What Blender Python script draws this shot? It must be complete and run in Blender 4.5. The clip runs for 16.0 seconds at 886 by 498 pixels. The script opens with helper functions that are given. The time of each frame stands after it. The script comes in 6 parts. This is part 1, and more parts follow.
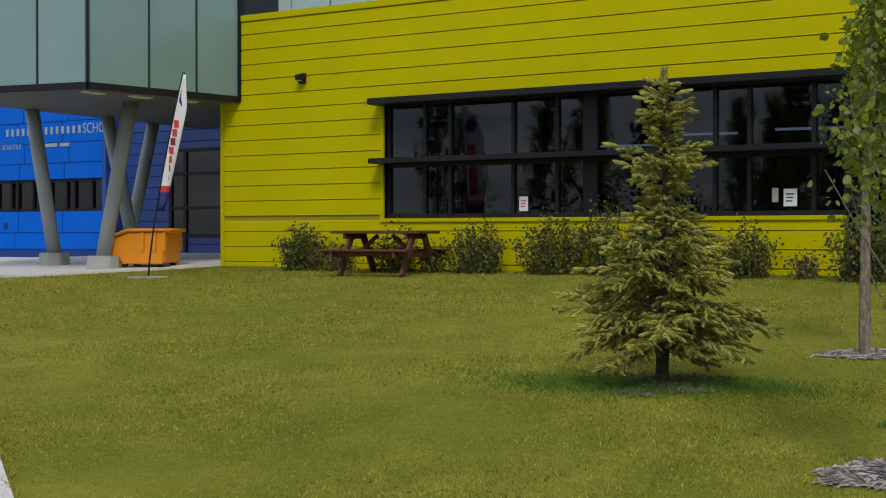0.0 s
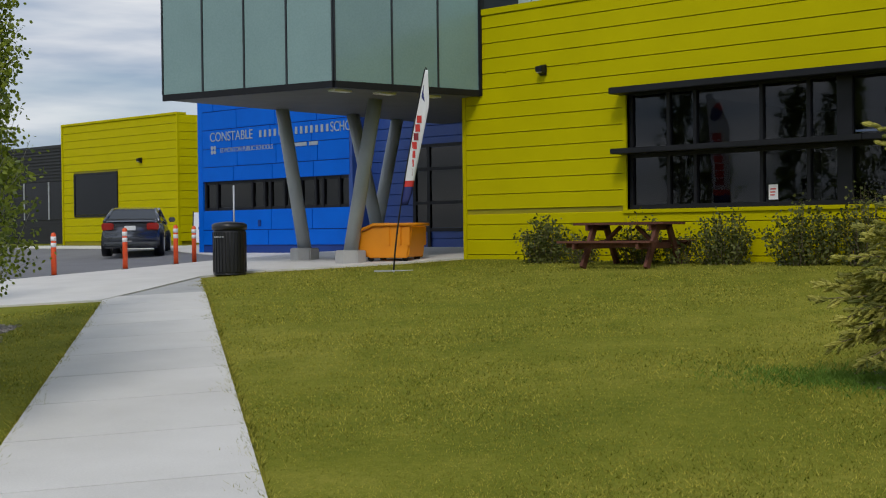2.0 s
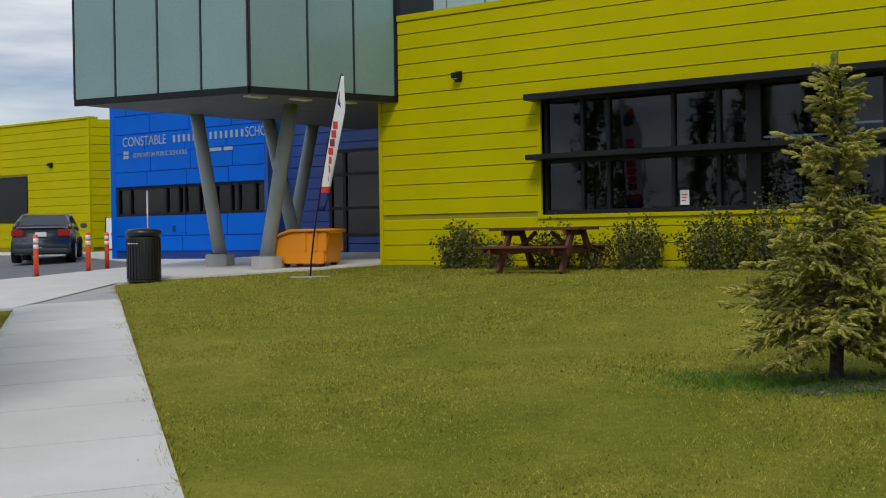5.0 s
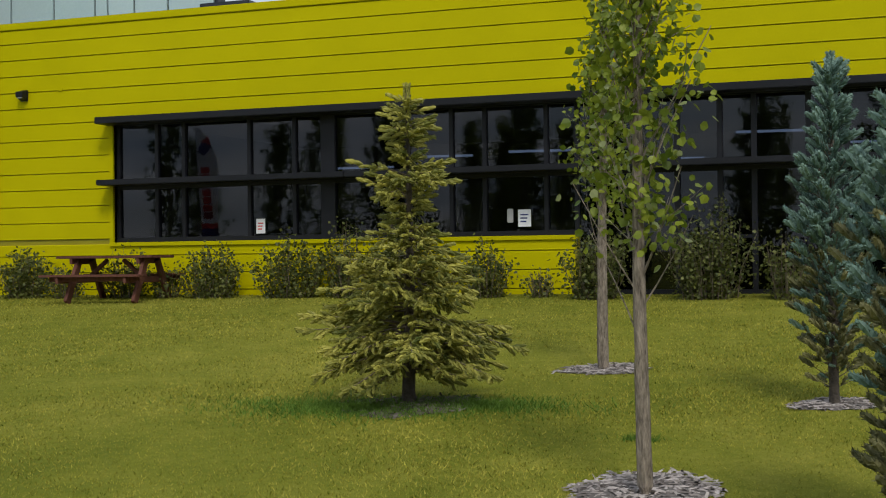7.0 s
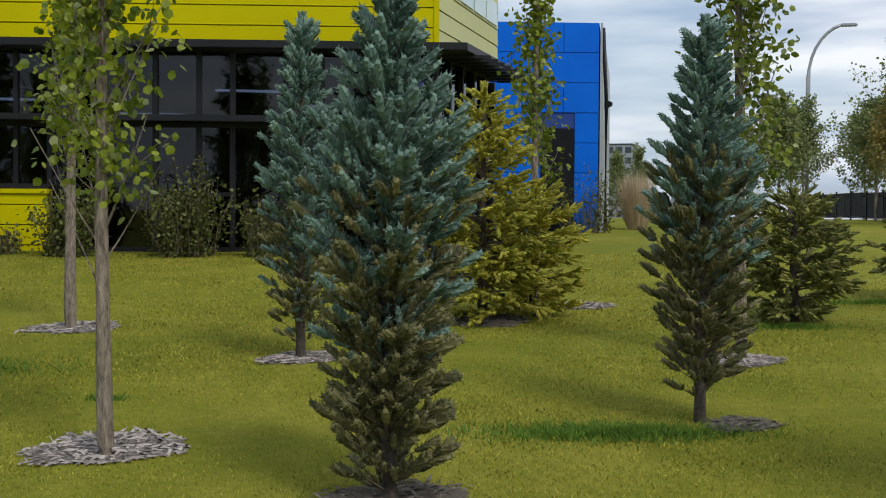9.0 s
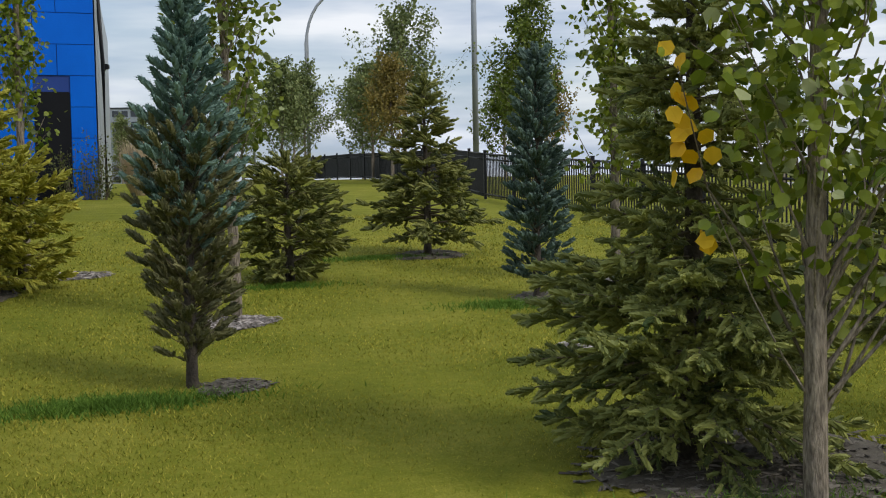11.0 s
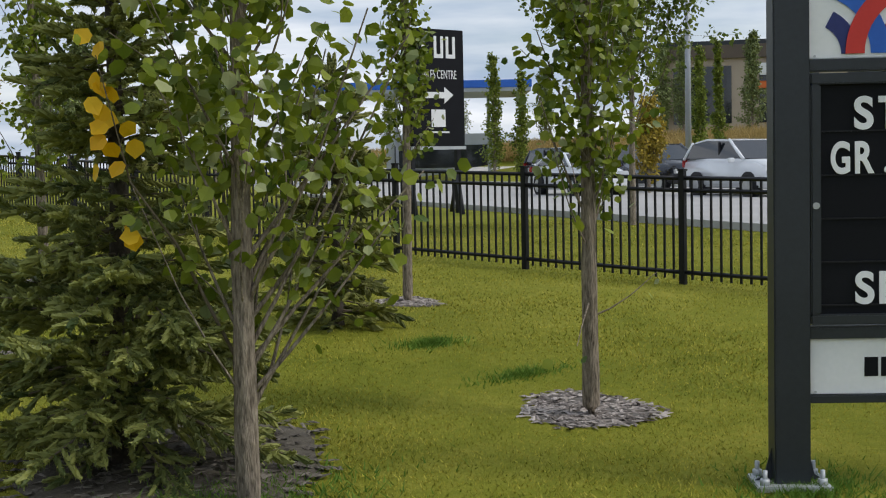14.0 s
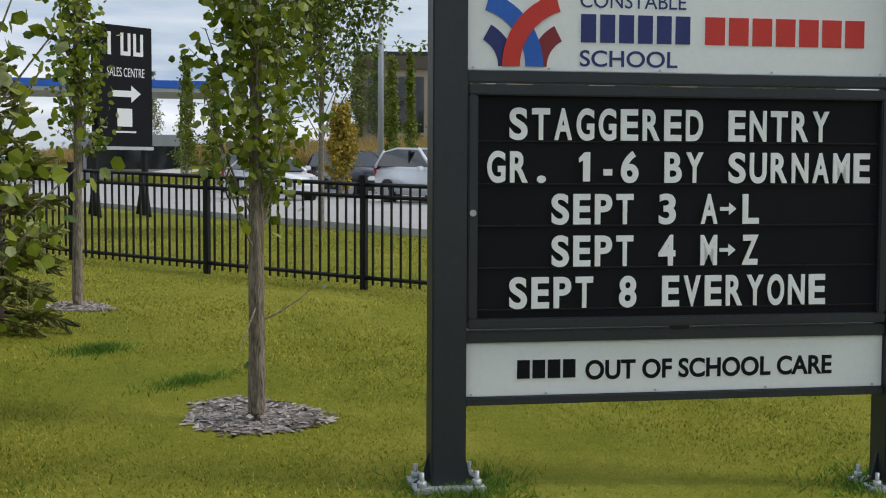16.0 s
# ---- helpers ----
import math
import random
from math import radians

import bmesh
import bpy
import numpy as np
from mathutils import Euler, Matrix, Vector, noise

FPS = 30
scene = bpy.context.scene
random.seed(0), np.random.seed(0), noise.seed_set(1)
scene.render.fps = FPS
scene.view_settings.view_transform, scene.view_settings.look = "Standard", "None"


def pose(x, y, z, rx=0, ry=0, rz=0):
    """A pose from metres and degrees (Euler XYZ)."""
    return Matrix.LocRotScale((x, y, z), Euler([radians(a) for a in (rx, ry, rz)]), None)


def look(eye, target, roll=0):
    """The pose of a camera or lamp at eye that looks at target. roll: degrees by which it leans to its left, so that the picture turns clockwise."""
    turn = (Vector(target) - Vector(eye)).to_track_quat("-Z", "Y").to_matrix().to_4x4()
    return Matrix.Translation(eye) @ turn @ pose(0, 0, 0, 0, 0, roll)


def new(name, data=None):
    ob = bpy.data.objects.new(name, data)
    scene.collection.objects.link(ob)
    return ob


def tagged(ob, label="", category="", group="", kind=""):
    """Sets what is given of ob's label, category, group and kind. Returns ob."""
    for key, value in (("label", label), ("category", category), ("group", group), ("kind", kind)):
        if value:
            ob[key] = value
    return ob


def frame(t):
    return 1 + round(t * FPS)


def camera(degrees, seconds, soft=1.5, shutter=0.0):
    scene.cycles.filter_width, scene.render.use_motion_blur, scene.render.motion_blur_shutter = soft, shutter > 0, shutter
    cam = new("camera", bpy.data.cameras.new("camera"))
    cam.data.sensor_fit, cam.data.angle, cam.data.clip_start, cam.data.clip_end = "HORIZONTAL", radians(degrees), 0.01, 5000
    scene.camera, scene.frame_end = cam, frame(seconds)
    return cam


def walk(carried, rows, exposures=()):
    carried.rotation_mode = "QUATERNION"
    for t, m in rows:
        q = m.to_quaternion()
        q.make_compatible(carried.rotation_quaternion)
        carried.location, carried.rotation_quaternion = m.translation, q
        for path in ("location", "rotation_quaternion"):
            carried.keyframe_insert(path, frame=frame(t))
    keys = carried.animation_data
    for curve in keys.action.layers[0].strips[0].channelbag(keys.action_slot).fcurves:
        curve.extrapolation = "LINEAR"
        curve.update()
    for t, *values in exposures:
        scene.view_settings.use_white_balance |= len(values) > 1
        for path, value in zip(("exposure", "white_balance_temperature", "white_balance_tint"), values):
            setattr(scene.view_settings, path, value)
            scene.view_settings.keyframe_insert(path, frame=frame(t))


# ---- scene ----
PATH = (
    (0.0, -0.127, -0.210, 1.568, 31.462, -0.617, 0.022),
    (0.5, -0.177, -0.137, 1.551, 35.075, -0.780, -0.126),
    (1.0, -0.187, -0.115, 1.543, 37.383, -0.997, -0.156),
    (1.5, -0.215, -0.084, 1.539, 39.798, -0.980, -0.647),
    (2.0, -0.251, -0.057, 1.534, 42.099, -0.818, -0.682),
    (2.5, -0.284, -0.040, 1.525, 44.230, -0.746, -0.465),
    (3.0, -0.251, -0.058, 1.530, 46.064, -0.833, -0.374),
    (3.2, -0.224, -0.085, 1.541, 46.874, -0.767, -0.283),
    (5.3, -0.210, -0.141, 1.576, 35.873, -0.622, -0.603),
    (5.5, -0.194, -0.180, 1.590, 34.130, -0.535, -0.317),
    (6.0, -0.263, -0.080, 1.555, 29.963, -0.118, 0.013),
    (6.5, -0.289, -0.034, 1.544, 25.838, 0.286, 0.063),
    (7.0, -0.311, 0.022, 1.529, 19.806, 0.413, -0.632),
    (7.5, -0.316, 0.087, 1.514, 12.663, -0.531, -0.961),
    (8.0, -0.322, 0.183, 1.494, 6.136, -1.094, -0.213),
    (8.2, -0.313, 0.221, 1.487, 4.202, -1.289, 0.005),
    (10.3, -0.136, 0.073, 1.510, -14.701, -1.839, -0.534),
    (10.5, -0.120, 0.122, 1.503, -17.006, -2.061, -0.793),
    (11.0, -0.100, 0.200, 1.496, -23.947, -3.140, -1.110),
    (11.5, -0.100, 0.210, 1.498, -29.133, -3.186, -1.176),
    (12.0, -0.115, 0.191, 1.510, -32.836, -3.330, -1.339),
    (12.5, -0.079, 0.213, 1.503, -36.651, -3.364, -1.384),
    (13.0, -0.054, 0.227, 1.500, -41.227, -3.275, -1.435),
    (13.5, -0.010, 0.252, 1.488, -44.906, -3.546, -1.620),
    (14.0, 0.003, 0.268, 1.482, -48.392, -3.772, -1.254),
    (14.5, -0.005, 0.273, 1.476, -52.570, -3.558, -0.939),
    (15.0, 0.037, 0.257, 1.475, -55.801, -3.972, -0.192),
    (15.5, 0.112, 0.223, 1.475, -59.533, -3.670, 0.129),
    (16.0, 0.132, 0.189, 1.472, -61.766, -3.656, 0.251),
)
cam = camera(37.64, 16.0, soft=1.1)


def aim(x, y, z, yaw, pitch, roll):
    """A camera pose from its place, heading (to the left of +y), pitch and roll in degrees."""
    a, p = radians(yaw), radians(pitch)
    ahead = Vector((-math.sin(a) * math.cos(p), math.cos(a) * math.cos(p), math.sin(p)))
    eye = Vector((x, y, z))
    return look(eye, eye + ahead, roll)


walk(cam, [(row[0], aim(*row[1:])) for row in PATH], ((0.0, 0.28), (0.6, 0.13), (2.0, 0.11), (2.5, 0.20), (3.2, 0.22), (5.5, 0.14), (6.0, 0.20), (7.0, 0.38), (8.0, 0.48), (11.5, 0.38), (15.0, 0.45), (16.0, 0.45)))

# ---- light ----
SUN_AZ, SUN_EL = radians(150), radians(48)
world = bpy.data.worlds.new("sky")
scene.world = world
world.use_nodes = True
wn, wl = world.node_tree.nodes, world.node_tree.links
wn.clear()
w_out, w_bg = wn.new("ShaderNodeOutputWorld"), wn.new("ShaderNodeBackground")
sky = wn.new("ShaderNodeTexSky")
sky.sky_type, sky.sun_disc = "NISHITA", False
sky.sun_elevation, sky.sun_rotation = SUN_EL, SUN_AZ
sky_dim = wn.new("ShaderNodeVectorMath")
sky_dim.operation = "SCALE"
sky_dim.inputs["Scale"].default_value = 0.10
w_tc, w_map = wn.new("ShaderNodeTexCoord"), wn.new("ShaderNodeMapping")
w_map.inputs["Scale"].default_value = (2.2, 2.2, 15.0)
clouds, bands = wn.new("ShaderNodeTexNoise"), wn.new("ShaderNodeTexNoise")
clouds.inputs["Scale"].default_value, clouds.inputs["Detail"].default_value = 1.3, 7
clouds.inputs["Roughness"].default_value = 0.52
bands.inputs["Scale"].default_value, bands.inputs["Detail"].default_value = 2.7, 5
cover, tone = wn.new("ShaderNodeValToRGB"), wn.new("ShaderNodeValToRGB")
cover.color_ramp.elements[0].position, cover.color_ramp.elements[0].color = 0.30, (0.45, 0.45, 0.45, 1)
cover.color_ramp.elements[1].position, cover.color_ramp.elements[1].color = 0.58, (1, 1, 1, 1)
tone.color_ramp.elements[0].position, tone.color_ramp.elements[0].color = 0.33, (0.36, 0.45, 0.60, 1)
tone.color_ramp.elements[1].position, tone.color_ramp.elements[1].color = 0.66, (0.80, 0.83, 0.88, 1)
w_mix = wn.new("ShaderNodeMix")
w_mix.data_type = "RGBA"
wl.new(w_tc.outputs["Generated"], w_map.inputs["Vector"])
wl.new(w_map.outputs["Vector"], clouds.inputs["Vector"])
wl.new(w_map.outputs["Vector"], bands.inputs["Vector"])
wl.new(clouds.outputs["Fac"], cover.inputs["Fac"])
wl.new(bands.outputs["Fac"], tone.inputs["Fac"])
wl.new(sky.outputs["Color"], sky_dim.inputs[0])
wl.new(cover.outputs["Color"], w_mix.inputs["Factor"])
wl.new(sky_dim.outputs["Vector"], w_mix.inputs["A"])
wl.new(tone.outputs["Color"], w_mix.inputs["B"])
wl.new(w_mix.outputs["Result"], w_bg.inputs["Color"])
w_bg.inputs["Strength"].default_value = 0.85
wl.new(w_bg.outputs["Background"], w_out.inputs["Surface"])

sun = new("sun", bpy.data.lights.new("sun", "SUN"))
sun.data.energy, sun.data.angle, sun.data.color = 1.3, radians(14), (1.0, 0.95, 0.88)
sun.matrix_world = look((0, 0, 30), Vector((0, 0, 30)) - Vector((math.sin(SUN_AZ) * math.cos(SUN_EL), math.cos(SUN_AZ) * math.cos(SUN_EL), math.sin(SUN_EL))))


# ---- materials ----
def mat(name, dark, light, rough=0.7, metal=0.0, scale=6.0, fine=80.0, bump=0.15, each=0.0, spec=0.5, stretch=(1, 1, 1), coat=0.0):
    """A surface that wanders between two colours at a coarse and a fine scale, with a fine relief."""
    m = bpy.data.materials.new(name)
    m.use_nodes = True
    n, l = m.node_tree.nodes, m.node_tree.links
    b = n["Principled BSDF"]
    tc, mp = n.new("ShaderNodeTexCoord"), n.new("ShaderNodeMapping")
    mp.inputs["Scale"].default_value = stretch
    l.new(tc.outputs["Object"], mp.inputs["Vector"])
    big, small = n.new("ShaderNodeTexNoise"), n.new("ShaderNodeTexNoise")
    big.inputs["Scale"].default_value, big.inputs["Detail"].default_value = scale, 4
    small.inputs["Scale"].default_value, small.inputs["Detail"].default_value = fine, 3
    add = n.new("ShaderNodeMath")
    add.operation = "MULTIPLY_ADD"
    l.new(mp.outputs["Vector"], big.inputs["Vector"])
    l.new(mp.outputs["Vector"], small.inputs["Vector"])
    l.new(small.outputs["Fac"], add.inputs[0])
    add.inputs[1].default_value = 0.45
    scaled = n.new("ShaderNodeMath")
    scaled.operation = "MULTIPLY"
    scaled.inputs[1].default_value = 0.62
    l.new(big.outputs["Fac"], scaled.inputs[0])
    l.new(scaled.outputs[0], add.inputs[2])
    value = add.outputs[0]
    if each:
        info, more = n.new("ShaderNodeObjectInfo"), n.new("ShaderNodeMath")
        more.operation = "MULTIPLY_ADD"
        more.inputs[1].default_value = each
        l.new(info.outputs["Random"], more.inputs[0])
        l.new(value, more.inputs[2])
        less = n.new("ShaderNodeMath")
        less.operation = "SUBTRACT"
        less.inputs[1].default_value = each / 2
        l.new(more.outputs[0], less.inputs[0])
        value = less.outputs[0]
    ramp = n.new("ShaderNodeValToRGB")
    ramp.color_ramp.elements[0].position, ramp.color_ramp.elements[0].color = 0.30, (*dark, 1)
    ramp.color_ramp.elements[1].position, ramp.color_ramp.elements[1].color = 0.75, (*light, 1)
    l.new(value, ramp.inputs["Fac"])
    l.new(ramp.outputs["Color"], b.inputs["Base Color"])
    b.inputs["Roughness"].default_value, b.inputs["Metallic"].default_value = rough, metal
    b.inputs["Specular IOR Level"].default_value = spec
    b.inputs["Coat Weight"].default_value = coat
    if bump:
        bp = n.new("ShaderNodeBump")
        bp.inputs["Strength"].default_value, bp.inputs["Distance"].default_value = bump, 0.01
        l.new(small.outputs["Fac"], bp.inputs["Height"])
        l.new(bp.outputs["Normal"], b.inputs["Normal"])
    return m


def leaf_mat(name, dark, light, rough=0.55, through_light=0.3, spec=0.35):
    """Foliage: every leaf or needle takes its own shade between two colours, and lets some light through."""
    m = bpy.data.materials.new(name)
    m.use_nodes = True
    n, l = m.node_tree.nodes, m.node_tree.links
    b, out = n["Principled BSDF"], n["Material Output"]
    geo, tc, noise_n = n.new("ShaderNodeNewGeometry"), n.new("ShaderNodeTexCoord"), n.new("ShaderNodeTexNoise")
    noise_n.inputs["Scale"].default_value = 3.5
    l.new(tc.outputs["Object"], noise_n.inputs["Vector"])
    add = n.new("ShaderNodeMath")
    add.operation = "MULTIPLY_ADD"
    add.inputs[1].default_value = 0.5
    l.new(geo.outputs["Random Per Island"], add.inputs[0])
    half = n.new("ShaderNodeMath")
    half.operation = "MULTIPLY"
    half.inputs[1].default_value = 0.6
    l.new(noise_n.outputs["Fac"], half.inputs[0])
    l.new(half.outputs[0], add.inputs[2])
    ramp = n.new("ShaderNodeValToRGB")
    ramp.color_ramp.elements[0].position, ramp.color_ramp.elements[0].color = 0.2, (*dark, 1)
    ramp.color_ramp.elements[1].position, ramp.color_ramp.elements[1].color = 0.85, (*light, 1)
    l.new(add.outputs[0], ramp.inputs["Fac"])
    l.new(ramp.outputs["Color"], b.inputs["Base Color"])
    b.inputs["Roughness"].default_value, b.inputs["Specular IOR Level"].default_value = rough, spec
    tr, mx = n.new("ShaderNodeBsdfTranslucent"), n.new("ShaderNodeMixShader")
    mx.inputs["Fac"].default_value = through_light
    l.new(ramp.outputs["Color"], tr.inputs["Color"])
    l.new(b.outputs["BSDF"], mx.inputs[1])
    l.new(tr.outputs["BSDF"], mx.inputs[2])
    l.new(mx.outputs["Shader"], out.inputs["Surface"])
    return m


def lawn_mat(name):
    """Mown turf: broad faded patches, hand-sized mottling and a fine grain of blades and straw."""
    m = bpy.data.materials.new(name)
    m.use_nodes = True
    n, l = m.node_tree.nodes, m.node_tree.links
    b, tc = n["Principled BSDF"], n.new("ShaderNodeTexCoord")
    total = None
    for scale, detail, rough_n, weight in ((0.22, 3, 0.5, 0.34), (1.7, 4, 0.6, 0.34), (13.0, 4, 0.7, 0.30), (75.0, 3, 0.7, 0.42)):
        t = n.new("ShaderNodeTexNoise")
        t.inputs["Scale"].default_value, t.inputs["Detail"].default_value, t.inputs["Roughness"].default_value = scale, detail, rough_n
        l.new(tc.outputs["Object"], t.inputs["Vector"])
        k = n.new("ShaderNodeMath")
        k.operation = "MULTIPLY_ADD"
        k.inputs[1].default_value = weight
        l.new(t.outputs["Fac"], k.inputs[0])
        if total is None:
            k.inputs[2].default_value = -0.20
        else:
            l.new(total, k.inputs[2])
        total = k.outputs[0]
    ramp = n.new("ShaderNodeValToRGB")
    e = ramp.color_ramp.elements
    e[0].position, e[0].color = 0.26, (0.070, 0.100, 0.006, 1)
    e[1].position, e[1].color = 0.74, (0.34, 0.310, 0.055, 1)
    mid = e.new(0.50)
    mid.color = (0.178, 0.188, 0.018, 1)
    l.new(total, ramp.inputs["Fac"])
    l.new(ramp.outputs["Color"], b.inputs["Base Color"])
    b.inputs["Roughness"].default_value, b.inputs["Specular IOR Level"].default_value = 0.95, 0.1
    bp = n.new("ShaderNodeBump")
    bp.inputs["Strength"].default_value, bp.inputs["Distance"].default_value = 0.7, 0.012
    l.new(t.outputs["Fac"], bp.inputs["Height"])
    l.new(bp.outputs["Normal"], b.inputs["Normal"])
    return m


def pane_mat(name, tint, gloss_ior=1.55, rough=0.02):
    """Thin tinted glass: it lets tinted light straight through and mirrors more at flat angles."""
    m = bpy.data.materials.new(name)
    m.use_nodes = True
    n, l = m.node_tree.nodes, m.node_tree.links
    n.remove(n["Principled BSDF"])
    clear, gloss, fr, mx = n.new("ShaderNodeBsdfTransparent"), n.new("ShaderNodeBsdfGlossy"), n.new("ShaderNodeFresnel"), n.new("ShaderNodeMixShader")
    clear.inputs["Color"].default_value = (*tint, 1)
    gloss.inputs["Roughness"].default_value = rough
    fr.inputs["IOR"].default_value = gloss_ior
    l.new(fr.outputs["Fac"], mx.inputs["Fac"])
    l.new(clear.outputs["BSDF"], mx.inputs[1])
    l.new(gloss.outputs["BSDF"], mx.inputs[2])
    l.new(mx.outputs["Shader"], n["Material Output"].inputs["Surface"])
    return m


def glow_mat(name, color, strength):
    m = bpy.data.materials.new(name)
    m.use_nodes = True
    b = m.node_tree.nodes["Principled BSDF"]
    b.inputs["Base Color"].default_value = (*color, 1)
    b.inputs["Emission Color"].default_value = (*color, 1)
    b.inputs["Emission Strength"].default_value = strength
    return m


YELLOW = mat("yellow siding paint", (0.455, 0.41, 0.0), (0.535, 0.478, 0.0), 0.55, 0, 1.2, 40, 0.03, 0.05, 0.06)
YELLOW_IN = mat("yellow joint", (0.27, 0.235, 0.0), (0.33, 0.285, 0.002), 0.6, 0, 2, 40, 0.05)
BLUE = mat("blue panel paint", (0.0, 0.11, 0.60), (0.0, 0.14, 0.72), 0.55, 0, 1.4, 40, 0.03, 0.08, 0.12)
BLUE_IN = mat("blue joint", (0.0, 0.03, 0.20), (0.0, 0.04, 0.26), 0.6, 0, 2, 40, 0.05)
# Darker copy of the blue: the entrance shade is put into the colour.
BLUE_SHADED = mat("blue siding paint darkened for shade", (0.02, 0.06, 0.26), (0.03, 0.08, 0.32), 0.45, 0, 1.4, 40, 0.03, 0.08)
BLACK_METAL = mat("black painted steel", (0.005, 0.0055, 0.008), (0.012, 0.0125, 0.016), 0.45, 0, 3, 60, 0.04, 0, 0.3)
CHARCOAL = mat("charcoal painted steel", (0.013, 0.017, 0.023), (0.024, 0.030, 0.038), 0.42, 0, 2, 50, 0.05)
BLACK_SIDING = mat("black corrugated metal", (0.012, 0.012, 0.016), (0.025, 0.025, 0.03), 0.5, 0, 2, 50, 0.04)
GREY_METAL = mat("grey corrugated metal", (0.33, 0.36, 0.38), (0.42, 0.45, 0.47), 0.45, 0.2, 2, 50, 0.04)
COLUMN_GREY = mat("grey column paint", (0.30, 0.33, 0.35), (0.37, 0.40, 0.42), 0.45, 0, 2, 50, 0.03)
CONCRETE = mat("pale concrete", (0.56, 0.545, 0.515), (0.69, 0.675, 0.645), 0.88, 0, 1.3, 90, 0.25, 0.10)
KERB = mat("grey concrete", (0.33, 0.33, 0.33), (0.45, 0.45, 0.44), 0.9, 0, 2.0, 90, 0.25)
ASPHALT = mat("worn asphalt", (0.13, 0.13, 0.14), (0.20, 0.20, 0.205), 0.92, 0, 0.6, 120, 0.3)
ROAD = mat("pale road surface", (0.34, 0.33, 0.32), (0.43, 0.42, 0.405), 0.9, 0, 0.5, 100, 0.2)
LAWN = lawn_mat("mown lawn")
BLADES = leaf_mat("grass blades", (0.080, 0.112, 0.006), (0.54, 0.48, 0.085), 0.7, 0.25, 0.15)
LUSH = leaf_mat("lush grass blades", (0.07, 0.15, 0.02), (0.17, 0.28, 0.04), 0.7, 0.25, 0.15)
MULCH = mat("grey wood mulch", (0.06, 0.052, 0.045), (0.19, 0.17, 0.15), 0.95, 0, 10, 60, 0.6)
CHIPS = leaf_mat("wood chips", (0.045, 0.034, 0.028), (0.52, 0.465, 0.425), 0.9, 0.0, 0.1)
DARK_CHIPS = leaf_mat("old dark wood chips", (0.05, 0.042, 0.034), (0.24, 0.215, 0.18), 0.9, 0.0, 0.1)
SOIL = mat("dark soil with needles", (0.05, 0.042, 0.03), (0.13, 0.11, 0.08), 0.95, 0, 9, 70, 0.6)
POPLAR_BARK = mat("grey-brown furrowed bark", (0.03, 0.022, 0.016), (0.43, 0.36, 0.285), 0.9, 0, 26, 60, 1.0, 0, 0.2, (2.2, 2.2, 0.45))
ASPEN_BARK = mat("pale aspen bark", (0.20, 0.19, 0.15), (0.42, 0.41, 0.34), 0.85, 0, 8, 50, 0.5, 0, 0.2, (1, 1, 2))
SPRUCE_BARK = mat("dark spruce bark", (0.035, 0.028, 0.022), (0.11, 0.09, 0.07), 0.95, 0, 16, 60, 0.9)
TWIG = mat("twig bark", (0.09, 0.07, 0.05), (0.20, 0.16, 0.11), 0.9, 0, 10, 60, 0.3)
NEEDLE_OLIVE = leaf_mat("olive spruce needles", (0.055, 0.080, 0.010), (0.50, 0.46, 0.09), 0.6, 0.15)
NEEDLE_GREEN = leaf_mat("green spruce needles", (0.035, 0.065, 0.016), (0.40, 0.41, 0.11), 0.6, 0.15)
NEEDLE_DARK = leaf_mat("dark green spruce needles", (0.035, 0.055, 0.012), (0.31, 0.31, 0.08), 0.6, 0.15)
NEEDLE_BLUE = leaf_mat("blue-green spruce needles", (0.025, 0.066, 0.048), (0.25, 0.375, 0.31), 0.6, 0.12)
NEEDLE_BROWN = leaf_mat("thinning brown-green needles", (0.040, 0.048, 0.018), (0.25, 0.235, 0.10), 0.65, 0.12)
NEEDLE_YELLOW = leaf_mat("yellowing spruce needles", (0.19, 0.21, 0.02), (0.62, 0.56, 0.09), 0.6, 0.2)
LEAF_POPLAR = leaf_mat("green poplar leaves", (0.045, 0.095, 0.006), (0.31, 0.36, 0.035), 0.42, 0.34)
LEAF_DEEP = leaf_mat("deep green poplar leaves", (0.035, 0.075, 0.006), (0.29, 0.34, 0.045), 0.48, 0.30)
LEAF_ASPEN = leaf_mat("aspen leaves", (0.040, 0.080, 0.006), (0.38, 0.44, 0.055), 0.45, 0.36)
LEAF_PALE = leaf_mat("pale poplar leaf backs", (0.20, 0.25, 0.09), (0.42, 0.45, 0.22), 0.55, 0.3)
LEAF_GOLD = leaf_mat("golden poplar leaves", (0.75, 0.42, 0.005), (0.85, 0.55, 0.02), 0.5, 0.35)
LEAF_GOLD_DULL = leaf_mat("yellowing leaves", (0.16, 0.14, 0.015), (0.52, 0.38, 0.05), 0.55, 0.3)
LEAF_SHRUB = leaf_mat("shrub leaves", (0.025, 0.045, 0.008), (0.17, 0.18, 0.04), 0.55, 0.22)
LEAF_STREET = leaf_mat("street tree leaves", (0.035, 0.07, 0.008), (0.20, 0.25, 0.035), 0.55, 0.3)
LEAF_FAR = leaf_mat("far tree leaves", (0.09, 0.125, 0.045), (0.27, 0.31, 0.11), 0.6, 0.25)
LEAF_AMBER = leaf_mat("amber leaves", (0.15, 0.13, 0.03), (0.36, 0.27, 0.07), 0.6, 0.3)
REED = leaf_mat("tall dry grass", (0.25, 0.18, 0.055), (0.54, 0.39, 0.145), 0.8, 0.2)
PLUME = leaf_mat("buff feather grass", (0.42, 0.32, 0.20), (0.68, 0.55, 0.38), 0.8, 0.3)
GLASS_DARK = pane_mat("dark tinted window glass", (0.20, 0.24, 0.32), 1.53)
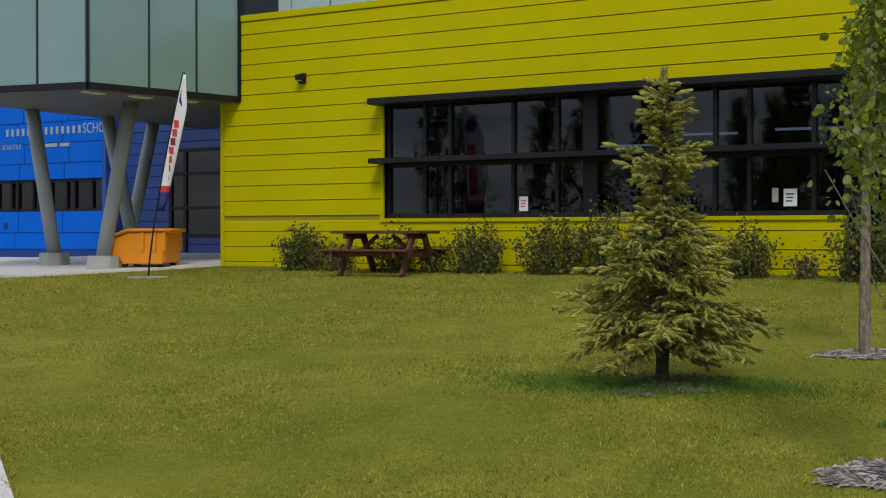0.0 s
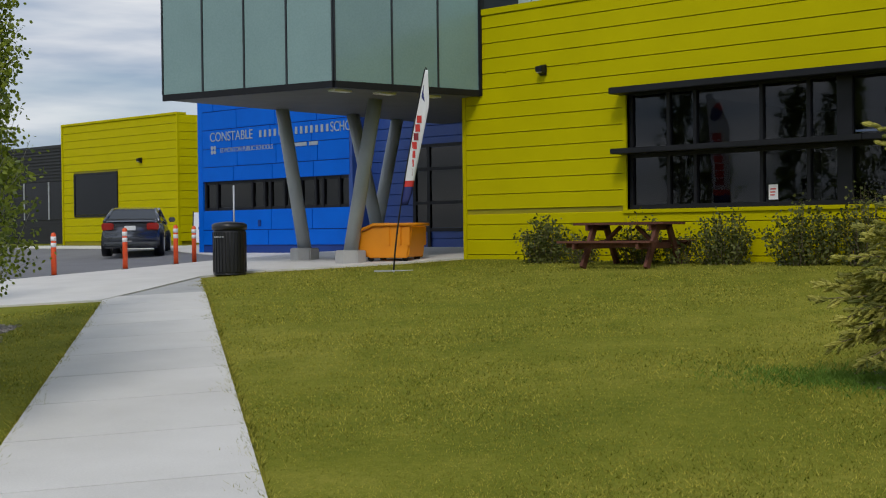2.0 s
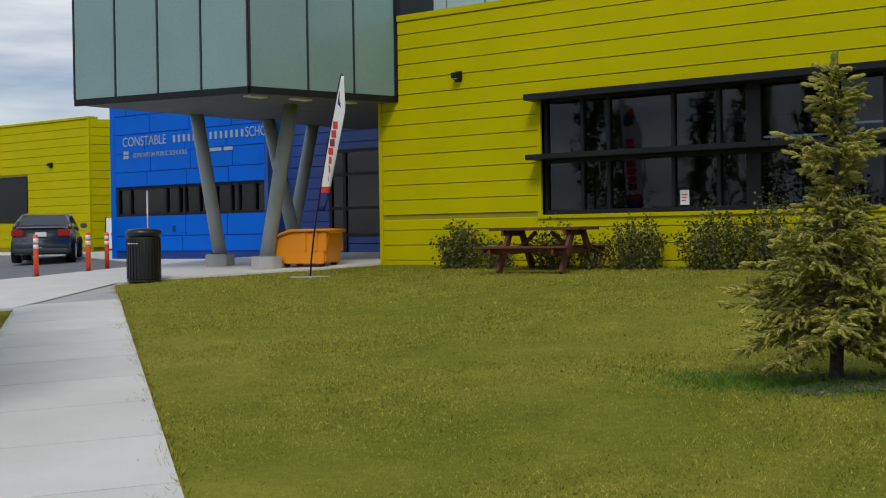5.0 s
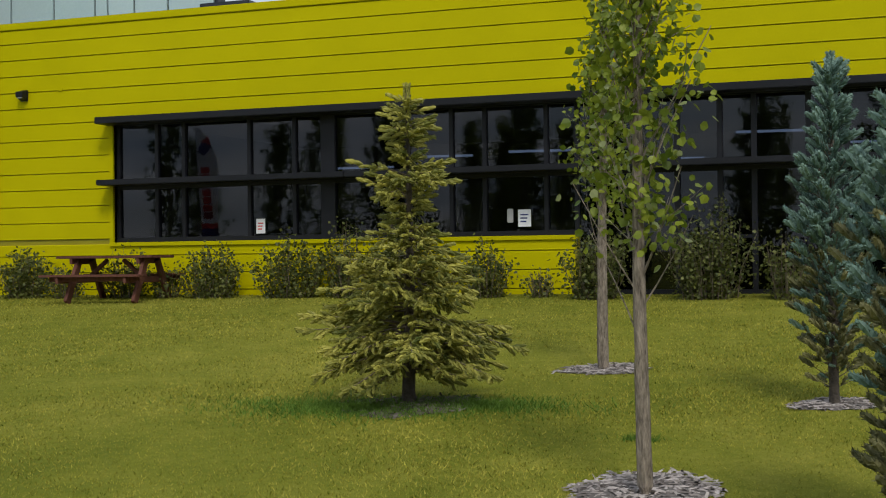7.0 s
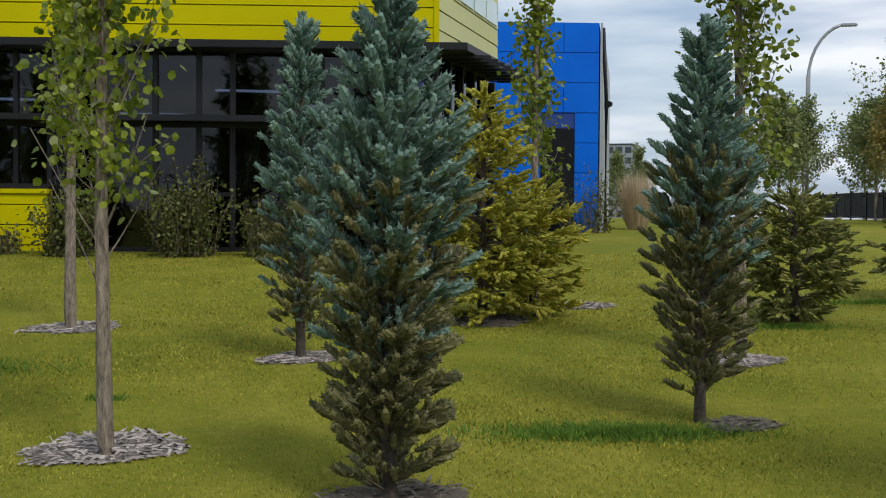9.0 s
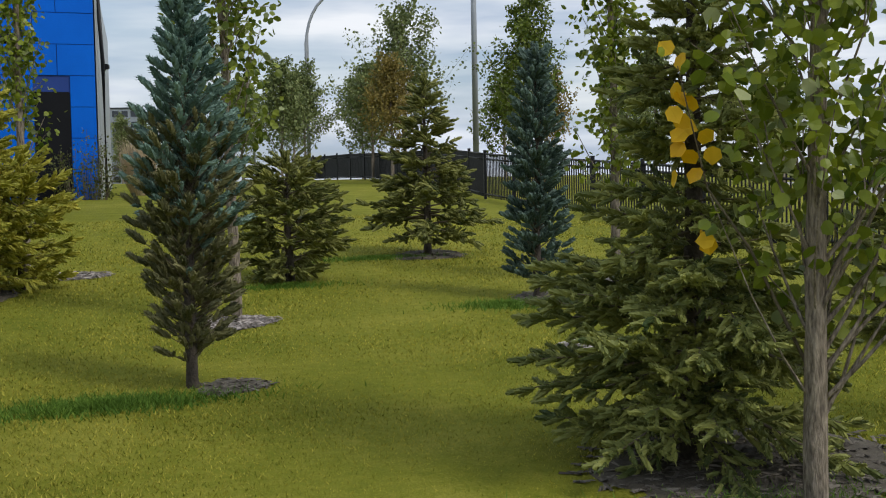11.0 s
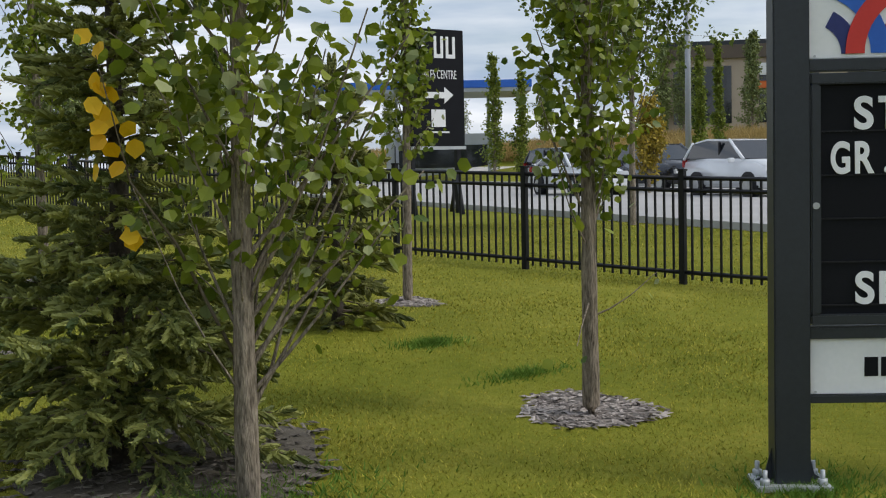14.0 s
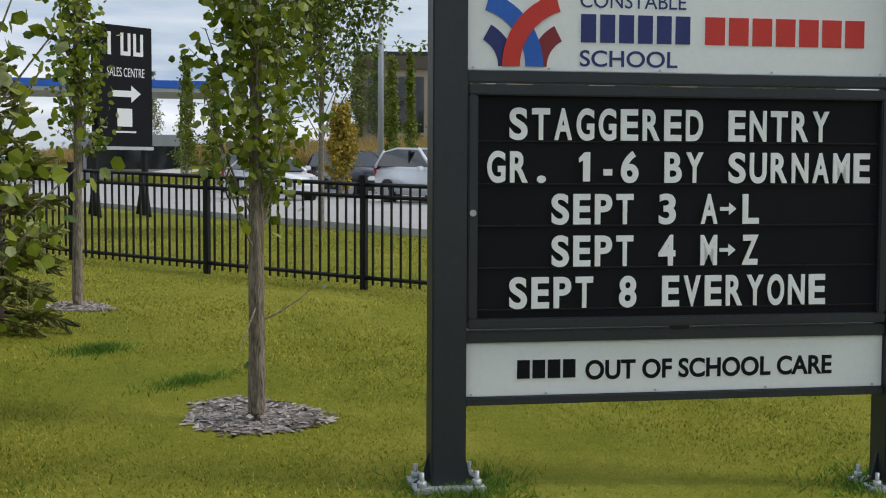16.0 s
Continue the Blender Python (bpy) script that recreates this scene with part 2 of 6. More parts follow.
GLASS_BOX = mat("frosted teal glass", (0.155, 0.255, 0.255), (0.21, 0.335, 0.33), 0.16, 0, 0.5, 30, 0.0, 0.12, 0.8)
GLASS_PALE = mat("pale frosted glass", (0.42, 0.56, 0.58), (0.52, 0.66, 0.67), 0.2, 0, 0.5, 30, 0.0, 0.12, 0.7)
# Near-black base colour stands in for the lack of light indoors.
ROOM = mat("room surfaces with dimness in the colour", (0.010, 0.011, 0.014), (0.018, 0.019, 0.023), 0.9, 0, 1, 30, 0.0)
WHITE = mat("white paint", (0.72, 0.73, 0.74), (0.80, 0.81, 0.82), 0.5, 0, 3, 60, 0.03)
PAPER = mat("white paper", (0.74, 0.75, 0.77), (0.80, 0.81, 0.83), 0.8, 0, 3, 60, 0.0)
RED_WOOD = mat("red-brown stained timber", (0.075, 0.028, 0.020), (0.17, 0.066, 0.042), 0.7, 0, 5, 60, 0.3, 0.15, 0.3, (6, 1, 1))
ORANGE = mat("orange moulded plastic", (0.70, 0.235, 0.0), (0.80, 0.29, 0.003), 0.5, 0, 2, 60, 0.08)
BIN_BLACK = mat("black coated metal", (0.008, 0.008, 0.010), (0.018, 0.018, 0.021), 0.35, 0, 3, 60, 0.05)
SAFETY = mat("safety orange plastic", (0.78, 0.075, 0.015), (0.86, 0.11, 0.025), 0.5, 0, 4, 60, 0.03)
SILVER = mat("brushed metal letters", (0.36, 0.42, 0.50), (0.46, 0.51, 0.57), 0.35, 0.6, 5, 80, 0.03)
GALV = mat("galvanised steel", (0.40, 0.42, 0.44), (0.56, 0.58, 0.60), 0.5, 0.5, 6, 60, 0.05)
POLE_GREY = mat("grey lamp pole", (0.28, 0.30, 0.33), (0.38, 0.40, 0.43), 0.5, 0.3, 3, 50, 0.03)
SIGN_RED = mat("sign red", (0.55, 0.025, 0.018), (0.62, 0.04, 0.03), 0.5, 0, 4, 60, 0.0)
SIGN_MAROON = mat("sign maroon", (0.20, 0.012, 0.02), (0.25, 0.02, 0.03), 0.5, 0, 4, 60, 0.0)
SIGN_BLUE = mat("sign blue", (0.012, 0.10, 0.48), (0.02, 0.13, 0.55), 0.5, 0, 4, 60, 0.0)
SIGN_NAVY = mat("sign navy", (0.012, 0.022, 0.13), (0.02, 0.03, 0.17), 0.5, 0, 4, 60, 0.0)
PANEL_WHITE = mat("white sign face", (0.76, 0.78, 0.80), (0.84, 0.85, 0.87), 0.45, 0, 2, 50, 0.02)
LETTER_BLACK = mat("matt black letter board", (0.003, 0.0035, 0.006), (0.006, 0.007, 0.010), 0.7, 0, 3, 60, 0.02, 0, 0.2)
LETTER_WHITE = mat("white changeable letters", (0.80, 0.82, 0.85), (0.88, 0.89, 0.91), 0.5, 0, 4, 60, 0.0)
CLOTH = mat("white banner cloth", (0.68, 0.69, 0.71), (0.77, 0.78, 0.80), 0.8, 0, 4, 200, 0.1)
CAR_GREY = mat("graphite car paint", (0.085, 0.093, 0.112), (0.115, 0.125, 0.145), 0.25, 0.6, 2, 60, 0.0, 0, 0.5, (1, 1, 1), 0.6)
CAR_WHITE = mat("white car paint", (0.72, 0.74, 0.77), (0.80, 0.82, 0.84), 0.25, 0, 2, 60, 0.0, 0, 0.5, (1, 1, 1), 0.6)
CAR_BLACK = mat("black car paint", (0.018, 0.024, 0.034), (0.03, 0.036, 0.048), 0.2, 0.3, 2, 60, 0.0, 0, 0.5, (1, 1, 1), 0.6)
CAR_GLASS = mat("dark car glass", (0.012, 0.015, 0.018), (0.02, 0.024, 0.028), 0.06, 0, 2, 60, 0.0, 0, 0.8)
DIM_GLASS = mat("dark unlit window glass", (0.006, 0.007, 0.010), (0.010, 0.011, 0.015), 0.12, 0, 2, 60, 0.0, 0, 0.25)
TYRE = mat("tyre rubber", (0.012, 0.012, 0.013), (0.022, 0.022, 0.023), 0.85, 0, 4, 60, 0.1)
RIM = mat("alloy rim", (0.35, 0.36, 0.38), (0.5, 0.51, 0.53), 0.3, 0.8, 4, 60, 0.0)
LAMP_RED = mat("red lamp lens", (0.28, 0.008, 0.008), (0.36, 0.014, 0.01), 0.2, 0, 4, 60, 0.0)
LAMP_CLEAR = mat("clear lamp lens", (0.6, 0.62, 0.64), (0.7, 0.72, 0.74), 0.15, 0, 4, 60, 0.0)
STORE = mat("tan store wall", (0.40, 0.325, 0.255), (0.48, 0.40, 0.32), 0.85, 0, 0.6, 30, 0.05)
TOWER = mat("grey tower wall", (0.22, 0.25, 0.30), (0.30, 0.33, 0.38), 0.8, 0, 0.05, 2, 0.0)
TUBE = glow_mat("fluorescent tube", (1.0, 0.98, 0.92), 1.1)


# ---- mesh helpers ----
def part(name, bm, material, parent=None, label=""):
    """Links a bmesh as one mesh object, under a thing if one is given."""
    me = bpy.data.meshes.new(name)
    bm.normal_update()
    bm.to_mesh(me)
    bm.free()
    for m in material if isinstance(material, (list, tuple)) else [material]:
        me.materials.append(m)
    ob = new(name, me)
    if parent is not None:
        ob.parent = parent
    return tagged(ob, label)


def array_part(name, verts, faces, material, parent=None, label="", smooth=False, slots=None):
    """The same from arrays of corners and of triangles or quads."""
    verts, faces = np.asarray(verts, np.float32), np.asarray(faces, np.int32)
    me = bpy.data.meshes.new(name)
    k = faces.shape[1]
    me.vertices.add(len(verts))
    me.vertices.foreach_set("co", verts.ravel())
    me.loops.add(faces.size)
    me.loops.foreach_set("vertex_index", faces.ravel())
    me.polygons.add(len(faces))
    me.polygons.foreach_set("loop_start", np.arange(len(faces), dtype=np.int32) * k)
    me.polygons.foreach_set("loop_total", np.full(len(faces), k, np.int32))
    me.polygons.foreach_set("use_smooth", np.full(len(faces), smooth))
    for m in material if isinstance(material, (list, tuple)) else [material]:
        me.materials.append(m)
    if slots is not None:
        me.polygons.foreach_set("material_index", np.asarray(slots, np.int32))
    me.update(calc_edges=True)
    ob = new(name, me)
    if parent is not None:
        ob.parent = parent
    return tagged(ob, label)


def thing(name, x, y, z, turn, label, category, group="", kind=""):
    e = new(name)
    e.matrix_basis = pose(x, y, z, 0, 0, turn)
    return tagged(e, label, category, group, kind)


def add_box(bm, lo, hi, bevel=0.0, m=None):
    """A box from corner to corner, its edges rounded off."""
    r = bmesh.ops.create_cube(bm, size=1)
    vs = r["verts"]
    c, d = (Vector(lo) + Vector(hi)) / 2, Vector(hi) - Vector(lo)
    for v in vs:
        v.co = Vector((v.co.x * d.x + c.x, v.co.y * d.y + c.y, v.co.z * d.z + c.z))
        if m is not None:
            v.co = m @ v.co
    if bevel:
        es = list({e for v in vs for e in v.link_edges})
        bmesh.ops.bevel(bm, geom=es, offset=bevel, segments=2, affect="EDGES")
    return bm


def box(lo, hi, bevel=0.0, m=None):
    return add_box(bmesh.new(), lo, hi, bevel, m)


def add_tube(bm, points, radii, sides=8, cap=True):
    """A tube along points with a radius at each."""
    rings = []
    pts = [Vector(p) for p in points]
    for i, p in enumerate(pts):
        d = (pts[min(i + 1, len(pts) - 1)] - pts[max(i - 1, 0)]).normalized()
        side = d.cross(Vector((0, 0, 1)))
        if side.length < 1e-3:
            side = Vector((1, 0, 0))
        side.normalize()
        up = side.cross(d)
        r = radii[i] if isinstance(radii, (list, tuple)) else radii
        rings.append([bm.verts.new(p + (side * math.cos(a) + up * math.sin(a)) * r) for a in [2 * math.pi * k / sides for k in range(sides)]])
    for a, b in zip(rings, rings[1:]):
        for k in range(sides):
            f = bm.faces.new((a[k], a[(k + 1) % sides], b[(k + 1) % sides], b[k]))
            f.smooth = True
    if cap:
        bm.faces.new(rings[0])
        bm.faces.new(rings[-1][::-1])
    bmesh.ops.recalc_face_normals(bm, faces=bm.faces[:])
    return bm


def tube(points, radii, sides=8):
    return add_tube(bmesh.new(), points, radii, sides)


def add_prism(bm, outline, a, b, axis="y"):
    """An outline in two axes, pushed out along the third from a to b."""
    def at(p, k):
        return (p[0], k, p[1]) if axis == "y" else ((k, p[0], p[1]) if axis == "x" else (p[0], p[1], k))
    lo, hi = [bm.verts.new(at(p, a)) for p in outline], [bm.verts.new(at(p, b)) for p in outline]
    n, fs = len(outline), []
    fs.append(bm.faces.new(lo))
    fs.append(bm.faces.new(hi[::-1]))
    for i in range(n):
        fs.append(bm.faces.new((lo[i], hi[i], hi[(i + 1) % n], lo[(i + 1) % n])))
    bmesh.ops.recalc_face_normals(bm, faces=fs)
    return bm


def prism(outline, a, b, axis="y", bevel=0.0):
    bm = add_prism(bmesh.new(), outline, a, b, axis)
    if bevel:
        bmesh.ops.bevel(bm, geom=bm.edges[:], offset=bevel, segments=2, affect="EDGES")
    return bm


def words(text, height, material, parent, m, width=None, depth=0.004, name="lettering", label="", narrow=1.0, bold=0.0):
    """Letters of a given capital height as a mesh, at a pose under a parent; width squeezes them to a length."""
    cu = bpy.data.curves.new(name, "FONT")
    cu.body, cu.size, cu.extrude, cu.offset = text, height / 0.70, depth, bold
    tmp = new(name, cu)
    me = bpy.data.meshes.new_from_object(tmp.evaluated_get(bpy.context.evaluated_depsgraph_get()))
    bpy.data.objects.remove(tmp)
    bpy.data.curves.remove(cu)
    xs = [v.co.x for v in me.vertices]
    k = width / (max(xs) - min(xs)) if width else narrow
    x0 = min(xs)
    for v in me.vertices:
        v.co = m @ Vector(((v.co.x - x0) * k, v.co.y, v.co.z))
    me.materials.clear()
    me.materials.append(material)
    ob = new(name, me)
    ob.parent = parent
    return tagged(ob, label)


def sm(a, b, x):
    k = np.clip((x - a) / (b - a), 0, 1)
    return k * k * (3 - 2 * k)


def ground(x, y):
    """The height of the land: it climbs to the school, dips to the drive and the street, and rises past the street."""
    g = 0.0485 * np.clip(y, -6, 21) + 0.016 * np.clip(y - 21, 0, 30)
    g = g * (1 - 0.8 * sm(6, 18, x) * (1 - sm(14, 34, y)))
    g = g - 0.22 * sm(-23, -28, x) * (1 - sm(22, 27, y))
    u = (x - 19.2) * 0.875 - (y - 10.8) * 0.485
    k = sm(-6, 0, u)
    return g * (1 - k) + 0.3 * k + 2.0 * sm(14.8, 30, u)


def gz(x, y):
    return float(ground(x, y))


def drape(name, poly, material, lift, label, category, step=1.0, thick=0.12, kind="structure", parent=None):
    """A slab of a given outline that follows the land."""
    bm = bmesh.new()
    bm.faces.new([bm.verts.new((x, y, 0)) for x, y in poly])
    xs, ys = [p[0] for p in poly], [p[1] for p in poly]
    for axis, lo, hi in ((0, min(xs), max(xs)), (1, min(ys), max(ys))):
        k = lo + step
        while k < hi:
            co, no = [0, 0, 0], [0, 0, 0]
            co[axis], no[axis] = k, 1
            bmesh.ops.bisect_plane(bm, geom=bm.verts[:] + bm.edges[:] + bm.faces[:], plane_co=co, plane_no=no)
            k += step
    bmesh.ops.recalc_face_normals(bm, faces=bm.faces[:])
    if bm.faces[0].normal.z < 0:
        bmesh.ops.reverse_faces(bm, faces=bm.faces[:])
    top = bm.faces[:]
    r = bmesh.ops.extrude_face_region(bm, geom=top)
    up = {v for v in r["geom"] if isinstance(v, bmesh.types.BMVert)}
    for v in bm.verts:
        v.co.z = gz(v.co.x, v.co.y) + (lift if v in up else lift - thick)
    bmesh.ops.delete(bm, geom=[f for f in top if f.is_valid], context="FACES")
    bmesh.ops.recalc_face_normals(bm, faces=bm.faces[:])
    ob = part(name, bm, material, parent, label)
    return tagged(ob, "", category, "", kind) if parent is None else ob


# ---- ground ----
def axis_steps(fine_lo, fine_hi, fine, reach):
    a = list(np.arange(fine_lo, fine_hi, fine)) + [fine_hi]
    k, lo, hi = fine, [], []
    while (lo[-1] if lo else fine_lo) > -reach:
        k *= 1.35
        lo.append((lo[-1] if lo else fine_lo) - k)
    k = fine
    while (hi[-1] if hi else fine_hi) < reach:
        k *= 1.35
        hi.append((hi[-1] if hi else fine_hi) + k)
    return np.array(lo[::-1] + a + hi)


gx, gy = axis_steps(-30, 45, 0.6, 1500), axis_steps(-8, 45, 0.6, 1500)
GX, GY = np.meshgrid(gx, gy)
GZ = ground(GX, GY) + 0.008 * np.sin(GX * 1.7 + 2 * np.sin(GY * 0.9)) * np.cos(GY * 1.3)
nx, ny = len(gx), len(gy)
cell = (np.arange(ny - 1)[:, None] * nx + np.arange(nx - 1)).ravel()
lawn = array_part("ground", np.stack([GX, GY, GZ], -1).reshape(-1, 3), np.stack([cell, cell + 1, cell + nx + 1, cell + nx], -1), LAWN, smooth=True)
tagged(lawn, "olive-green mown lawn that climbs gently to the school", "lawn", "", "structure")

WALK_DIR = Vector((-0.8055, 0.5926))
WALK_R = Vector((-5.30, 4.18))
WALK_N = Vector((-0.5926, -0.8055))
WALK_W = 1.52


def on_walk(a, b):
    p = WALK_R + WALK_DIR * a + WALK_N * b
    return (p.x, p.y)


pavement = drape("pavement", [on_walk(-16, 0), on_walk(17.7, 0), on_walk(13.4, WALK_W), on_walk(-16, WALK_W)], KERB, 0.012, "pale grey concrete footpath across the lawn", "footpath", 1.5, 0.10)
for k in range(22):
    a0, a1 = -16 + 1.5 * k + 0.008, -16 + 1.5 * (k + 1) - 0.008
    b1 = min(a1, 17.4)
    if a0 > 13.0:
        break
    drape("slab", [on_walk(a0, 0.0), on_walk(b1, 0.0), on_walk(b1, WALK_W), on_walk(a0, WALK_W)], CONCRETE, 0.026, "", "", 0.8, 0.03, "", pavement)
PLAZA = [(-17.35, 19.75), (-17.9, 18.2), (-19.6, 15.75), on_walk(17.75, 0.0), on_walk(13.45, WALK_W), (-17.9, 9.75), (-22.6, 3.2), (-24.9, 5.0), (-24.2, 9.0), (-24.1, 14.2), (-24.2, 16.9), (-25.2, 18.9), (-27.2, 21.1), (-30, 23.2), (-36, 25.2), (-36, 30), (-17.35, 30)]
plaza = drape("pavement_plaza", PLAZA, CONCRETE, 0.035, "pale concrete entrance forecourt", "forecourt", 1.6, 0.14)
DRIVE = [(-24.95, 5.0), (-24.25, 9.0), (-24.15, 14.2), (-24.25, 16.9), (-25.25, 18.9), (-27.25, 21.1), (-30.05, 23.2), (-36, 25.15), (-60, 25.6), (-60, 2.0)]
drape("road_drive", DRIVE, ASPHALT, 0.022, "worn grey asphalt school drive", "driveway", 2.5, 0.1)
drape("pavement_far", [(-36, 25.2), (-60, 25.65), (-60, 27.0), (-36, 26.6)], CONCRETE, 0.02, "pale concrete kerbside path beyond the drive", "footpath", 2.0, 0.14)

U0, UD, UN = Vector((19.2, 10.8)), Vector((0.485, 0.875)), Vector((0.875, -0.485))


def on_road(a, b):
    p = U0 + UD * a + UN * b
    return (p.x, p.y)


drape("road", [on_road(-60, 0), on_road(150, 0), on_road(150, 14.5), on_road(-60, 14.5)], ROAD, 0.03, "pale grey concrete street with several lanes", "street", 6.0, 0.15)
for k, a, b in (("near", -0.22, 0.0), ("far", 14.5, 14.75)):
    drape("kerb_" + k, [on_road(-60, a), on_road(150, a), on_road(150, b), on_road(-60, b)], KERB, 0.13, "grey concrete street kerb", "kerb", 6.0, 0.25)
drape("pavement_street", [on_road(-60, 19.5), on_road(150, 19.5), on_road(150, 21.6), on_road(-60, 21.6)], CONCRETE, 0.03, "pale concrete path on the far side of the street", "footpath", 6.0, 0.1)


# ---- school ----
S = 19.6
SIDE = Vector((0.29, 0.957, 0))


def plank_row(parent, material, x0, x1, z0, z1, y, name="siding_plank"):
    """One siding board, lapped at the bottom edge, in front of a wall at y."""
    o = [(0.0, z0 + 0.003), (-0.024, z0 + 0.003), (-0.030, z0 + 0.010), (-0.026, z0 + 0.022), (-0.020, z1 - 0.020), (-0.008, z1 - 0.008), (0.0, z1 - 0.008)]
    bm = add_prism(bmesh.new(), [(y + a, z) for a, z in o], x0, x1, "x")
    return part(name, bm, material, parent)


main = thing("wall_main", 0, 0, 0, 0, "bright yellow horizontally boarded school wall with a long dark window", "wall", "", "structure")
TOPZ, Z0 = 5.86, 0.80
part("wall_core", box((-17.35, S, Z0), (-13.50, S + 0.25, TOPZ)), YELLOW_IN, main)
part("wall_core", box((-13.50, S, 4.05), (0.50, S + 0.25, TOPZ)), YELLOW_IN, main)
part("wall_core", box((-13.50, S, Z0), (-5.17, S + 0.25, 1.86)), YELLOW_IN, main)
ROWS = [5.752] + [5.498 - 0.2967 * k for k in range(17)]
for k in range(17):
    z1, z0 = ROWS[k], ROWS[k + 1]
    if z0 < 0.72:
        break
    if z0 > 4.0:
        plank_row(main, YELLOW, -17.33, 0.50, z0, z1, S)
    elif z1 < 1.95:
        plank_row(main, YELLOW, -17.33, -5.19, z0, min(z1, 1.85), S)
    else:
        plank_row(main, YELLOW, -17.33, -13.58, z0, z1, S)
part("cap", box((-17.42, S - 0.045, TOPZ - 0.105), (0.56, S + 0.32, TOPZ + 0.02), 0.008), YELLOW, main)
part("corner_trim", box((-17.42, S - 0.045, Z0), (-17.33, S + 0.25, TOPZ - 0.06), 0.006), YELLOW, main)
part("corner_trim", box((0.50, S - 0.045, 4.05), (0.58, S + 0.1, TOPZ - 0.06), 0.006), YELLOW, main)
part("window_trim", box((-13.58, S - 0.05, 1.86), (-13.50, S + 0.2, 4.0), 0.006), YELLOW, main)
part("window_trim", box((-13.58, S - 0.06, 1.80), (-5.15, S + 0.1, 1.87), 0.006), YELLOW, main)
part("joint_clip", box((-16.35, S - 0.045, 4.60), (-16.28, S - 0.02, 4.635)), YELLOW, main)
part("joint_clip", box((-14.62, S - 0.045, 4.60), (-14.55, S - 0.02, 4.635)), YELLOW, main)

window = thing("window_1", 0, 0, 0, 0, "long dark ribbon window with black steel frames and sun shelves", "window", "", "structure")
YG = S + 0.12


def frame_bar(lo, hi, name="window_frame"):
    return part(name, box(lo, hi, 0.006), BLACK_METAL, window)


MULL = [-13.46, -12.68, -12.14, -10.87, -10.02, -9.40, -8.00, -7.23, -6.67, -5.66, -5.17]
for x in MULL:
    w = 0.13 if abs(x + 9.4) < 0.01 else 0.035
    frame_bar((x - w, YG - 0.06, 1.90), (x + w, YG + 0.06, 3.98))
MULL2 = [-3.62, -2.98, -2.48, -1.70, -1.16, 0.40]
for x in MULL2:
    frame_bar((x - 0.04, YG - 0.06, Z0), (x + 0.04, YG + 0.06, 3.98))
frame_bar((-13.5, YG - 0.07, 1.87), (-5.17, YG + 0.07, 1.95), "window_sill")
frame_bar((-13.5, YG - 0.07, 3.92), (0.5, YG + 0.07, 4.05))
frame_bar((-13.5, YG - 0.065, 2.80), (0.5, YG + 0.065, 2.90))
frame_bar((-5.17, YG - 0.065, Z0), (0.5, YG + 0.065, 1.02), "kick_panel")
frame_bar((-3.0, YG - 0.05, 1.78), (-2.5, YG + 0.05, 1.84), "door_rail")
allx = MULL[:-1] + [-5.17] + MULL2
for a, b in zip(allx, allx[1:]):
    zlo = 1.95 if b <= -5.16 else 1.02
    for z0, z1 in ((zlo, 2.80), (2.90, 3.92)):
        p = part("pane", box((a + 0.03, YG - 0.006, z0), (b - 0.03, YG + 0.006, z1)), GLASS_DARK, window)
        p.visible_shadow = False
fascia = thing("sun_shelf", 0, 0, 0, 0, "black steel sun shelf over the ribbon window", "canopy")
part("shelf", box((-13.62, S - 0.42, 3.93), (0.98, S - 0.0, 4.045), 0.01), BLACK_METAL, fascia)
part("shelf_return", prism([(0.98, S - 0.42), (0.5, S + 0.1), (1.5, S + 3.9), (2.35, S + 3.9)], 3.93, 4.045, "z", 0.006), BLACK_METAL, fascia)
for k in range(9):
    t = k / 8
    x0 = 0.62 + 1.15 * t
    part("slat", box((x0, S + 0.1 + 3.5 * t, 3.88), (x0 + 0.75, S + 0.16 + 3.5 * t, 3.925)), BLACK_METAL, fascia)
shelf2 = thing("sun_shelf", 0, 0, 0, 0, "black steel light shelf across the middle of the window", "canopy")
for a, b in ((-13.60, -8.9), (-8.9, -4.2), (-4.2, 0.55)):
    part("shelf_length", box((a + 0.003, S - 0.42, 2.86), (b - 0.003, S + 0.03, 2.955), 0.01), BLACK_METAL, shelf2)

# The room's dimness comes from its near-black surfaces.
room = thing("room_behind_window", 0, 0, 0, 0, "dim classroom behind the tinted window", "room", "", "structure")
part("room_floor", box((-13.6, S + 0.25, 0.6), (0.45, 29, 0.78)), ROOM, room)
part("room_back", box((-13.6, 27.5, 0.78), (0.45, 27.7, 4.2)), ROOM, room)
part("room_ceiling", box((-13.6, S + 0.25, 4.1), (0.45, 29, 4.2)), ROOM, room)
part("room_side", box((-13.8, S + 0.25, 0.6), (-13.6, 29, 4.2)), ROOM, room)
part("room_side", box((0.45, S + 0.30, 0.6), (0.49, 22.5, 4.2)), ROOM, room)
for x, y, z in ((-8.6, 23, 3.45), (-6.2, 21.5, 3.35), (-2.4, 21.8, 3.55), (-10.8, 24.5, 3.4), (-1.0, 24.0, 3.5), (-4.6, 25, 3.4)):
    lamp = thing("pendant_light", x, y, z, 8, "thin white pendant tube light in the dim room", "lamp", "pendant tubes")
    part("tube", box((-0.6, -0.02, -0.02), (0.6, 0.02, 0.02)), TUBE, lamp)
    part("cord", tube([(-0.5, 0, 0.02), (-0.5, 0, 4.1 - z)], 0.004, 5), BLACK_METAL, lamp)
    part("cord", tube([(0.5, 0, 0.02), (0.5, 0, 4.1 - z)], 0.004, 5), BLACK_METAL, lamp)
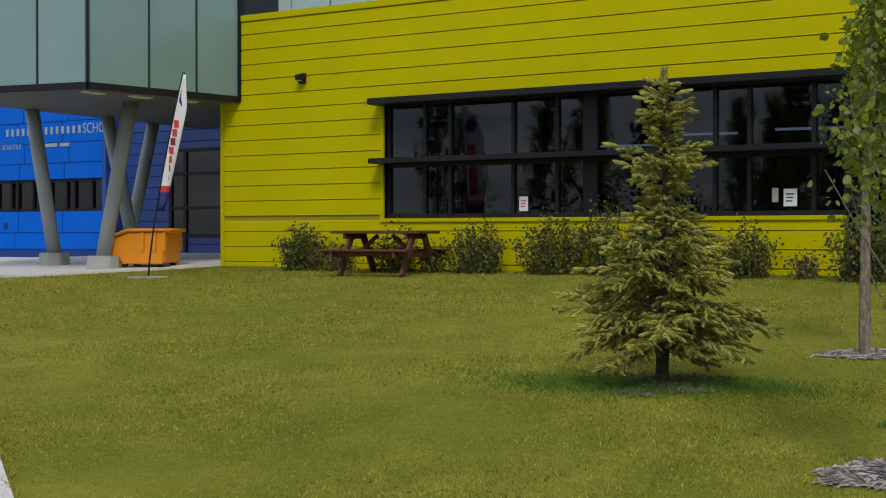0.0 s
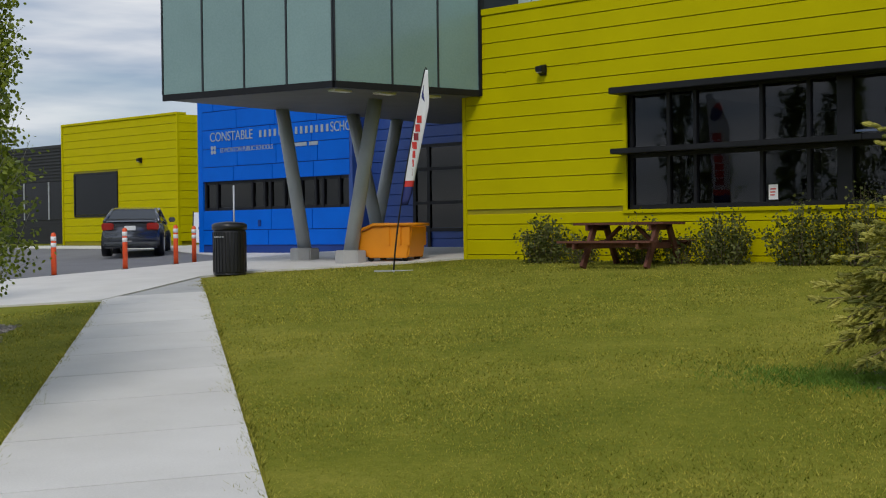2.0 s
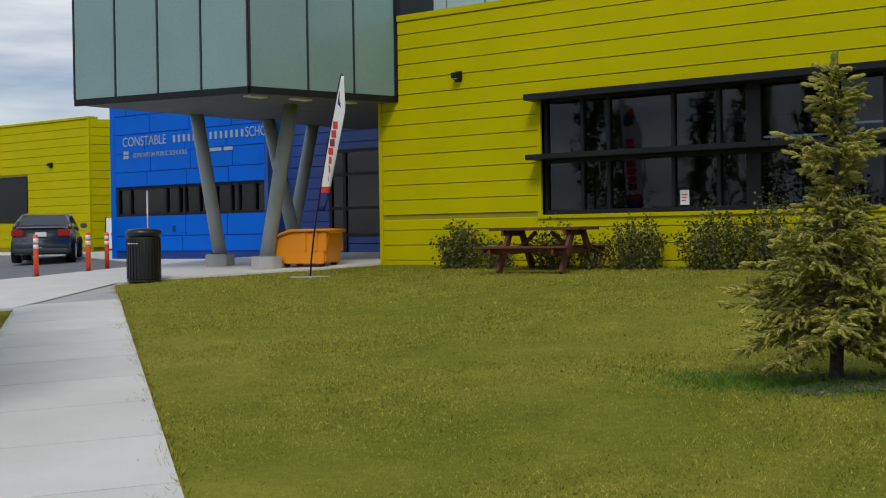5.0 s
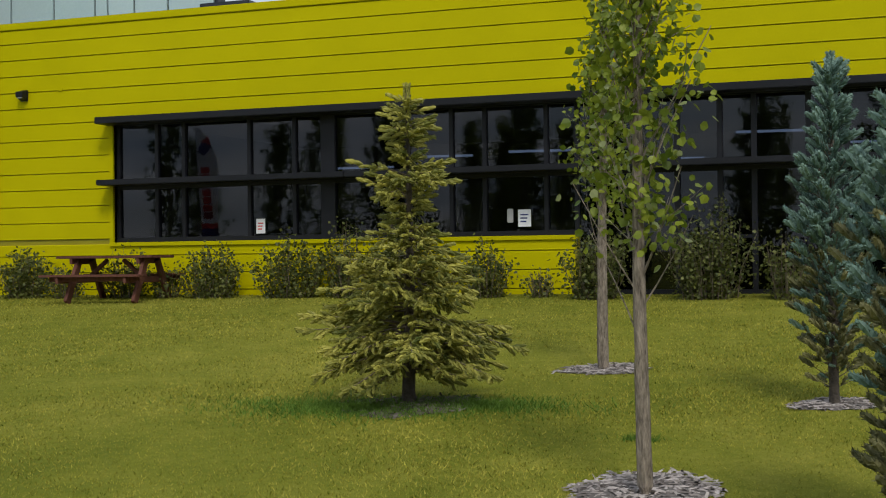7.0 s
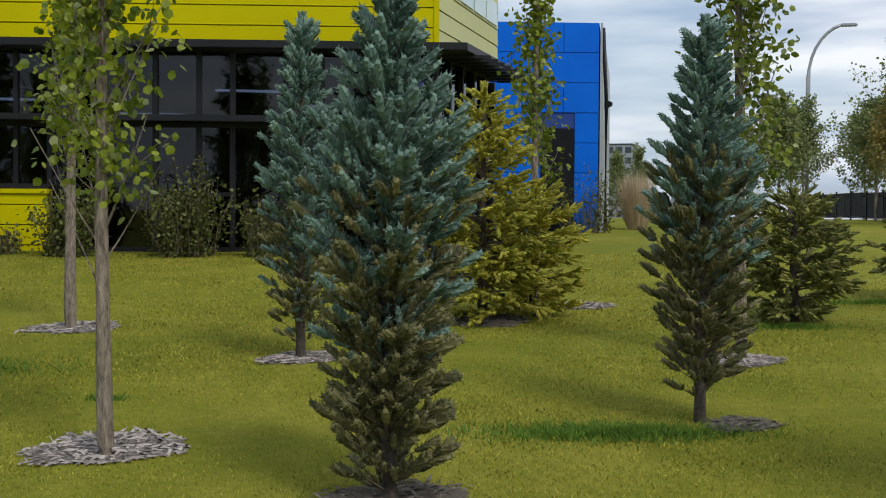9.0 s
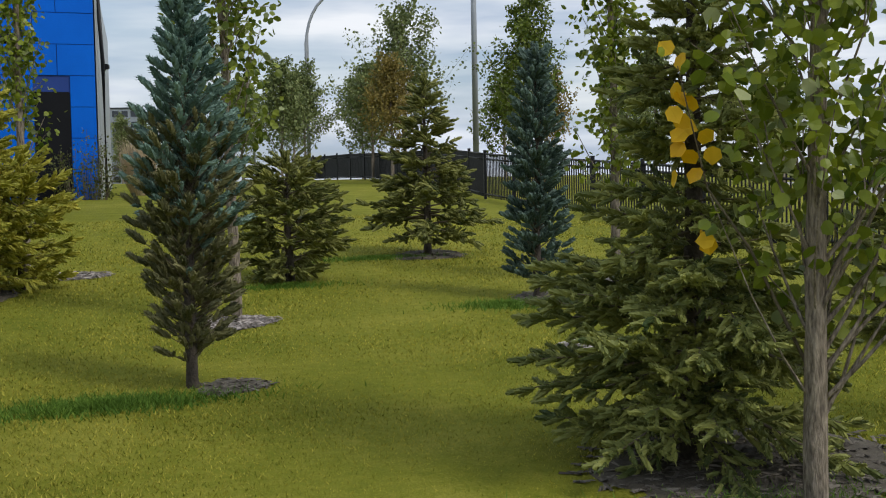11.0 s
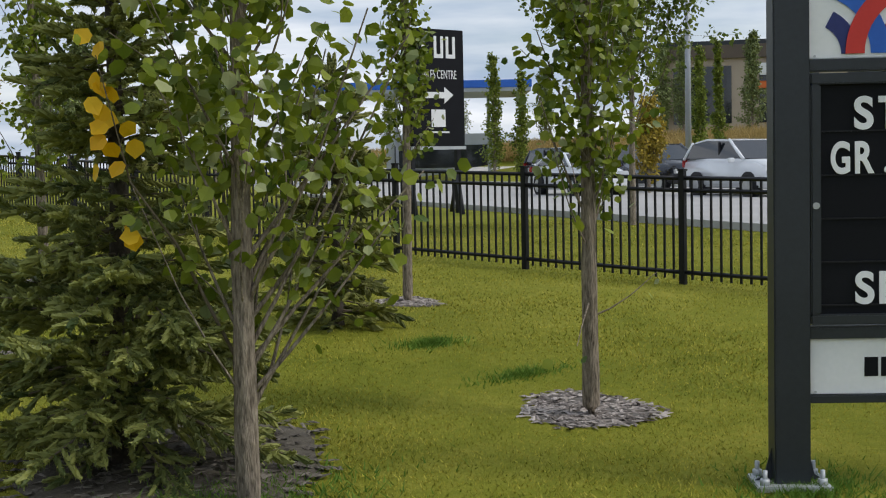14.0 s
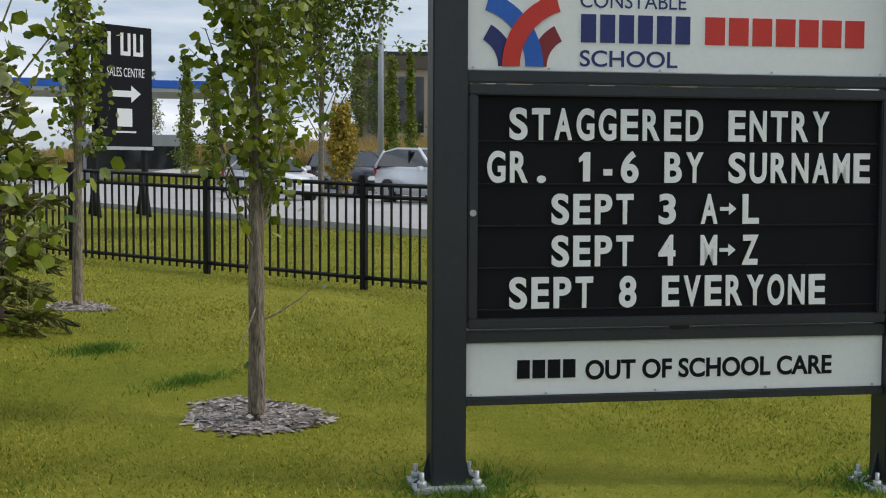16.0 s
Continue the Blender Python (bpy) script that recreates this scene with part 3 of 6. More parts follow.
for x, z, w, h in ((-10.68, 2.11, 0.17, 0.25), (-6.03, 2.15, 0.21, 0.27)):
    note = thing("paper_notice", x, YG - 0.012, z, 0, "white paper notice taped to the window", "notice", "window notices")
    part("sheet", box((-w / 2, -0.002, -h / 2), (w / 2, 0.002, h / 2)), PAPER, note)
    for k in range(3):
        part("text_block", box((-w * 0.32, -0.004, h * (0.16 - 0.2 * k)), (w * (0.3 - 0.08 * k), -0.0025, h * (0.24 - 0.2 * k))), SIGN_RED if x < -9 else SIGN_NAVY, note)
reader = thing("card_reader", -6.26, YG - 0.02, 2.19, 0, "grey intercom plate by the window", "intercom")
part("plate", box((-0.05, -0.02, -0.11), (0.05, 0.0, 0.11), 0.008), KERB, reader)

# side wall past the corner, pale green siding with clerestory panes
side = thing("wall_side", 0, 0, 0, 0, "pale yellow-green boarded side wall under a strip of panes", "wall", "", "structure")
PALE = mat("pale lime siding paint", (0.46, 0.46, 0.16), (0.56, 0.56, 0.24), 0.5, 0, 2, 40, 0.03, 0.05)
ang = math.degrees(math.atan2(SIDE.y, SIDE.x))
sm_m = pose(0.54, S + 0.1, 0, 0, 0, ang)
part("wall_core", box((0, 0.0, 4.05), (4.4, 0.2, TOPZ - 0.02), 0, sm_m), YELLOW_IN, side)
for k in range(6):
    z1, z0 = ROWS[k], ROWS[k + 1]
    if z0 > 3.95:
        o = [(-0.03, z0 + 0.006), (-0.02, z1 - 0.012), (0.0, z1 - 0.012), (0.0, z0 + 0.006)]
        bm = add_prism(bmesh.new(), o, 0.0, 4.4, "x")
        bm.transform(sm_m)
        part("siding_plank", bm, PALE, side)
for k in range(4):
    part("window_pane", box((0.5 + 0.95 * k, -0.05, 4.95), (1.35 + 0.95 * k, -0.034, 5.35), 0, sm_m), GLASS_PALE, side)
part("glazed_end", box((0.1, 0.05, Z0), (4.2, 0.10, 3.93), 0, sm_m), GLASS_DARK, side)
for k in range(6):
    part("mullion", box((0.05 + 0.82 * k, -0.02, Z0), (0.13 + 0.82 * k, 0.12, 3.93), 0.004, sm_m), BLACK_METAL, side)
part("wall_end", box((3.55, 0.12, Z0), (4.4, 0.2, 3.93), 0, sm_m), PALE, side)

# glass upper storey behind the parapet
upper = thing("wall_upper", 0, 0, 0, 0, "pale frosted glass upper storey set back behind the parapet", "wall", "", "structure")
part("wall_core", box((-18.4, 20.85, 5.6), (-12.1, 21.1, 7.4)), CHARCOAL, upper)
xs = [-18.3, -17.75, -16.6, -15.62, -14.70, -14.42, -13.84, -13.12, -12.15]
for a, b in zip(xs, xs[1:]):
    part("glass_panel", box((a + 0.02, 20.79, 5.62), (b - 0.02, 20.84, 7.4), 0.004), GLASS_PALE, upper)
part("roof_edge", box((-12.3, 20.9, 5.95), (-2.0, 28, 6.12)), GREY_METAL, upper)
part("roof_edge", box((-12.4, 20.7, 6.12), (-11.4, 28, 6.2), 0.01), CHARCOAL, upper)

# glass box on leaning columns
R_, C_, L_ = Vector((-16.98, 19.56)), Vector((-17.67, 16.30)), Vector((-21.75, 15.50))
gbox = thing("glass_box", 0, 0, 0, 0, "teal frosted glass box cantilevered over the entrance on leaning columns", "building")
ZB = 4.18
part("core", prism([(R_.x + 0.3, R_.y + 4), (R_.x - 0.06, R_.y), (C_.x - 0.05, C_.y + 0.05), (L_.x + 0.05, L_.y + 0.06), (L_.x - 0.2, 24.0)], ZB + 0.10, 8.6, "z"), CHARCOAL, gbox)
part("soffit", prism([(R_.x + 0.3, R_.y + 4), (R_.x - 0.08, R_.y), (C_.x - 0.1, C_.y + 0.08), (L_.x + 0.1, L_.y + 0.1), (L_.x - 0.2, 24.0)], ZB + 0.0, ZB + 0.095, "z"), mat("dark soffit panel", (0.10, 0.105, 0.11), (0.14, 0.145, 0.15), 0.7, 0, 2, 40, 0.03), gbox)


def glass_face(a, b, cuts):
    d = b - a
    n = Vector((d.y, -d.x)).normalized()
    if n.dot(Vector((0, 0)) - a) < 0:
        n = -n
    for k0, k1 in zip(cuts, cuts[1:]):
        p, q = a + d * (k0 + 0.006), a + d * (k1 - 0.006)
        part("glass_panel", prism([(p.x, p.y), (q.x, q.y), (q.x + n.x * 0.03, q.y + n.y * 0.03), (p.x + n.x * 0.03, p.y + n.y * 0.03)], ZB + 0.12, 8.6, "z"), GLASS_BOX, gbox)
    e = n * 0.05
    part("edge_trim", prism([(a.x, a.y), (b.x, b.y), (b.x + e.x, b.y + e.y), (a.x + e.x, a.y + e.y)], ZB - 0.01, ZB + 0.115, "z"), BLACK_METAL, gbox)
    for k in cuts:
        p = a + d * k
        t = d.normalized() * 0.018
        part("seam", prism([(p.x - t.x, p.y - t.y), (p.x + t.x, p.y + t.y), (p.x + t.x + e.x * 0.9, p.y + t.y + e.y * 0.9), (p.x - t.x + e.x * 0.9, p.y - t.y + e.y * 0.9)], ZB + 0.12, 8.6, "z"), CHARCOAL, gbox)


glass_face(C_, R_, [0.0, 0.38, 0.70, 1.0])
glass_face(L_, C_, [0.0, 0.25, 0.5, 0.745, 1.0])
part("corner_post", box((R_.x - 0.03, R_.y - 0.02, ZB), (R_.x + 0.09, R_.y + 0.1, 8.6)), BLACK_METAL, gbox)
for k in (0.12, 0.42, 0.74):
    p = C_ + (R_ - C_) * k + Vector((-0.4, 0.06))
    part("soffit_light", box((p.x - 0.10, p.y - 0.22, ZB - 0.03), (p.x + 0.10, p.y + 0.22, ZB + 0.0)), WHITE, gbox)
for fx, fy, tx, ty in ((-21.31, 18.79, -21.6, 18.46), (-19.12, 18.06, -18.75, 18.44), (-21.03, 20.83, -21.44, 20.41), (-22.19, 21.79, -21.78, 22.20)):
    z = gz(fx, fy) + 0.012
    col = thing("column", fx, fy, z, 0, "grey steel column leaning on a concrete footing", "column", "leaning columns")
    part("footing", prism([(0.33 * math.cos(a), 0.33 * math.sin(a)) for a in [k * math.pi / 4 + 0.4 for k in range(8)]], -0.05, 0.27, "z", 0.02), KERB, col, "rough concrete footing")
    part("shaft", tube([(0, 0, 0.25), ((tx - fx) * 0.5, (ty - fy) * 0.5, 0.25 + (ZB - z - 0.25) / 2), (tx - fx, ty - fy, ZB - z)], 0.145, 20), COLUMN_GREY, col)

# blue entrance wall
YB = 24.0
blue = thing("wall_entrance", 0, 0, 0, 0, "bright blue panelled entrance wall with a strip window and metal lettering", "wall", "", "structure")
part("wall_core", box((-31.62, YB, 0.6), (-25.25, YB + 0.3, 2.2)), BLUE_IN, blue)
part("wall_core", box((-31.62, YB, 3.05), (-25.25, YB + 0.3, 6.4)), BLUE_IN, blue)
random.seed(5)
zs = [1.18, 1.62, 2.20, None, 3.05, 3.48, 4.02, 4.58, 5.12, 5.66, 6.2]
for z0, z1 in zip(zs, zs[1:]):
    if z0 is None or z1 is None:
        continue
    x = -31.60
    k = random.random() * 1.2 + 0.5
    while x < -25.28:
        x2 = min(x + k, -25.27)
        if x2 > -25.7:
            x2 = -25.27
        part("wall_panel", box((x + 0.012, YB - 0.03, z0 + 0.01), (x2 - 0.012, YB - 0.0, z1 - 0.01), 0.004), BLUE, blue)
        x, k = x2, 1.72
strip = thing("window_2", 0, 0, 0, 0, "dark strip window in the blue wall", "window", "", "structure")
part("window_frame", box((-31.6, YB + 0.05, 2.2), (-25.27, YB + 0.10, 2.28)), BLACK_METAL, strip)
part("window_frame", box((-31.6, YB + 0.05, 2.97), (-25.27, YB + 0.10, 3.05)), BLACK_METAL, strip)
for x in (-31.55, -31.0, -29.4, -28.85, -28.6, -28.0, -27.3, -26.7, -26.4, -25.75, -25.32):
    part("window_frame", box((x - 0.04, YB + 0.03, 2.2), (x + 0.04, YB + 0.12, 3.05)), BLACK_METAL, strip)
part("pane", box((-31.6, YB + 0.09, 2.2), (-25.27, YB + 0.1, 3.05)), GLASS_DARK, strip)
# Dark sheet in place of the unlit interior behind the strip window.
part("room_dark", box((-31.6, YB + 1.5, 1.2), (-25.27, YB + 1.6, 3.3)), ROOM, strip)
m_txt = pose(-31.20, YB - 0.035, 4.235, 90, 0, 0)
words("CONSTABLE", 0.27, SILVER, blue, m_txt, 1.95, 0.012)


def script_blocks(parent, material, x, z, h, widths, y, gap=0.09):
    """Plain blocks of the size of written words."""
    for w in widths:
        part("word_block", box((x, y - 0.02, z), (x + w, y, z + h), 0.004), material, parent)
        x += w + gap
    return x


script_blocks(blue, SILVER, -28.95, 4.25, 0.20, (0.10,) * 6, YB - 0.03, 0.11)
script_blocks(blue, SILVER, -27.42, 4.25, 0.20, (0.10,) * 7, YB - 0.03, 0.11)
words("SCHOOL", 0.27, SILVER, blue, pose(-25.98, YB - 0.035, 4.235, 90, 0, 0), 1.2, 0.012)
words("EDMONTON PUBLIC SCHOOLS", 0.13, SILVER, blue, pose(-30.72, YB - 0.035, 3.90, 90, 0, 0), 2.35, 0.008)
script_blocks(blue, SILVER, -27.95, 3.91, 0.10, (0.30, 0.62, 0.36), YB - 0.03)
for dx, dz in ((0, 0), (0.13, 0), (0, 0.13), (0.13, 0.13)):
    part("emblem", tube([(-31.12 + dx, YB - 0.045, 3.92 + dz), (-31.12 + dx, YB - 0.03, 3.92 + dz)], 0.06, 10), SILVER, blue)
part("wall_outlet", box((-29.05, YB - 0.06, 1.72), (-28.93, YB - 0.03, 1.9), 0.006), BLUE_IN, blue)

# Recess boards carry the shade under the glass box in their colour.
navy = thing("wall_recess", 0, 0, 0, 0, "blue boarded wall coloured darker for the shade of the entrance", "wall", "", "structure")
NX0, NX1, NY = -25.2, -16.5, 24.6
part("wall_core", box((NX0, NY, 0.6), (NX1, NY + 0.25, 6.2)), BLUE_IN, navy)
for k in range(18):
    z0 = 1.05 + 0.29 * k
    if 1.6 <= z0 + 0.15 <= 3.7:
        plank_row(navy, BLUE_SHADED, NX0 + 0.02, -23.45, z0, z0 + 0.29, NY)
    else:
        plank_row(navy, BLUE_SHADED, NX0 + 0.02, NX1, z0, z0 + 0.29, NY)
part("return_wall", box((NX0 - 0.12, YB - 0.02, 0.6), (NX0 + 0.02, NY + 0.1, 6.2)), BLUE_SHADED, navy)
door = thing("door_1", 0, 0, 0, 0, "dark glazed entrance doors in black frames", "entrance", "", "structure")
part("pane", box((-23.45, NY - 0.03, 1.55), (-16.6, NY - 0.02, 3.72)), GLASS_DARK, door)
# Dark sheet behind the door glass paints in the unlit hall.
part("dark_backing", box((-23.45, NY - 0.005, 1.0), (-16.6, NY - 0.001, 3.72)), ROOM, door)
for x in (-23.45, -22.95, -21.7, -20.6, -19.5, -18.4, -17.3):
    part("door_frame", box((x - 0.05, NY - 0.07, 1.1), (x + 0.05, NY - 0.02, 3.76)), BLACK_METAL, door)
for z in (1.55, 2.25, 3.12, 3.72):
    part("door_frame", box((-23.45, NY - 0.065, z - 0.04), (-16.6, NY - 0.02, z + 0.04)), BLACK_METAL, door)
part("entrance_side", box((-17.35, S + 0.26, 0.6), (-17.15, 24.6, 6.0)), YELLOW, door)

# far yellow and black wing
far = thing("wall_far", 0, 0, 0, 0, "far yellow boarded school wing with one square window", "wall", "", "structure")
Y2 = 28.1
part("wall_core", box((-45.9, Y2, 0.9), (-38.4, Y2 + 0.3, 5.84)), YELLOW_IN, far)
for k in range(15):
    z1 = 5.80 - 0.302 * k
    z0 = z1 - 0.302
    if z0 < 1.0:
        break
    if z1 < 2.2 or z0 > 3.9:
        plank_row(far, YELLOW, -45.85, -38.45, z0, z1, Y2)
    else:
        plank_row(far, YELLOW, -45.85, -45.1, z0, z1, Y2)
        plank_row(far, YELLOW, -42.1, -38.45, z0, z1, Y2)
part("cap", box((-45.95, Y2 - 0.06, 5.80), (-38.35, Y2 + 0.35, 5.88)), YELLOW, far)
part("corner_trim", box((-38.45, Y2 - 0.05, 0.9), (-38.36, Y2 + 0.1, 5.8)), YELLOW, far)
part("corner_trim", box((-45.95, Y2 - 0.05, 0.9), (-45.86, Y2 + 0.1, 5.8)), YELLOW, far)
part("window_pane", box((-45.0, Y2 - 0.03, 2.3), (-42.2, Y2 - 0.02, 3.85)), DIM_GLASS, far)
for x in (-45.06, -42.16):
    part("window_frame", box((x - 0.04, Y2 - 0.05, 2.25), (x + 0.04, Y2 - 0.02, 3.9)), BLACK_METAL, far)
for z in (2.25, 3.88):
    part("window_frame", box((-45.06, Y2 - 0.05, z - 0.03), (-42.16, Y2 - 0.02, z + 0.03)), BLACK_METAL, far)
sm_f = pose(-38.4, Y2, 0, 0, 0, ang)
part("return_core", box((0.0, 0.05, 0.9), (1.3, 0.25, 5.78), 0, sm_f), YELLOW_IN, far)
for k in range(15):
    z1 = 5.80 - 0.302 * k
    if z1 < 1.3:
        break
    o = [(-0.03, z1 - 0.298), (-0.02, z1 - 0.012), (0.05, z1 - 0.012), (0.05, z1 - 0.298)]
    bm = add_prism(bmesh.new(), o, 0.0, 1.3, "x")
    bm.transform(sm_f)
    part("siding_plank", bm, YELLOW, far)
link = thing("wall_link", 0, 0, 0, 0, "grey corrugated link wall between the wings", "wall", "", "structure")
part("wall_core", box((-38.6, 29.4, 0.8), (-31.4, 29.7, 5.6)), KERB, link)
for k in range(40):
    z = 1.0 + 0.113 * k
    part("corrugation", box((-38.6, 29.34, z), (-31.4, 29.40, z + 0.06), 0.0), GREY_METAL, link)
part("window_pane", box((-38.0, 29.30, 2.4), (-31.5, 29.33, 3.2)), CAR_GLASS, link)
part("side_wall", box((-31.85, YB, 0.6), (-31.63, 29.6, 6.3)), BLUE, link)
blackw = thing("wall_black", 0, 0, 0, 0, "black corrugated school wing with dark windows", "wall", "", "structure")
part("wall_core", box((-75, 30, 0.8), (-45.9, 30.3, 5.36)), BLACK_SIDING, blackw)
for k in range(30):
    z = 1.2 + 0.139 * k
    part("corrugation", box((-75, 29.95, z), (-45.9, 30.0, z + 0.07)), BLACK_SIDING, blackw)
part("window_pane", box((-52, 29.93, 2.2), (-46.2, 29.945, 3.8)), DIM_GLASS, blackw)
for x in (-52, -50, -48.1, -46.2):
    part("window_frame", box((x - 0.04, 29.90, 2.2), (x + 0.04, 29.93, 3.8)), GALV, blackw)

# blue block at the far end
bb = thing("wall_blue", 0, 0, 0, 0, "blue panelled end block of the school with a dark service door", "wall", "", "structure")
YE = 30.0
part("wall_core", prism([(0.2, YE), (4.72, YE), (4.72 + 0.19 * 12, YE + 12), (0.2, YE + 12)], 0.8, 5.98, "z"), BLUE_IN, bb)
zs = [1.15 + 0.69 * k for k in range(8)]
for i, (z0, z1) in enumerate(zip(zs, zs[1:])):
    cuts = [0.2, 2.2 + 0.5 * (i % 2), 3.38, 4.16, 4.72] if z0 < 3.4 else [0.2, 1.9 + 0.8 * (i % 2), 3.9 - 0.5 * (i % 2), 4.72]
    for a, b in zip(cuts, cuts[1:]):
        if z0 < 3.4 and abs(a - 3.38) < 0.01:
            continue
        part("wall_panel", box((a + 0.008, YE - 0.03, z0 + 0.008), (b - 0.008, YE - 0.0, min(z1, 5.98) - 0.008)), BLUE, bb)
part("service_door", box((3.40, YE - 0.05, 1.15), (4.15, YE - 0.002, 3.55), 0.01), LETTER_BLACK, bb)
bm_side = pose(4.75, YE, 0, 0, 0, math.degrees(math.atan2(12, 0.19 * 12)))
part("side_sheet", box((0, -0.05, 0.8), (12.3, 0.0, 5.98), 0, bm_side), GREY_METAL, bb)
part("downpipe", tube([(4.95, YE + 0.3, 1.2), (4.95, YE + 0.3, 4.2), (4.85, YE + 0.2, 5.9)], 0.045, 8), BLACK_METAL, bb)


def wall_lamp(x, y, z, turn, label):
    lp = thing("wall_lamp", x, y, z, turn, label, "lamp", "wall lamps")
    part("back_plate", box((-0.08, -0.03, -0.1), (0.08, 0.0, 0.1), 0.008), BLACK_METAL, lp)
    part("hood", prism([(-0.03, 0.09), (-0.17, 0.06), (-0.17, -0.03), (-0.03, -0.09)], -0.075, 0.075, "x", 0.008), BLACK_METAL, lp)
    part("lens", box((-0.055, -0.15, -0.055), (0.055, -0.05, -0.045)), LAMP_CLEAR, lp)


wall_lamp(-15.36, S - 0.03, 4.55, 0, "small black wall lamp on the yellow boards")
wall_lamp(-40.6, Y2 - 0.03, 4.25, 0, "small black wall lamp on the far yellow wing")
wall_lamp(4.95, YE + 0.5, 4.15, 70, "small black wall lamp on the blue block")


# ---- school sign ----
P0 = Vector((4.86, 2.71, 0))
sign = thing("school_sign", P0.x, P0.y, gz(P0.x, P0.y), math.degrees(math.atan2(-0.783, 0.623)), "charcoal steel school sign with a black letter board between white panels", "sign")
zg = gz(P0.x, P0.y)
UW = 1.95


def sbox(name, u0, u1, z0, z1, y0, y1, m, bevel=0.004, parent=None, label=""):
    return part(name, box((u0, y0, z0 - zg), (u1, y1, z1 - zg), bevel), m, parent or sign, label)


for u in (0.0, UW + 0.07):
    gzz = gz(P0.x + 0.623 * u, P0.y - 0.783 * u)
    sbox("post", u - 0.072, u + 0.072, gzz - 0.02, 2.75, -0.07, 0.07, CHARCOAL, 0.006)
    sbox("base_plate", u - 0.15, u + 0.15, gzz + 0.0, gzz + 0.025, -0.12, 0.12, GALV, 0.004)
    for s in (-1, 1):
        part("gusset", prism([(u + s * 0.073, gzz + 0.025 - zg), (u + s * 0.14, gzz + 0.025 - zg), (u + s * 0.10, gzz + 0.05 - zg), (u + s * 0.073, gzz + 0.16 - zg)], -0.006, 0.006), CHARCOAL, sign)
        for q in (-0.085, 0.085):
            part("bolt", tube([(u + s * 0.115, q, gzz + 0.02 - zg), (u + s * 0.115, q, gzz + 0.085 - zg)], 0.010, 6), GALV, sign)
            part("nut", tube([(u + s * 0.115, q, gzz + 0.025 - zg), (u + s * 0.115, q, gzz + 0.05 - zg)], 0.020, 6), GALV, sign)
A0, A1 = 0.074, UW - 0.004
for z0, z1 in ((1.815, 1.862), (0.742, 0.790), (0.480, 0.512)):
    sbox("beam", A0, A1, z0, z1, -0.045, 0.045, CHARCOAL)
sbox("name_panel", A0, A1, 1.864, 2.70, -0.028, 0.028, PANEL_WHITE, 0.003, None, "white printed name panel")
sbox("lower_panel", A0, A1, 0.514, 0.740, -0.026, 0.026, PANEL_WHITE, 0.003, None, "white printed lower panel")
board = sbox("letter_board", A0 + 0.045, A1 - 0.045, 0.842, 1.762, -0.030, 0.03, LETTER_BLACK, 0.0, None, "black grooved letter board")
for u0, u1, z0, z1 in ((A0 + 0.004, A1 - 0.004, 1.762, 1.806), (A0 + 0.004, A1 - 0.004, 0.800, 0.842), (A0 + 0.004, A0 + 0.045, 0.842, 1.762), (A1 - 0.045, A1 - 0.004, 0.842, 1.762)):
    sbox("board_frame", u0, u1, z0, z1, -0.058, 0.05, CHARCOAL, 0.006)
part("lock", tube([(A0 + 0.024, -0.062, 1.28 - zg), (A0 + 0.024, -0.055, 1.28 - zg)], 0.014, 12), GALV, sign)
part("latch", box(((A0 + A1) / 2 - 0.05, -0.05, 0.785 - zg), ((A0 + A1) / 2 + 0.03, -0.03, 0.802 - zg)), BLACK_METAL, sign)
for z in (1.573, 1.397, 1.223, 1.048, 0.874):
    part("letter_rail", box((A0 + 0.047, -0.036, z - zg), (A1 - 0.047, -0.030, z + 0.006 - zg)), BLACK_METAL, board)


def fat_word(text, u0, u1, z, h, fat=0.010):
    """Bold board letters, each a mesh of its own."""
    n = len(text)
    adv = (u1 - u0) / (n - 0.18)
    for i, ch in enumerate(text):
        if ch == " ":
            continue
        if ch == "1":
            c, q = u0 + adv * (i + 0.41), z - zg
            part("letter", prism([(c - 0.012, q), (c + 0.018, q), (c + 0.018, q + h), (c - 0.006, q + h), (c - 0.030, q + h * 0.80), (c - 0.030, q + h * 0.64), (c - 0.012, q + h * 0.72)], -0.040, -0.034), LETTER_WHITE, board)
            continue
        cu = bpy.data.curves.new("letter", "FONT")
        cu.body, cu.size, cu.extrude, cu.offset = ch, h / 0.70, 0.003, 0.0052
        tmp = new("letter", cu)
        me = bpy.data.meshes.new_from_object(tmp.evaluated_get(bpy.context.evaluated_depsgraph_get()))
        bpy.data.objects.remove(tmp)
        bpy.data.curves.remove(cu)
        xs = [v.co.x for v in me.vertices]
        wide = adv * (0.40 if ch in ".-I" else 0.80)
        k = wide / (max(xs) - min(xs))
        if ch == ".":
            k = min(k, 1.5)
        off = u0 + adv * i + (adv * 0.82 - (max(xs) - min(xs)) * k) / 2
        for v in me.vertices:
            v.co = Vector((off + (v.co.x - min(xs)) * k, -0.036 + -v.co.z, z - zg + v.co.y))
        me.materials.clear()
        me.materials.append(LETTER_WHITE)
        ob = new("letter", me)
        ob.parent = board


fat_word("STAGGERED ENTRY", 0.252, 1.665, 1.586, 0.124)
fat_word("GR. 1-6 BY SURNAME", 0.160, 1.860, 1.410, 0.122)
fat_word("SEPT 3 A L", 0.434, 1.352, 1.236, 0.120)
fat_word("SEPT 4 M Z", 0.436, 1.352, 1.060, 0.122)
fat_word("SEPT 8 EVERYONE", 0.256, 1.664, 0.886, 0.124)
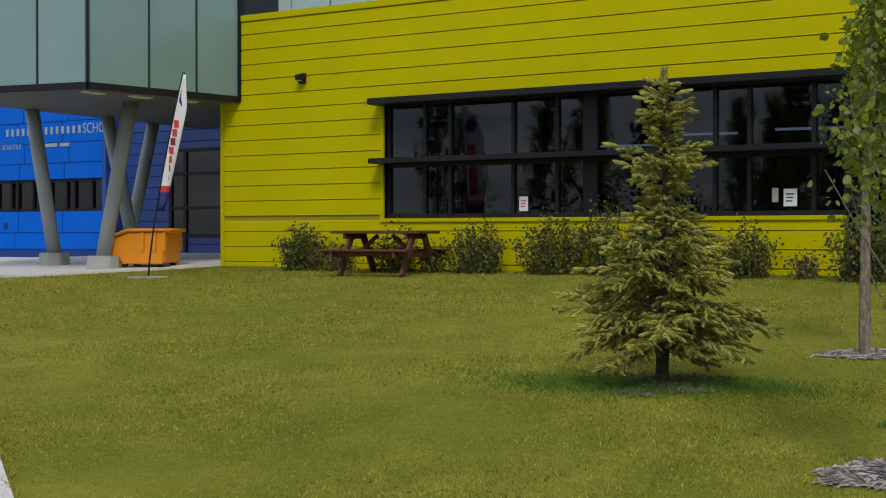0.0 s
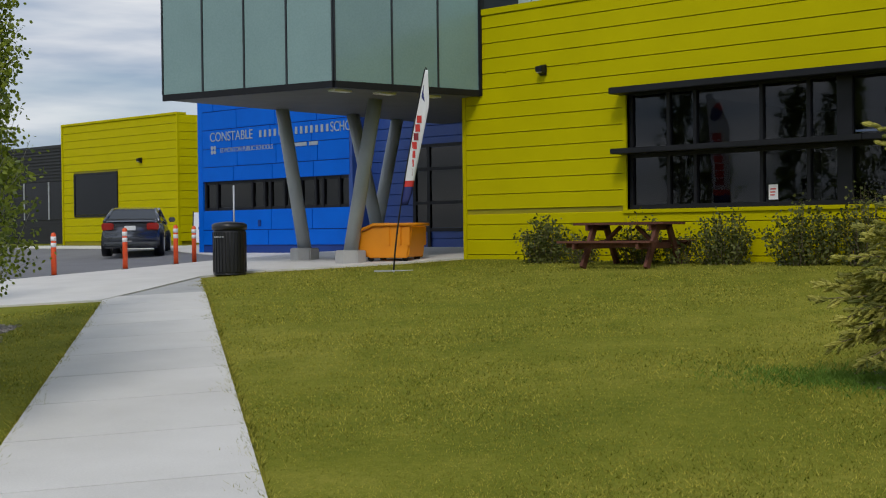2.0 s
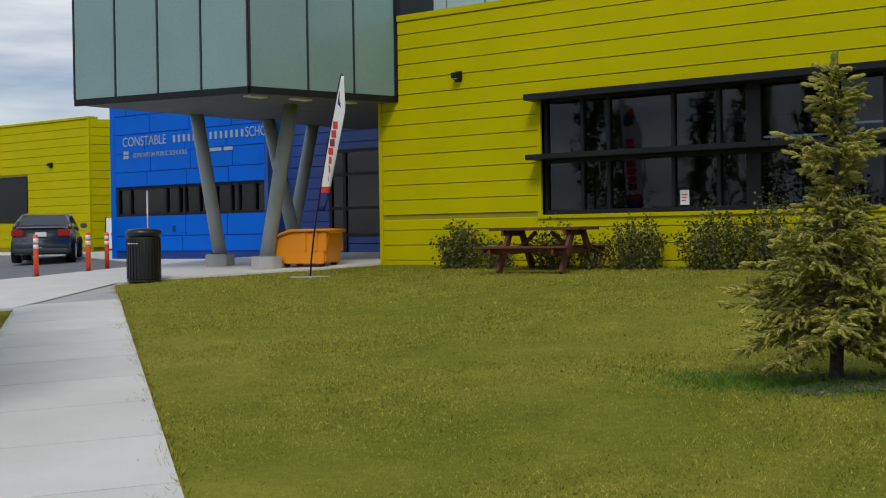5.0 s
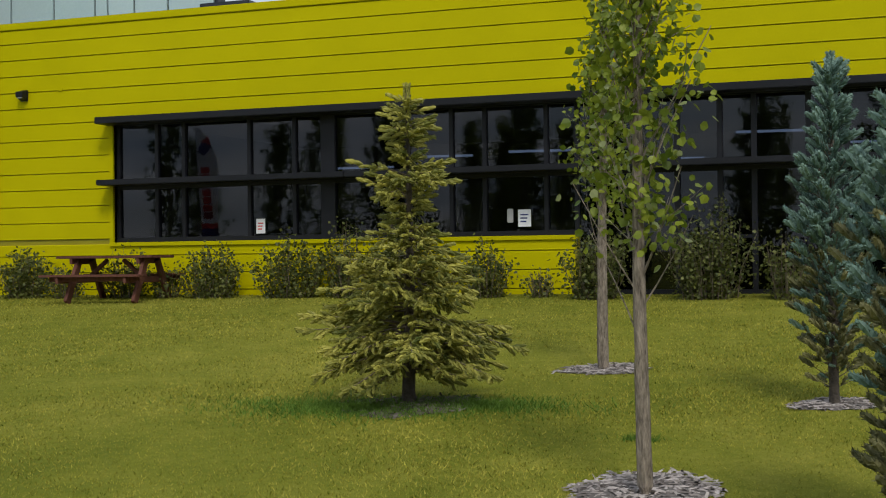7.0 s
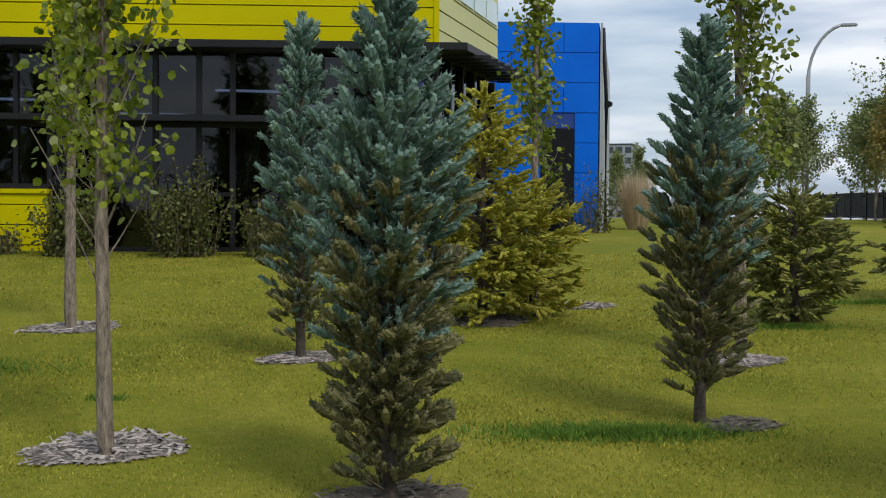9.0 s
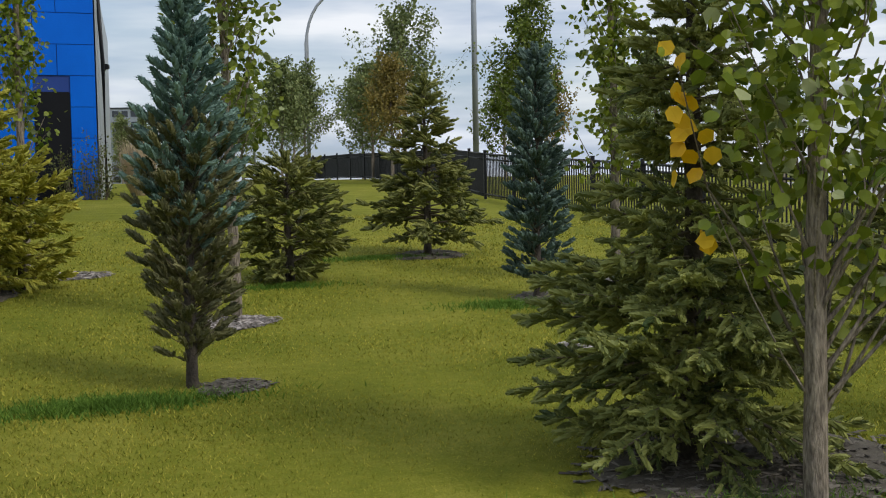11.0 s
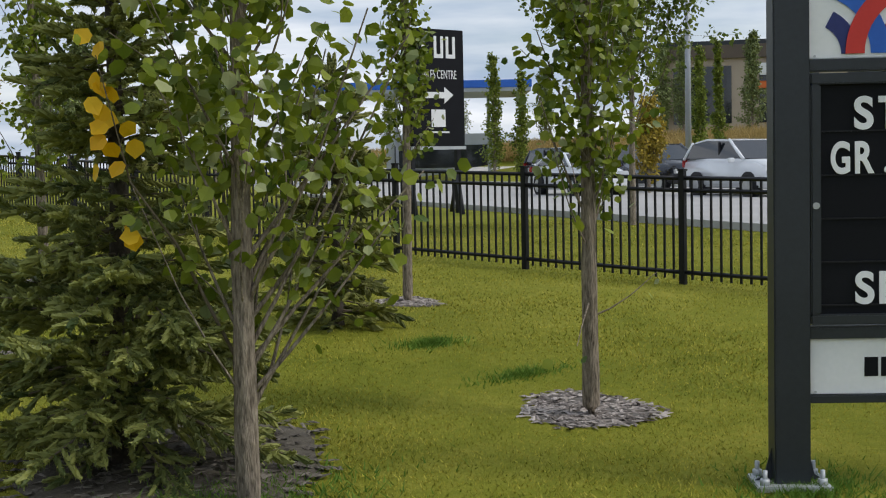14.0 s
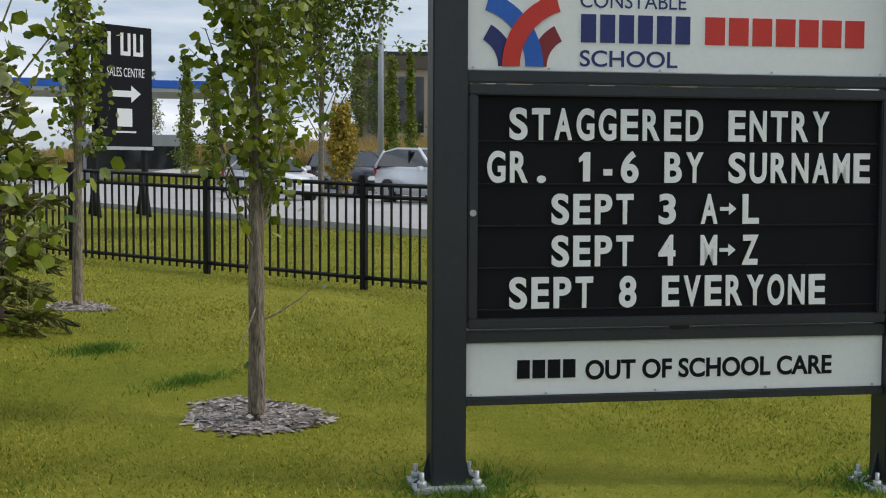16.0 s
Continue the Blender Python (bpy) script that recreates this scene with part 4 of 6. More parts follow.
for z in (1.295, 1.120):
    part("arrow", prism([(1.175, z - 0.008 - zg), (1.215, z - 0.008 - zg), (1.215, z - 0.026 - zg), (1.248, z - zg), (1.215, z + 0.026 - zg), (1.215, z + 0.008 - zg), (1.175, z + 0.008 - zg)], -0.040, -0.036), LETTER_WHITE, board)
words("SCHOOL", 0.066, SIGN_NAVY, sign, pose(0.552, -0.029, 1.888 - zg, 90, 0, 0), 0.425, 0.001, bold=0.001)
words("CONSTABLE", 0.062, SIGN_NAVY, sign, pose(0.552, -0.029, 2.130 - zg, 90, 0, 0), 0.460, 0.001)
for u0, u1, n, m in ((0.552, 1.045, 6, SIGN_NAVY), (1.094, 1.835, 7, SIGN_RED)):
    w = (u1 - u0) / n
    for k in range(n):
        part("name_block", box((u0 + w * k + 0.004, -0.031, 1.986 - zg), (u0 + w * (k + 1) - 0.014, -0.027, 2.102 - zg), 0.0), m, sign)
for k in range(4):
    part("name_block", box((0.296 + 0.066 * k, -0.029, 0.586 - zg), (0.350 + 0.066 * k, -0.025, 0.664 - zg)), LETTER_BLACK, sign)
words("OUT OF SCHOOL CARE", 0.078, LETTER_BLACK, sign, pose(0.592, -0.027, 0.578 - zg, 90, 0, 0), 1.115, 0.001, bold=0.003)


def arc_band(name, cx, cz, r0, r1, a0, a1, m, y):
    pts = [(cx + r1 * math.cos(radians(a)), cz + r1 * math.sin(radians(a))) for a in np.linspace(a0, a1, 12)] + [(cx + r0 * math.cos(radians(a)), cz + r0 * math.sin(radians(a))) for a in np.linspace(a1, a0, 12)]
    part(name, prism(pts, y - 0.002, y), m, sign)


# emblem of crossing curved bands
arc_band("emblem_band", 0.085, 1.882 - zg, 0.120, 0.190, 0, 62, SIGN_NAVY, -0.029)
arc_band("emblem_band", 0.530, 1.882 - zg, 0.120, 0.190, 118, 180, SIGN_MAROON, -0.029)
arc_band("emblem_band", 0.085, 1.882 - zg, 0.235, 0.310, 0, 74, SIGN_BLUE, -0.0315)
arc_band("emblem_band", 0.530, 1.882 - zg, 0.235, 0.310, 106, 180, SIGN_RED, -0.034)
for u in (0.10, 0.42, 0.9, 1.4, 1.9):
    for z in (1.875, 0.524):
        part("rivet", tube([(u, -0.032, z - zg), (u, -0.026, z - zg)], 0.005, 8), GALV, sign)

# ---- roadside sign ----
LX = Vector((21.74, 20.43))
lt = math.degrees(math.atan2(-0.23, 1.54))
zl = gz(22.5, 20.3)
lux = thing("roadside_sign", LX.x, LX.y, zl, lt, "black roadside sign board with white lettering and a white arrow", "sign")
part("board", box((0, -0.03, 1.88 - zl), (1.56, 0.03, 4.56 - zl), 0.01), LETTER_BLACK, lux)
part("base_strip", box((-0.02, -0.04, 1.80 - zl), (1.58, 0.04, 1.875 - zl)), GALV, lux)
for u in (0.04, 1.42):
    part("post", box((u - 0.06, 0.035, -0.2), (u + 0.06, 0.15, 4.5 - zl), 0.01), BLACK_METAL, lux)
    part("brace", tube([(u, 0.12, 1.3 - zl), (u + 0.45, 0.9, -0.1)], 0.05, 6), BLACK_METAL, lux)
    part("brace", tube([(u, 0.12, 1.3 - zl), (u - 0.45, -0.6, -0.1)], 0.05, 6), BLACK_METAL, lux)
for k in range(3):
    u = 0.30 + 0.36 * k
    part("logo_shape", prism([(u, 3.90 - zl), (u + 0.09, 3.90 - zl), (u + 0.09, 4.40 - zl), (u, 4.40 - zl)] if k == 0 else [(u, 3.90 - zl), (u + 0.28, 3.90 - zl), (u + 0.28, 4.40 - zl), (u + 0.20, 4.40 - zl), (u + 0.20, 3.99 - zl), (u + 0.08, 3.99 - zl), (u + 0.08, 4.40 - zl), (u, 4.40 - zl)], -0.036, -0.031), PAPER, lux)
words("SALES CENTRE", 0.20, PAPER, lux, pose(0.28, -0.034, 3.43 - zl, 90, 0, 0), 1.05, 0.002)
part("arrow", prism([(0.36, 2.98 - zl), (0.95, 2.98 - zl), (0.95, 2.86 - zl), (1.22, 3.06 - zl), (0.95, 3.24 - zl), (0.95, 3.12 - zl), (0.42, 3.12 - zl)], -0.036, -0.031), PAPER, lux)
part("white_square", box((0.55, -0.036, 2.32 - zl), (0.97, -0.031, 2.72 - zl)), PAPER, lux)
part("word_block", box((0.48, -0.036, 2.18 - zl), (1.08, -0.031, 2.22 - zl)), PAPER, lux)



# ---- plants ----
def turned(d, u):
    """Frames (n, 3, 3) whose first axis is d and whose second leans to u."""
    d = d / np.linalg.norm(d, axis=1, keepdims=True)
    s = np.cross(u, d)
    s /= np.linalg.norm(s, axis=1, keepdims=True) + 1e-9
    return np.stack([d, s, np.cross(d, s)], -1)


def strewn(template, faces, frames, places, sizes):
    """Copies of a small template as one set of corners and faces."""
    v = np.einsum("nij,kj->nki", frames, template) * sizes[:, None, None] + places[:, None, :]
    f = faces[None] + (np.arange(len(places)) * len(template))[:, None, None]
    return v.reshape(-1, 3), f.reshape(-1, faces.shape[1])


def twig_template(needles, seed, length=0.20, thick=0.035, body=0.12):
    """A shoot of unit length along x: a ragged spindle of packed needles with loose needles standing out of it."""
    r = np.random.RandomState(seed)
    v, f = [np.array([-0.02, 0, 0])], []
    rings = ((0.05, 0.60), (0.33, 1.0), (0.70, 0.98), (0.93, 0.62))
    for u, k in rings:
        for j in range(5):
            a = 6.283 * j / 5 + u * 2
            q = body * k * r.uniform(0.78, 1.22)
            v.append(np.array([u + r.uniform(-0.04, 0.04), q * math.cos(a), q * math.sin(a)]))
    v.append(np.array([1.02, 0, 0.02]))
    for j in range(5):
        i = (j + 1) % 5
        f.append([0, 1 + i, 1 + j])
        for k in (0, 5, 10):
            f += [[1 + k + j, 1 + k + i, 6 + k + i], [1 + k + j, 6 + k + i, 6 + k + j]]
        f.append([16 + j, 16 + i, 21])
    for k in range(needles):
        u = 0.04 + 0.94 * k / needles
        a = k * 2.4 + r.rand() * 0.6
        d = np.array([0.55 + 0.75 * u, math.cos(a), math.sin(a)])
        d /= np.linalg.norm(d)
        s = np.cross(d, r.randn(3))
        s *= thick / np.linalg.norm(s)
        p = np.array([u, math.cos(a) * body * 0.55, math.sin(a) * body * 0.55])
        n = length * r.uniform(0.75, 1.2)
        m = len(v)
        v += [p - s, p + s, p + d * n]
        f.append([m, m + 1, m + 2])
    return np.array(v), np.array(f)


def radius_at(profile, k):
    return float(np.interp(k, [p[0] for p in profile], [p[1] for p in profile]))


def conifer(name, label, x, y, height, profile, needle, seed, clear=0.08, trunk=0.05, twig=0.085, gap=0.034, whorls=24, arms=6, lift=(-0.15, 0.9), droop=0.25, needles=26, needle2=None, split=0.3, fat=1.0, lean=0.0, group="conifers", tipup=0.0, hollow=0.30, thin=1.0, spray=0.40):
    """A spruce: a tapered trunk, whorls of limbs that droop and turn up at the tips, side shoots, and needles on every shoot."""
    r = np.random.RandomState(seed)
    z = gz(x, y)
    tree = thing(name, x, y, z, 0, label, "tree", group)
    bow = [Vector((lean * k * k + 0.01 * math.sin(5 * k + seed), 0.012 * math.cos(4 * k + seed), k * height)) for k in np.linspace(0, 1, 10)]
    part("trunk", tube([(0, 0, -0.12)] + bow, [trunk * 1.35] + [trunk * (1 - 0.93 * k) + 0.003 for k in np.linspace(0, 1, 10)], 9), SPRUCE_BARK, tree)
    limbs = bmesh.new()
    place, way, size, level = [], [], [], []
    for w in range(whorls):
        k0 = clear + (0.97 - clear) * (w + r.rand() * 0.6) / whorls
        turn0 = r.rand() * 6.28
        n = max(3, int(arms + r.randint(-1, 2)))
        for j in range(n):
            k = min(0.97, max(clear * 0.8, k0 + r.uniform(-0.9, 0.9) / whorls))
            rad = radius_at(profile, k)
            a = turn0 + 6.283 * j / n + r.uniform(-0.35, 0.35)
            ln = max(0.04, rad * r.uniform(0.55, 1.10))
            rise = lift[0] + (lift[1] - lift[0]) * k + r.uniform(-0.22, 0.22)
            out = np.array([math.cos(a), math.sin(a), 0.0])
            base = np.array([lean * k * k, 0, k * height])

            def along(u):
                return base + out * ln * u + np.array([0, 0, ln * (rise * u - droop * u * u + 0.75 * droop * max(0, u - 0.55) ** 2 * 2)])
            steps = [along(u) for u in (0, 0.33, 0.66, 1.0)]
            br = 0.004 + 0.010 * ln
            add_tube_fast(limbs, steps, [br, br * 0.75, br * 0.5, 0.002])
            subs = max(2, int(ln / 0.058))
            for s in range(subs):
                u = hollow + (1 - hollow) * (s + r.rand() * 0.7) / subs
                if r.rand() > thin + (1 - thin) * min(1.0, k / 0.45):
                    continue
                p = along(u)
                q = along(min(1, u + 0.08)) - along(max(0, u - 0.08))
                q /= np.linalg.norm(q) + 1e-9
                flat = np.cross(q, (0, 0, 1.0))
                flat /= np.linalg.norm(flat) + 1e-9
                for hand in (-1, 1):
                    sl = (0.05 + spray * ln * (1 - u) * (0.4 + u)) * r.uniform(0.7, 1.2)
                    d = q * 0.75 + flat * hand * 0.75 + np.array([0, 0, r.uniform(-0.42, 0.40)])
                    d /= np.linalg.norm(d)
                    shoots = max(1, int(sl / gap))
                    for t in range(shoots):
                        pp = p + d * sl * (t / shoots)
                        dd = d + flat * r.uniform(-0.75, 0.75) + q * r.uniform(-0.15, 0.6) + np.array([0, 0, r.uniform(-0.55, 0.50) + tipup])
                        place.append(pp)
                        way.append(dd)
                        size.append(twig * r.uniform(0.7, 1.2) * min(1.0, 0.55 + rad * 1.6))
                        level.append(k)
            place.append(along(0.93))
            way.append(along(1.0) - along(0.8))
            size.append(twig * 1.25)
            level.append(k)
    for k in np.linspace(0.90, 1.0, 9):
        for a in range(4):
            place.append(np.array([lean * k * k, 0, k * height]))
            b = a * 1.57 + k * 30
            way.append(np.array([math.cos(b) * 0.35, math.sin(b) * 0.35, 1.0]))
            size.append(twig * 0.8)
            level.append(k)
    tagged(part("limb_work", limbs, TWIG, tree), "", "", "", "stuff")
    place, way, size, level = np.array(place), np.array(way), np.array(size), np.array(level)
    up = np.tile([0.0, 0.0, 1.0], (len(place), 1)) + r.randn(len(place), 3) * 0.2
    tv, tf = twig_template(needles, seed, body=0.125 * fat)
    level = level + r.uniform(-0.2, 0.2, len(level)) * (1 if needle2 else 0)
    for mask, m, nm in ((level >= (split if needle2 else -1), needle, "crown"), (level < (split if needle2 else -1), needle2, "lower_crown")):
        if m is None or not mask.any():
            continue
        v, f = strewn(tv, tf, turned(way[mask], up[mask]), place[mask], size[mask])
        array_part(nm, v, f, m, tree)
    return tree


def add_tube_fast(bm, pts, radii, sides=4):
    """A thin limb with few sides."""
    prev = None
    for i, p in enumerate(pts):
        d = np.asarray(pts[min(i + 1, len(pts) - 1)]) - np.asarray(pts[max(i - 1, 0)])
        s = np.cross(d, (0.13, 0.21, 1.0))
        s /= np.linalg.norm(s) + 1e-9
        u = np.cross(s, d)
        u /= np.linalg.norm(u) + 1e-9
        ring = [bm.verts.new(Vector(p) + Vector(s * math.cos(a) + u * math.sin(a)) * radii[i]) for a in [6.2832 * k / sides for k in range(sides)]]
        if prev:
            for k in range(sides):
                bm.faces.new((prev[k], prev[(k + 1) % sides], ring[(k + 1) % sides], ring[k])).smooth = True
        prev = ring


LEAF_V = np.array([(0, 0, 0), (0.18, 0.40, 0.05), (0.62, 0.50, 0.03), (1.05, 0.0, -0.06), (0.62, -0.50, 0.03), (0.18, -0.40, 0.05), (0.55, 0, -0.05)])
LEAF_F = np.array([(0, 1, 6), (1, 2, 6), (2, 3, 6), (3, 4, 6), (4, 5, 6), (5, 0, 6)])
SMALL_V = np.array([(0, 0, 0), (0.45, 0.42, 0.05), (1.0, 0, 0), (0.45, -0.42, 0.05)])
SMALL_F = np.array([(0, 1, 2), (0, 2, 3)])


def poplar(name, label, x, y, height, clear, spread, leaf, seed, trunk=0.045, leaf_size=0.062, branches=34, per=34, bark=None, pale=0.08, steep=1.9, low=(), group="poplars", small=False, category="tree", lean=0.0, top=0.35, dense=1.0):
    """A slender leafy tree: a furrowed trunk, steep side branches that fork, and a leaf on every twig end, with gaps between."""
    r = np.random.RandomState(seed)
    z = gz(x, y)
    tree = thing(name, x, y, z, 0, label, category, group)
    bark = bark or POPLAR_BARK
    ks = np.linspace(0, 1, 14)
    bow = [(lean * k + 0.022 * math.sin(4.2 * k + seed), 0.018 * math.cos(3.5 * k + seed * 2), k * height) for k in ks]
    kf = np.linspace(0, 1, 70 if not small else 12)
    bow_f = [tuple(float(q_) for q_ in (np.interp(k, ks, [p[i] for p in bow]) for i in range(3))) for k in kf]
    t_bm = tube([(0, 0, -0.1)] + bow_f, [trunk * 1.3] + [trunk * (1.12 - 0.95 * k) + 0.003 for k in kf], 22 if not small else 8)
    for v in t_bm.verts:
        a = math.atan2(v.co.y, v.co.x)
        q = noise.noise(v.co * 9.0) * 0.08 - 0.30 * max(0, 0.30 - abs(noise.noise(Vector((math.cos(a) * 2.6, math.sin(a) * 2.6, v.co.z * 3.2 + seed)))))
        v.co.x, v.co.y = v.co.x * (1 + q), v.co.y * (1 + q)
    part("trunk", t_bm, bark, tree)
    limbs = bmesh.new()
    place, way, size = [], [], []

    def limb(base, d, ln, br, count, bare=0.25):
        bend = r.randn(3) * 0.10
        pts = [base + d * ln * u + bend * ln * u * u + np.array([0, 0, 0.18 * ln * u * u]) for u in (0, 0.3, 0.6, 1.0)]
        add_tube_fast(limbs, pts, [br, br * 0.75, br * 0.5, br * 0.2 + 0.001], 5)
        if count:
            pa = np.array(pts)
            u = bare + (1 - bare) * r.rand(count) ** 0.8
            p = np.stack([np.interp(u, (0, 0.3, 0.6, 1.0), pa[:, i]) for i in range(3)], -1)
            off = r.randn(count, 3) * np.array([0.06, 0.06, 0.045]) * (0.6 + min(ln, 0.9))
            place.append(p + off)
            way.append(off * 6 + np.array([0, 0, -0.35]) + r.randn(count, 3) * 0.4)
            size.append(leaf_size * r.uniform(0.65, 1.2, count))
        return pts

    for b in range(branches):
        k = clear + (0.97 - clear) * ((b + r.rand()) / branches) ** 0.95
        a = b * 2.4 + r.uniform(-0.5, 0.5)
        rel = (k - clear) / (1 - clear)
        ln = spread * (0.75 + 0.5 * math.sin(min(1, rel * 1.6 + 0.25) * 2.6)) * r.uniform(0.75, 1.25) * (1 - (1 - top) * rel)
        d = np.array([math.cos(a), math.sin(a), steep * r.uniform(0.7, 1.3)])
        d /= np.linalg.norm(d)
        base = np.array([np.interp(k, ks, [p[i] for p in bow]) for i in range(3)])
        pts = limb(base, d, ln * 1.5, 0.004 + trunk * 0.13 * (1 - rel), int(per * dense))
        if ln > 0.2:
            for _ in range(2):
                e = d + r.randn(3) * 0.45
                e /= np.linalg.norm(e)
                limb(pts[r.randint(1, 3)], e, ln * 0.7, 0.004, int(per * 0.45 * dense), 0.1)
    for (k, a, ln, rise, count) in low:
        base = np.array([np.interp(k, ks, [p[i] for p in bow]) for i in range(3)])
        d = np.array([math.cos(a), math.sin(a), rise])
        d /= np.linalg.norm(d)
        limb(base, d, ln, 0.011 if count > 12 else 0.006, count, 0.55)
    tagged(part("branch_work", limbs, bark if not small else TWIG, tree), "", "", "", "stuff")
    place, way, size = np.concatenate(place), np.concatenate(way), np.concatenate(size)
    up = r.randn(len(place), 3) + np.array([0, 0, 0.6])
    back = r.rand(len(place)) < pale
    tv, tf = (SMALL_V, SMALL_F) if small else (LEAF_V, LEAF_F)
    for mask, m, nm in ((~back, leaf, "crown"), (back, LEAF_PALE, "turned_leaves")):
        if mask.any():
            v, f = strewn(tv, tf, turned(way[mask], up[mask]), place[mask], size[mask])
            array_part(nm, v, f, m, tree)
    return tree


BED_SPOTS = []


def bed(name, label, x, y, ra, rb, turn, chips, seed, material, chip_mat=None, chip=0.05):
    """A ragged oval of mulch round a trunk, heaped a little, strewn with loose chips."""
    r = np.random.RandomState(seed)
    BED_SPOTS.append((x, y, ra, rb, turn))
    b = thing(name, x, y, gz(x, y), 0, label, "mulch", "mulch beds", "stuff")
    v, f = [], []
    rings, spokes = 7, 40
    edge = [1 + 0.10 * math.sin(3 * a + seed) + 0.06 * math.sin(7 * a + 2 * seed) + r.uniform(-0.03, 0.03) for a in np.linspace(0, 6.283, spokes, endpoint=False)]
    c, s = math.cos(turn), math.sin(turn)

    def spot(k, i):
        a = 6.283 * i / spokes
        px, py = ra * k * edge[i % spokes] * math.cos(a), rb * k * edge[i % spokes] * math.sin(a)
        return px * c - py * s, px * s + py * c
    v.append((0, 0, 0.016))
    for k in range(1, rings + 1):
        for i in range(spokes):
            px, py = spot(k / rings, i)
            h = 0.006 * (1 - (k / rings) ** 2) + (0.006 * r.rand() if k < rings else -0.02)
            v.append((px, py, gz(x + px, y + py) - gz(x, y) + h + 0.006 * (k < rings)))
    for i in range(spokes):
        f.append((0, 1 + i, 1 + (i + 1) % spokes, 1 + (i + 1) % spokes))
        for k in range(rings - 1):
            a, d = 1 + k * spokes, 1 + (k + 1) * spokes
            f.append((a + i, d + i, d + (i + 1) % spokes, a + (i + 1) % spokes))
    f = np.array(f)
    tris = np.concatenate([f[:, [0, 1, 2]], f[f[:, 2] != f[:, 3]][:, [0, 2, 3]]])
    array_part("heap", v, tris, material, b, smooth=True)
    if chips:
        k = np.sqrt(r.rand(chips)) * 1.03
        i = r.randint(0, spokes, chips)
        pts = np.array([spot(kk, ii) for kk, ii in zip(k, i)])
        zz = ground(x + pts[:, 0], y + pts[:, 1]) - gz(x, y) + 0.008 * (1 - np.minimum(1, k) ** 2) + 0.009
        tv = np.array([(-0.5, -0.13, 0), (0.5, -0.10, 0.04), (0.46, 0.13, 0.02), (-0.45, 0.12, 0.05), (0, 0, 0.12)])
        tf = np.array([(0, 1, 4), (1, 2, 4), (2, 3, 4), (3, 0, 4)])
        d = np.stack([r.randn(chips), r.randn(chips), r.randn(chips) * 0.13], -1)
        u = np.tile([0, 0, 1.0], (chips, 1)) + r.randn(chips, 3) * 0.2
        vv, ff = strewn(tv, tf, turned(d, u), np.column_stack([pts, zz]), chip * r.uniform(0.5, 1.6, chips))
        array_part("chips", vv, ff, chip_mat or CHIPS, b)
    return b


# conifers
conifer("young_spruce", "young olive-green spruce with an open leader and full skirt", -3.86, 9.11, 2.33, [(0, 0.30), (0.12, 0.58), (0.19, 0.76), (0.27, 0.80), (0.36, 0.72), (0.45, 0.46), (0.52, 0.27), (0.60, 0.11), (0.645, 0.09), (0.685, 0.42), (0.735, 0.34), (0.77, 0.06), (0.84, 0.05), (0.875, 0.22), (0.905, 0.12), (1, 0.03)], NEEDLE_OLIVE, 11, 0.12, 0.055, 0.105, 0.066, 30, 7, (0.0, 0.40), 0.26, 14, fat=1.0, tipup=-0.22, hollow=0.20)
conifer("blue_spruce", "slim blue-green spruce, browning and thin towards the foot", -0.22, 5.72, 2.16, [(0, 0.22), (0.10, 0.25), (0.21, 0.24), (0.30, 0.24), (0.41, 0.31), (0.52, 0.33), (0.66, 0.25), (0.80, 0.13), (0.90, 0.06), (1, 0.02)], NEEDLE_BLUE, 21, 0.02, 0.04, 0.108, 0.075, 38, 8, (0.55, 1.0), 0.05, 30, NEEDLE_BROWN, 0.40, 1.15, tipup=0.60, hollow=0.12, thin=0.42, spray=0.32)
conifer("blue_spruce", "slim blue-green spruce with a tall leader in a mulch bed", -0.83, 9.57, 2.42, [(0, 0.09), (0.08, 0.15), (0.20, 0.23), (0.35, 0.26), (0.48, 0.26), (0.62, 0.19), (0.76, 0.11), (0.85, 0.05), (1, 0.02)], NEEDLE_BLUE, 22, 0.06, 0.038, 0.105, 0.085, 34, 7, (0.55, 1.0), 0.05, 20, NEEDLE_BROWN, 0.24, 1.15, tipup=0.60, hollow=0.12, thin=0.5, spray=0.32)
conifer("blue_spruce", "blue-green spruce with bare brown lower limbs", 1.54, 7.35, 2.20, [(0, 0.08), (0.10, 0.18), (0.22, 0.25), (0.36, 0.28), (0.48, 0.28), (0.62, 0.21), (0.76, 0.12), (0.87, 0.05), (1, 0.02)], NEEDLE_BLUE, 23, 0.07, 0.036, 0.102, 0.085, 36, 7, (0.6, 1.0), 0.05, 24, NEEDLE_BROWN, 0.46, 1.15, tipup=0.60, hollow=0.15, thin=0.36, spray=0.32)
conifer("blue_spruce", "dark blue-green spruce with a pointed crown", 5.02, 9.78, 2.05, [(0, 0.12), (0.10, 0.22), (0.30, 0.23), (0.55, 0.20), (0.72, 0.13), (0.86, 0.06), (1, 0.02)], leaf_mat("dark blue spruce needles", (0.018, 0.040, 0.030), (0.14, 0.21, 0.17), 0.6, 0.12), 24, 0.05, 0.036, 0.110, 0.088, 30, 7, (0.55, 1.0), 0.05, 18, None, 0.3, 1.2, tipup=0.7, hollow=0.30, thin=0.5, spray=0.26)
conifer("large_spruce", "broad dark green spruce with spreading lower boughs", 3.17, 4.90, 2.75, [(0, 0.5), (0.06, 0.68), (0.16, 0.82), (0.26, 0.74), (0.34, 0.50), (0.46, 0.36), (0.60, 0.31), (0.76, 0.20), (0.92, 0.10), (1, 0.04)], NEEDLE_GREEN, 25, 0.05, 0.06, 0.108, 0.064, 32, 8, (0.0, 0.40), 0.20, 16, fat=1.0, hollow=0.20, tipup=-0.08)
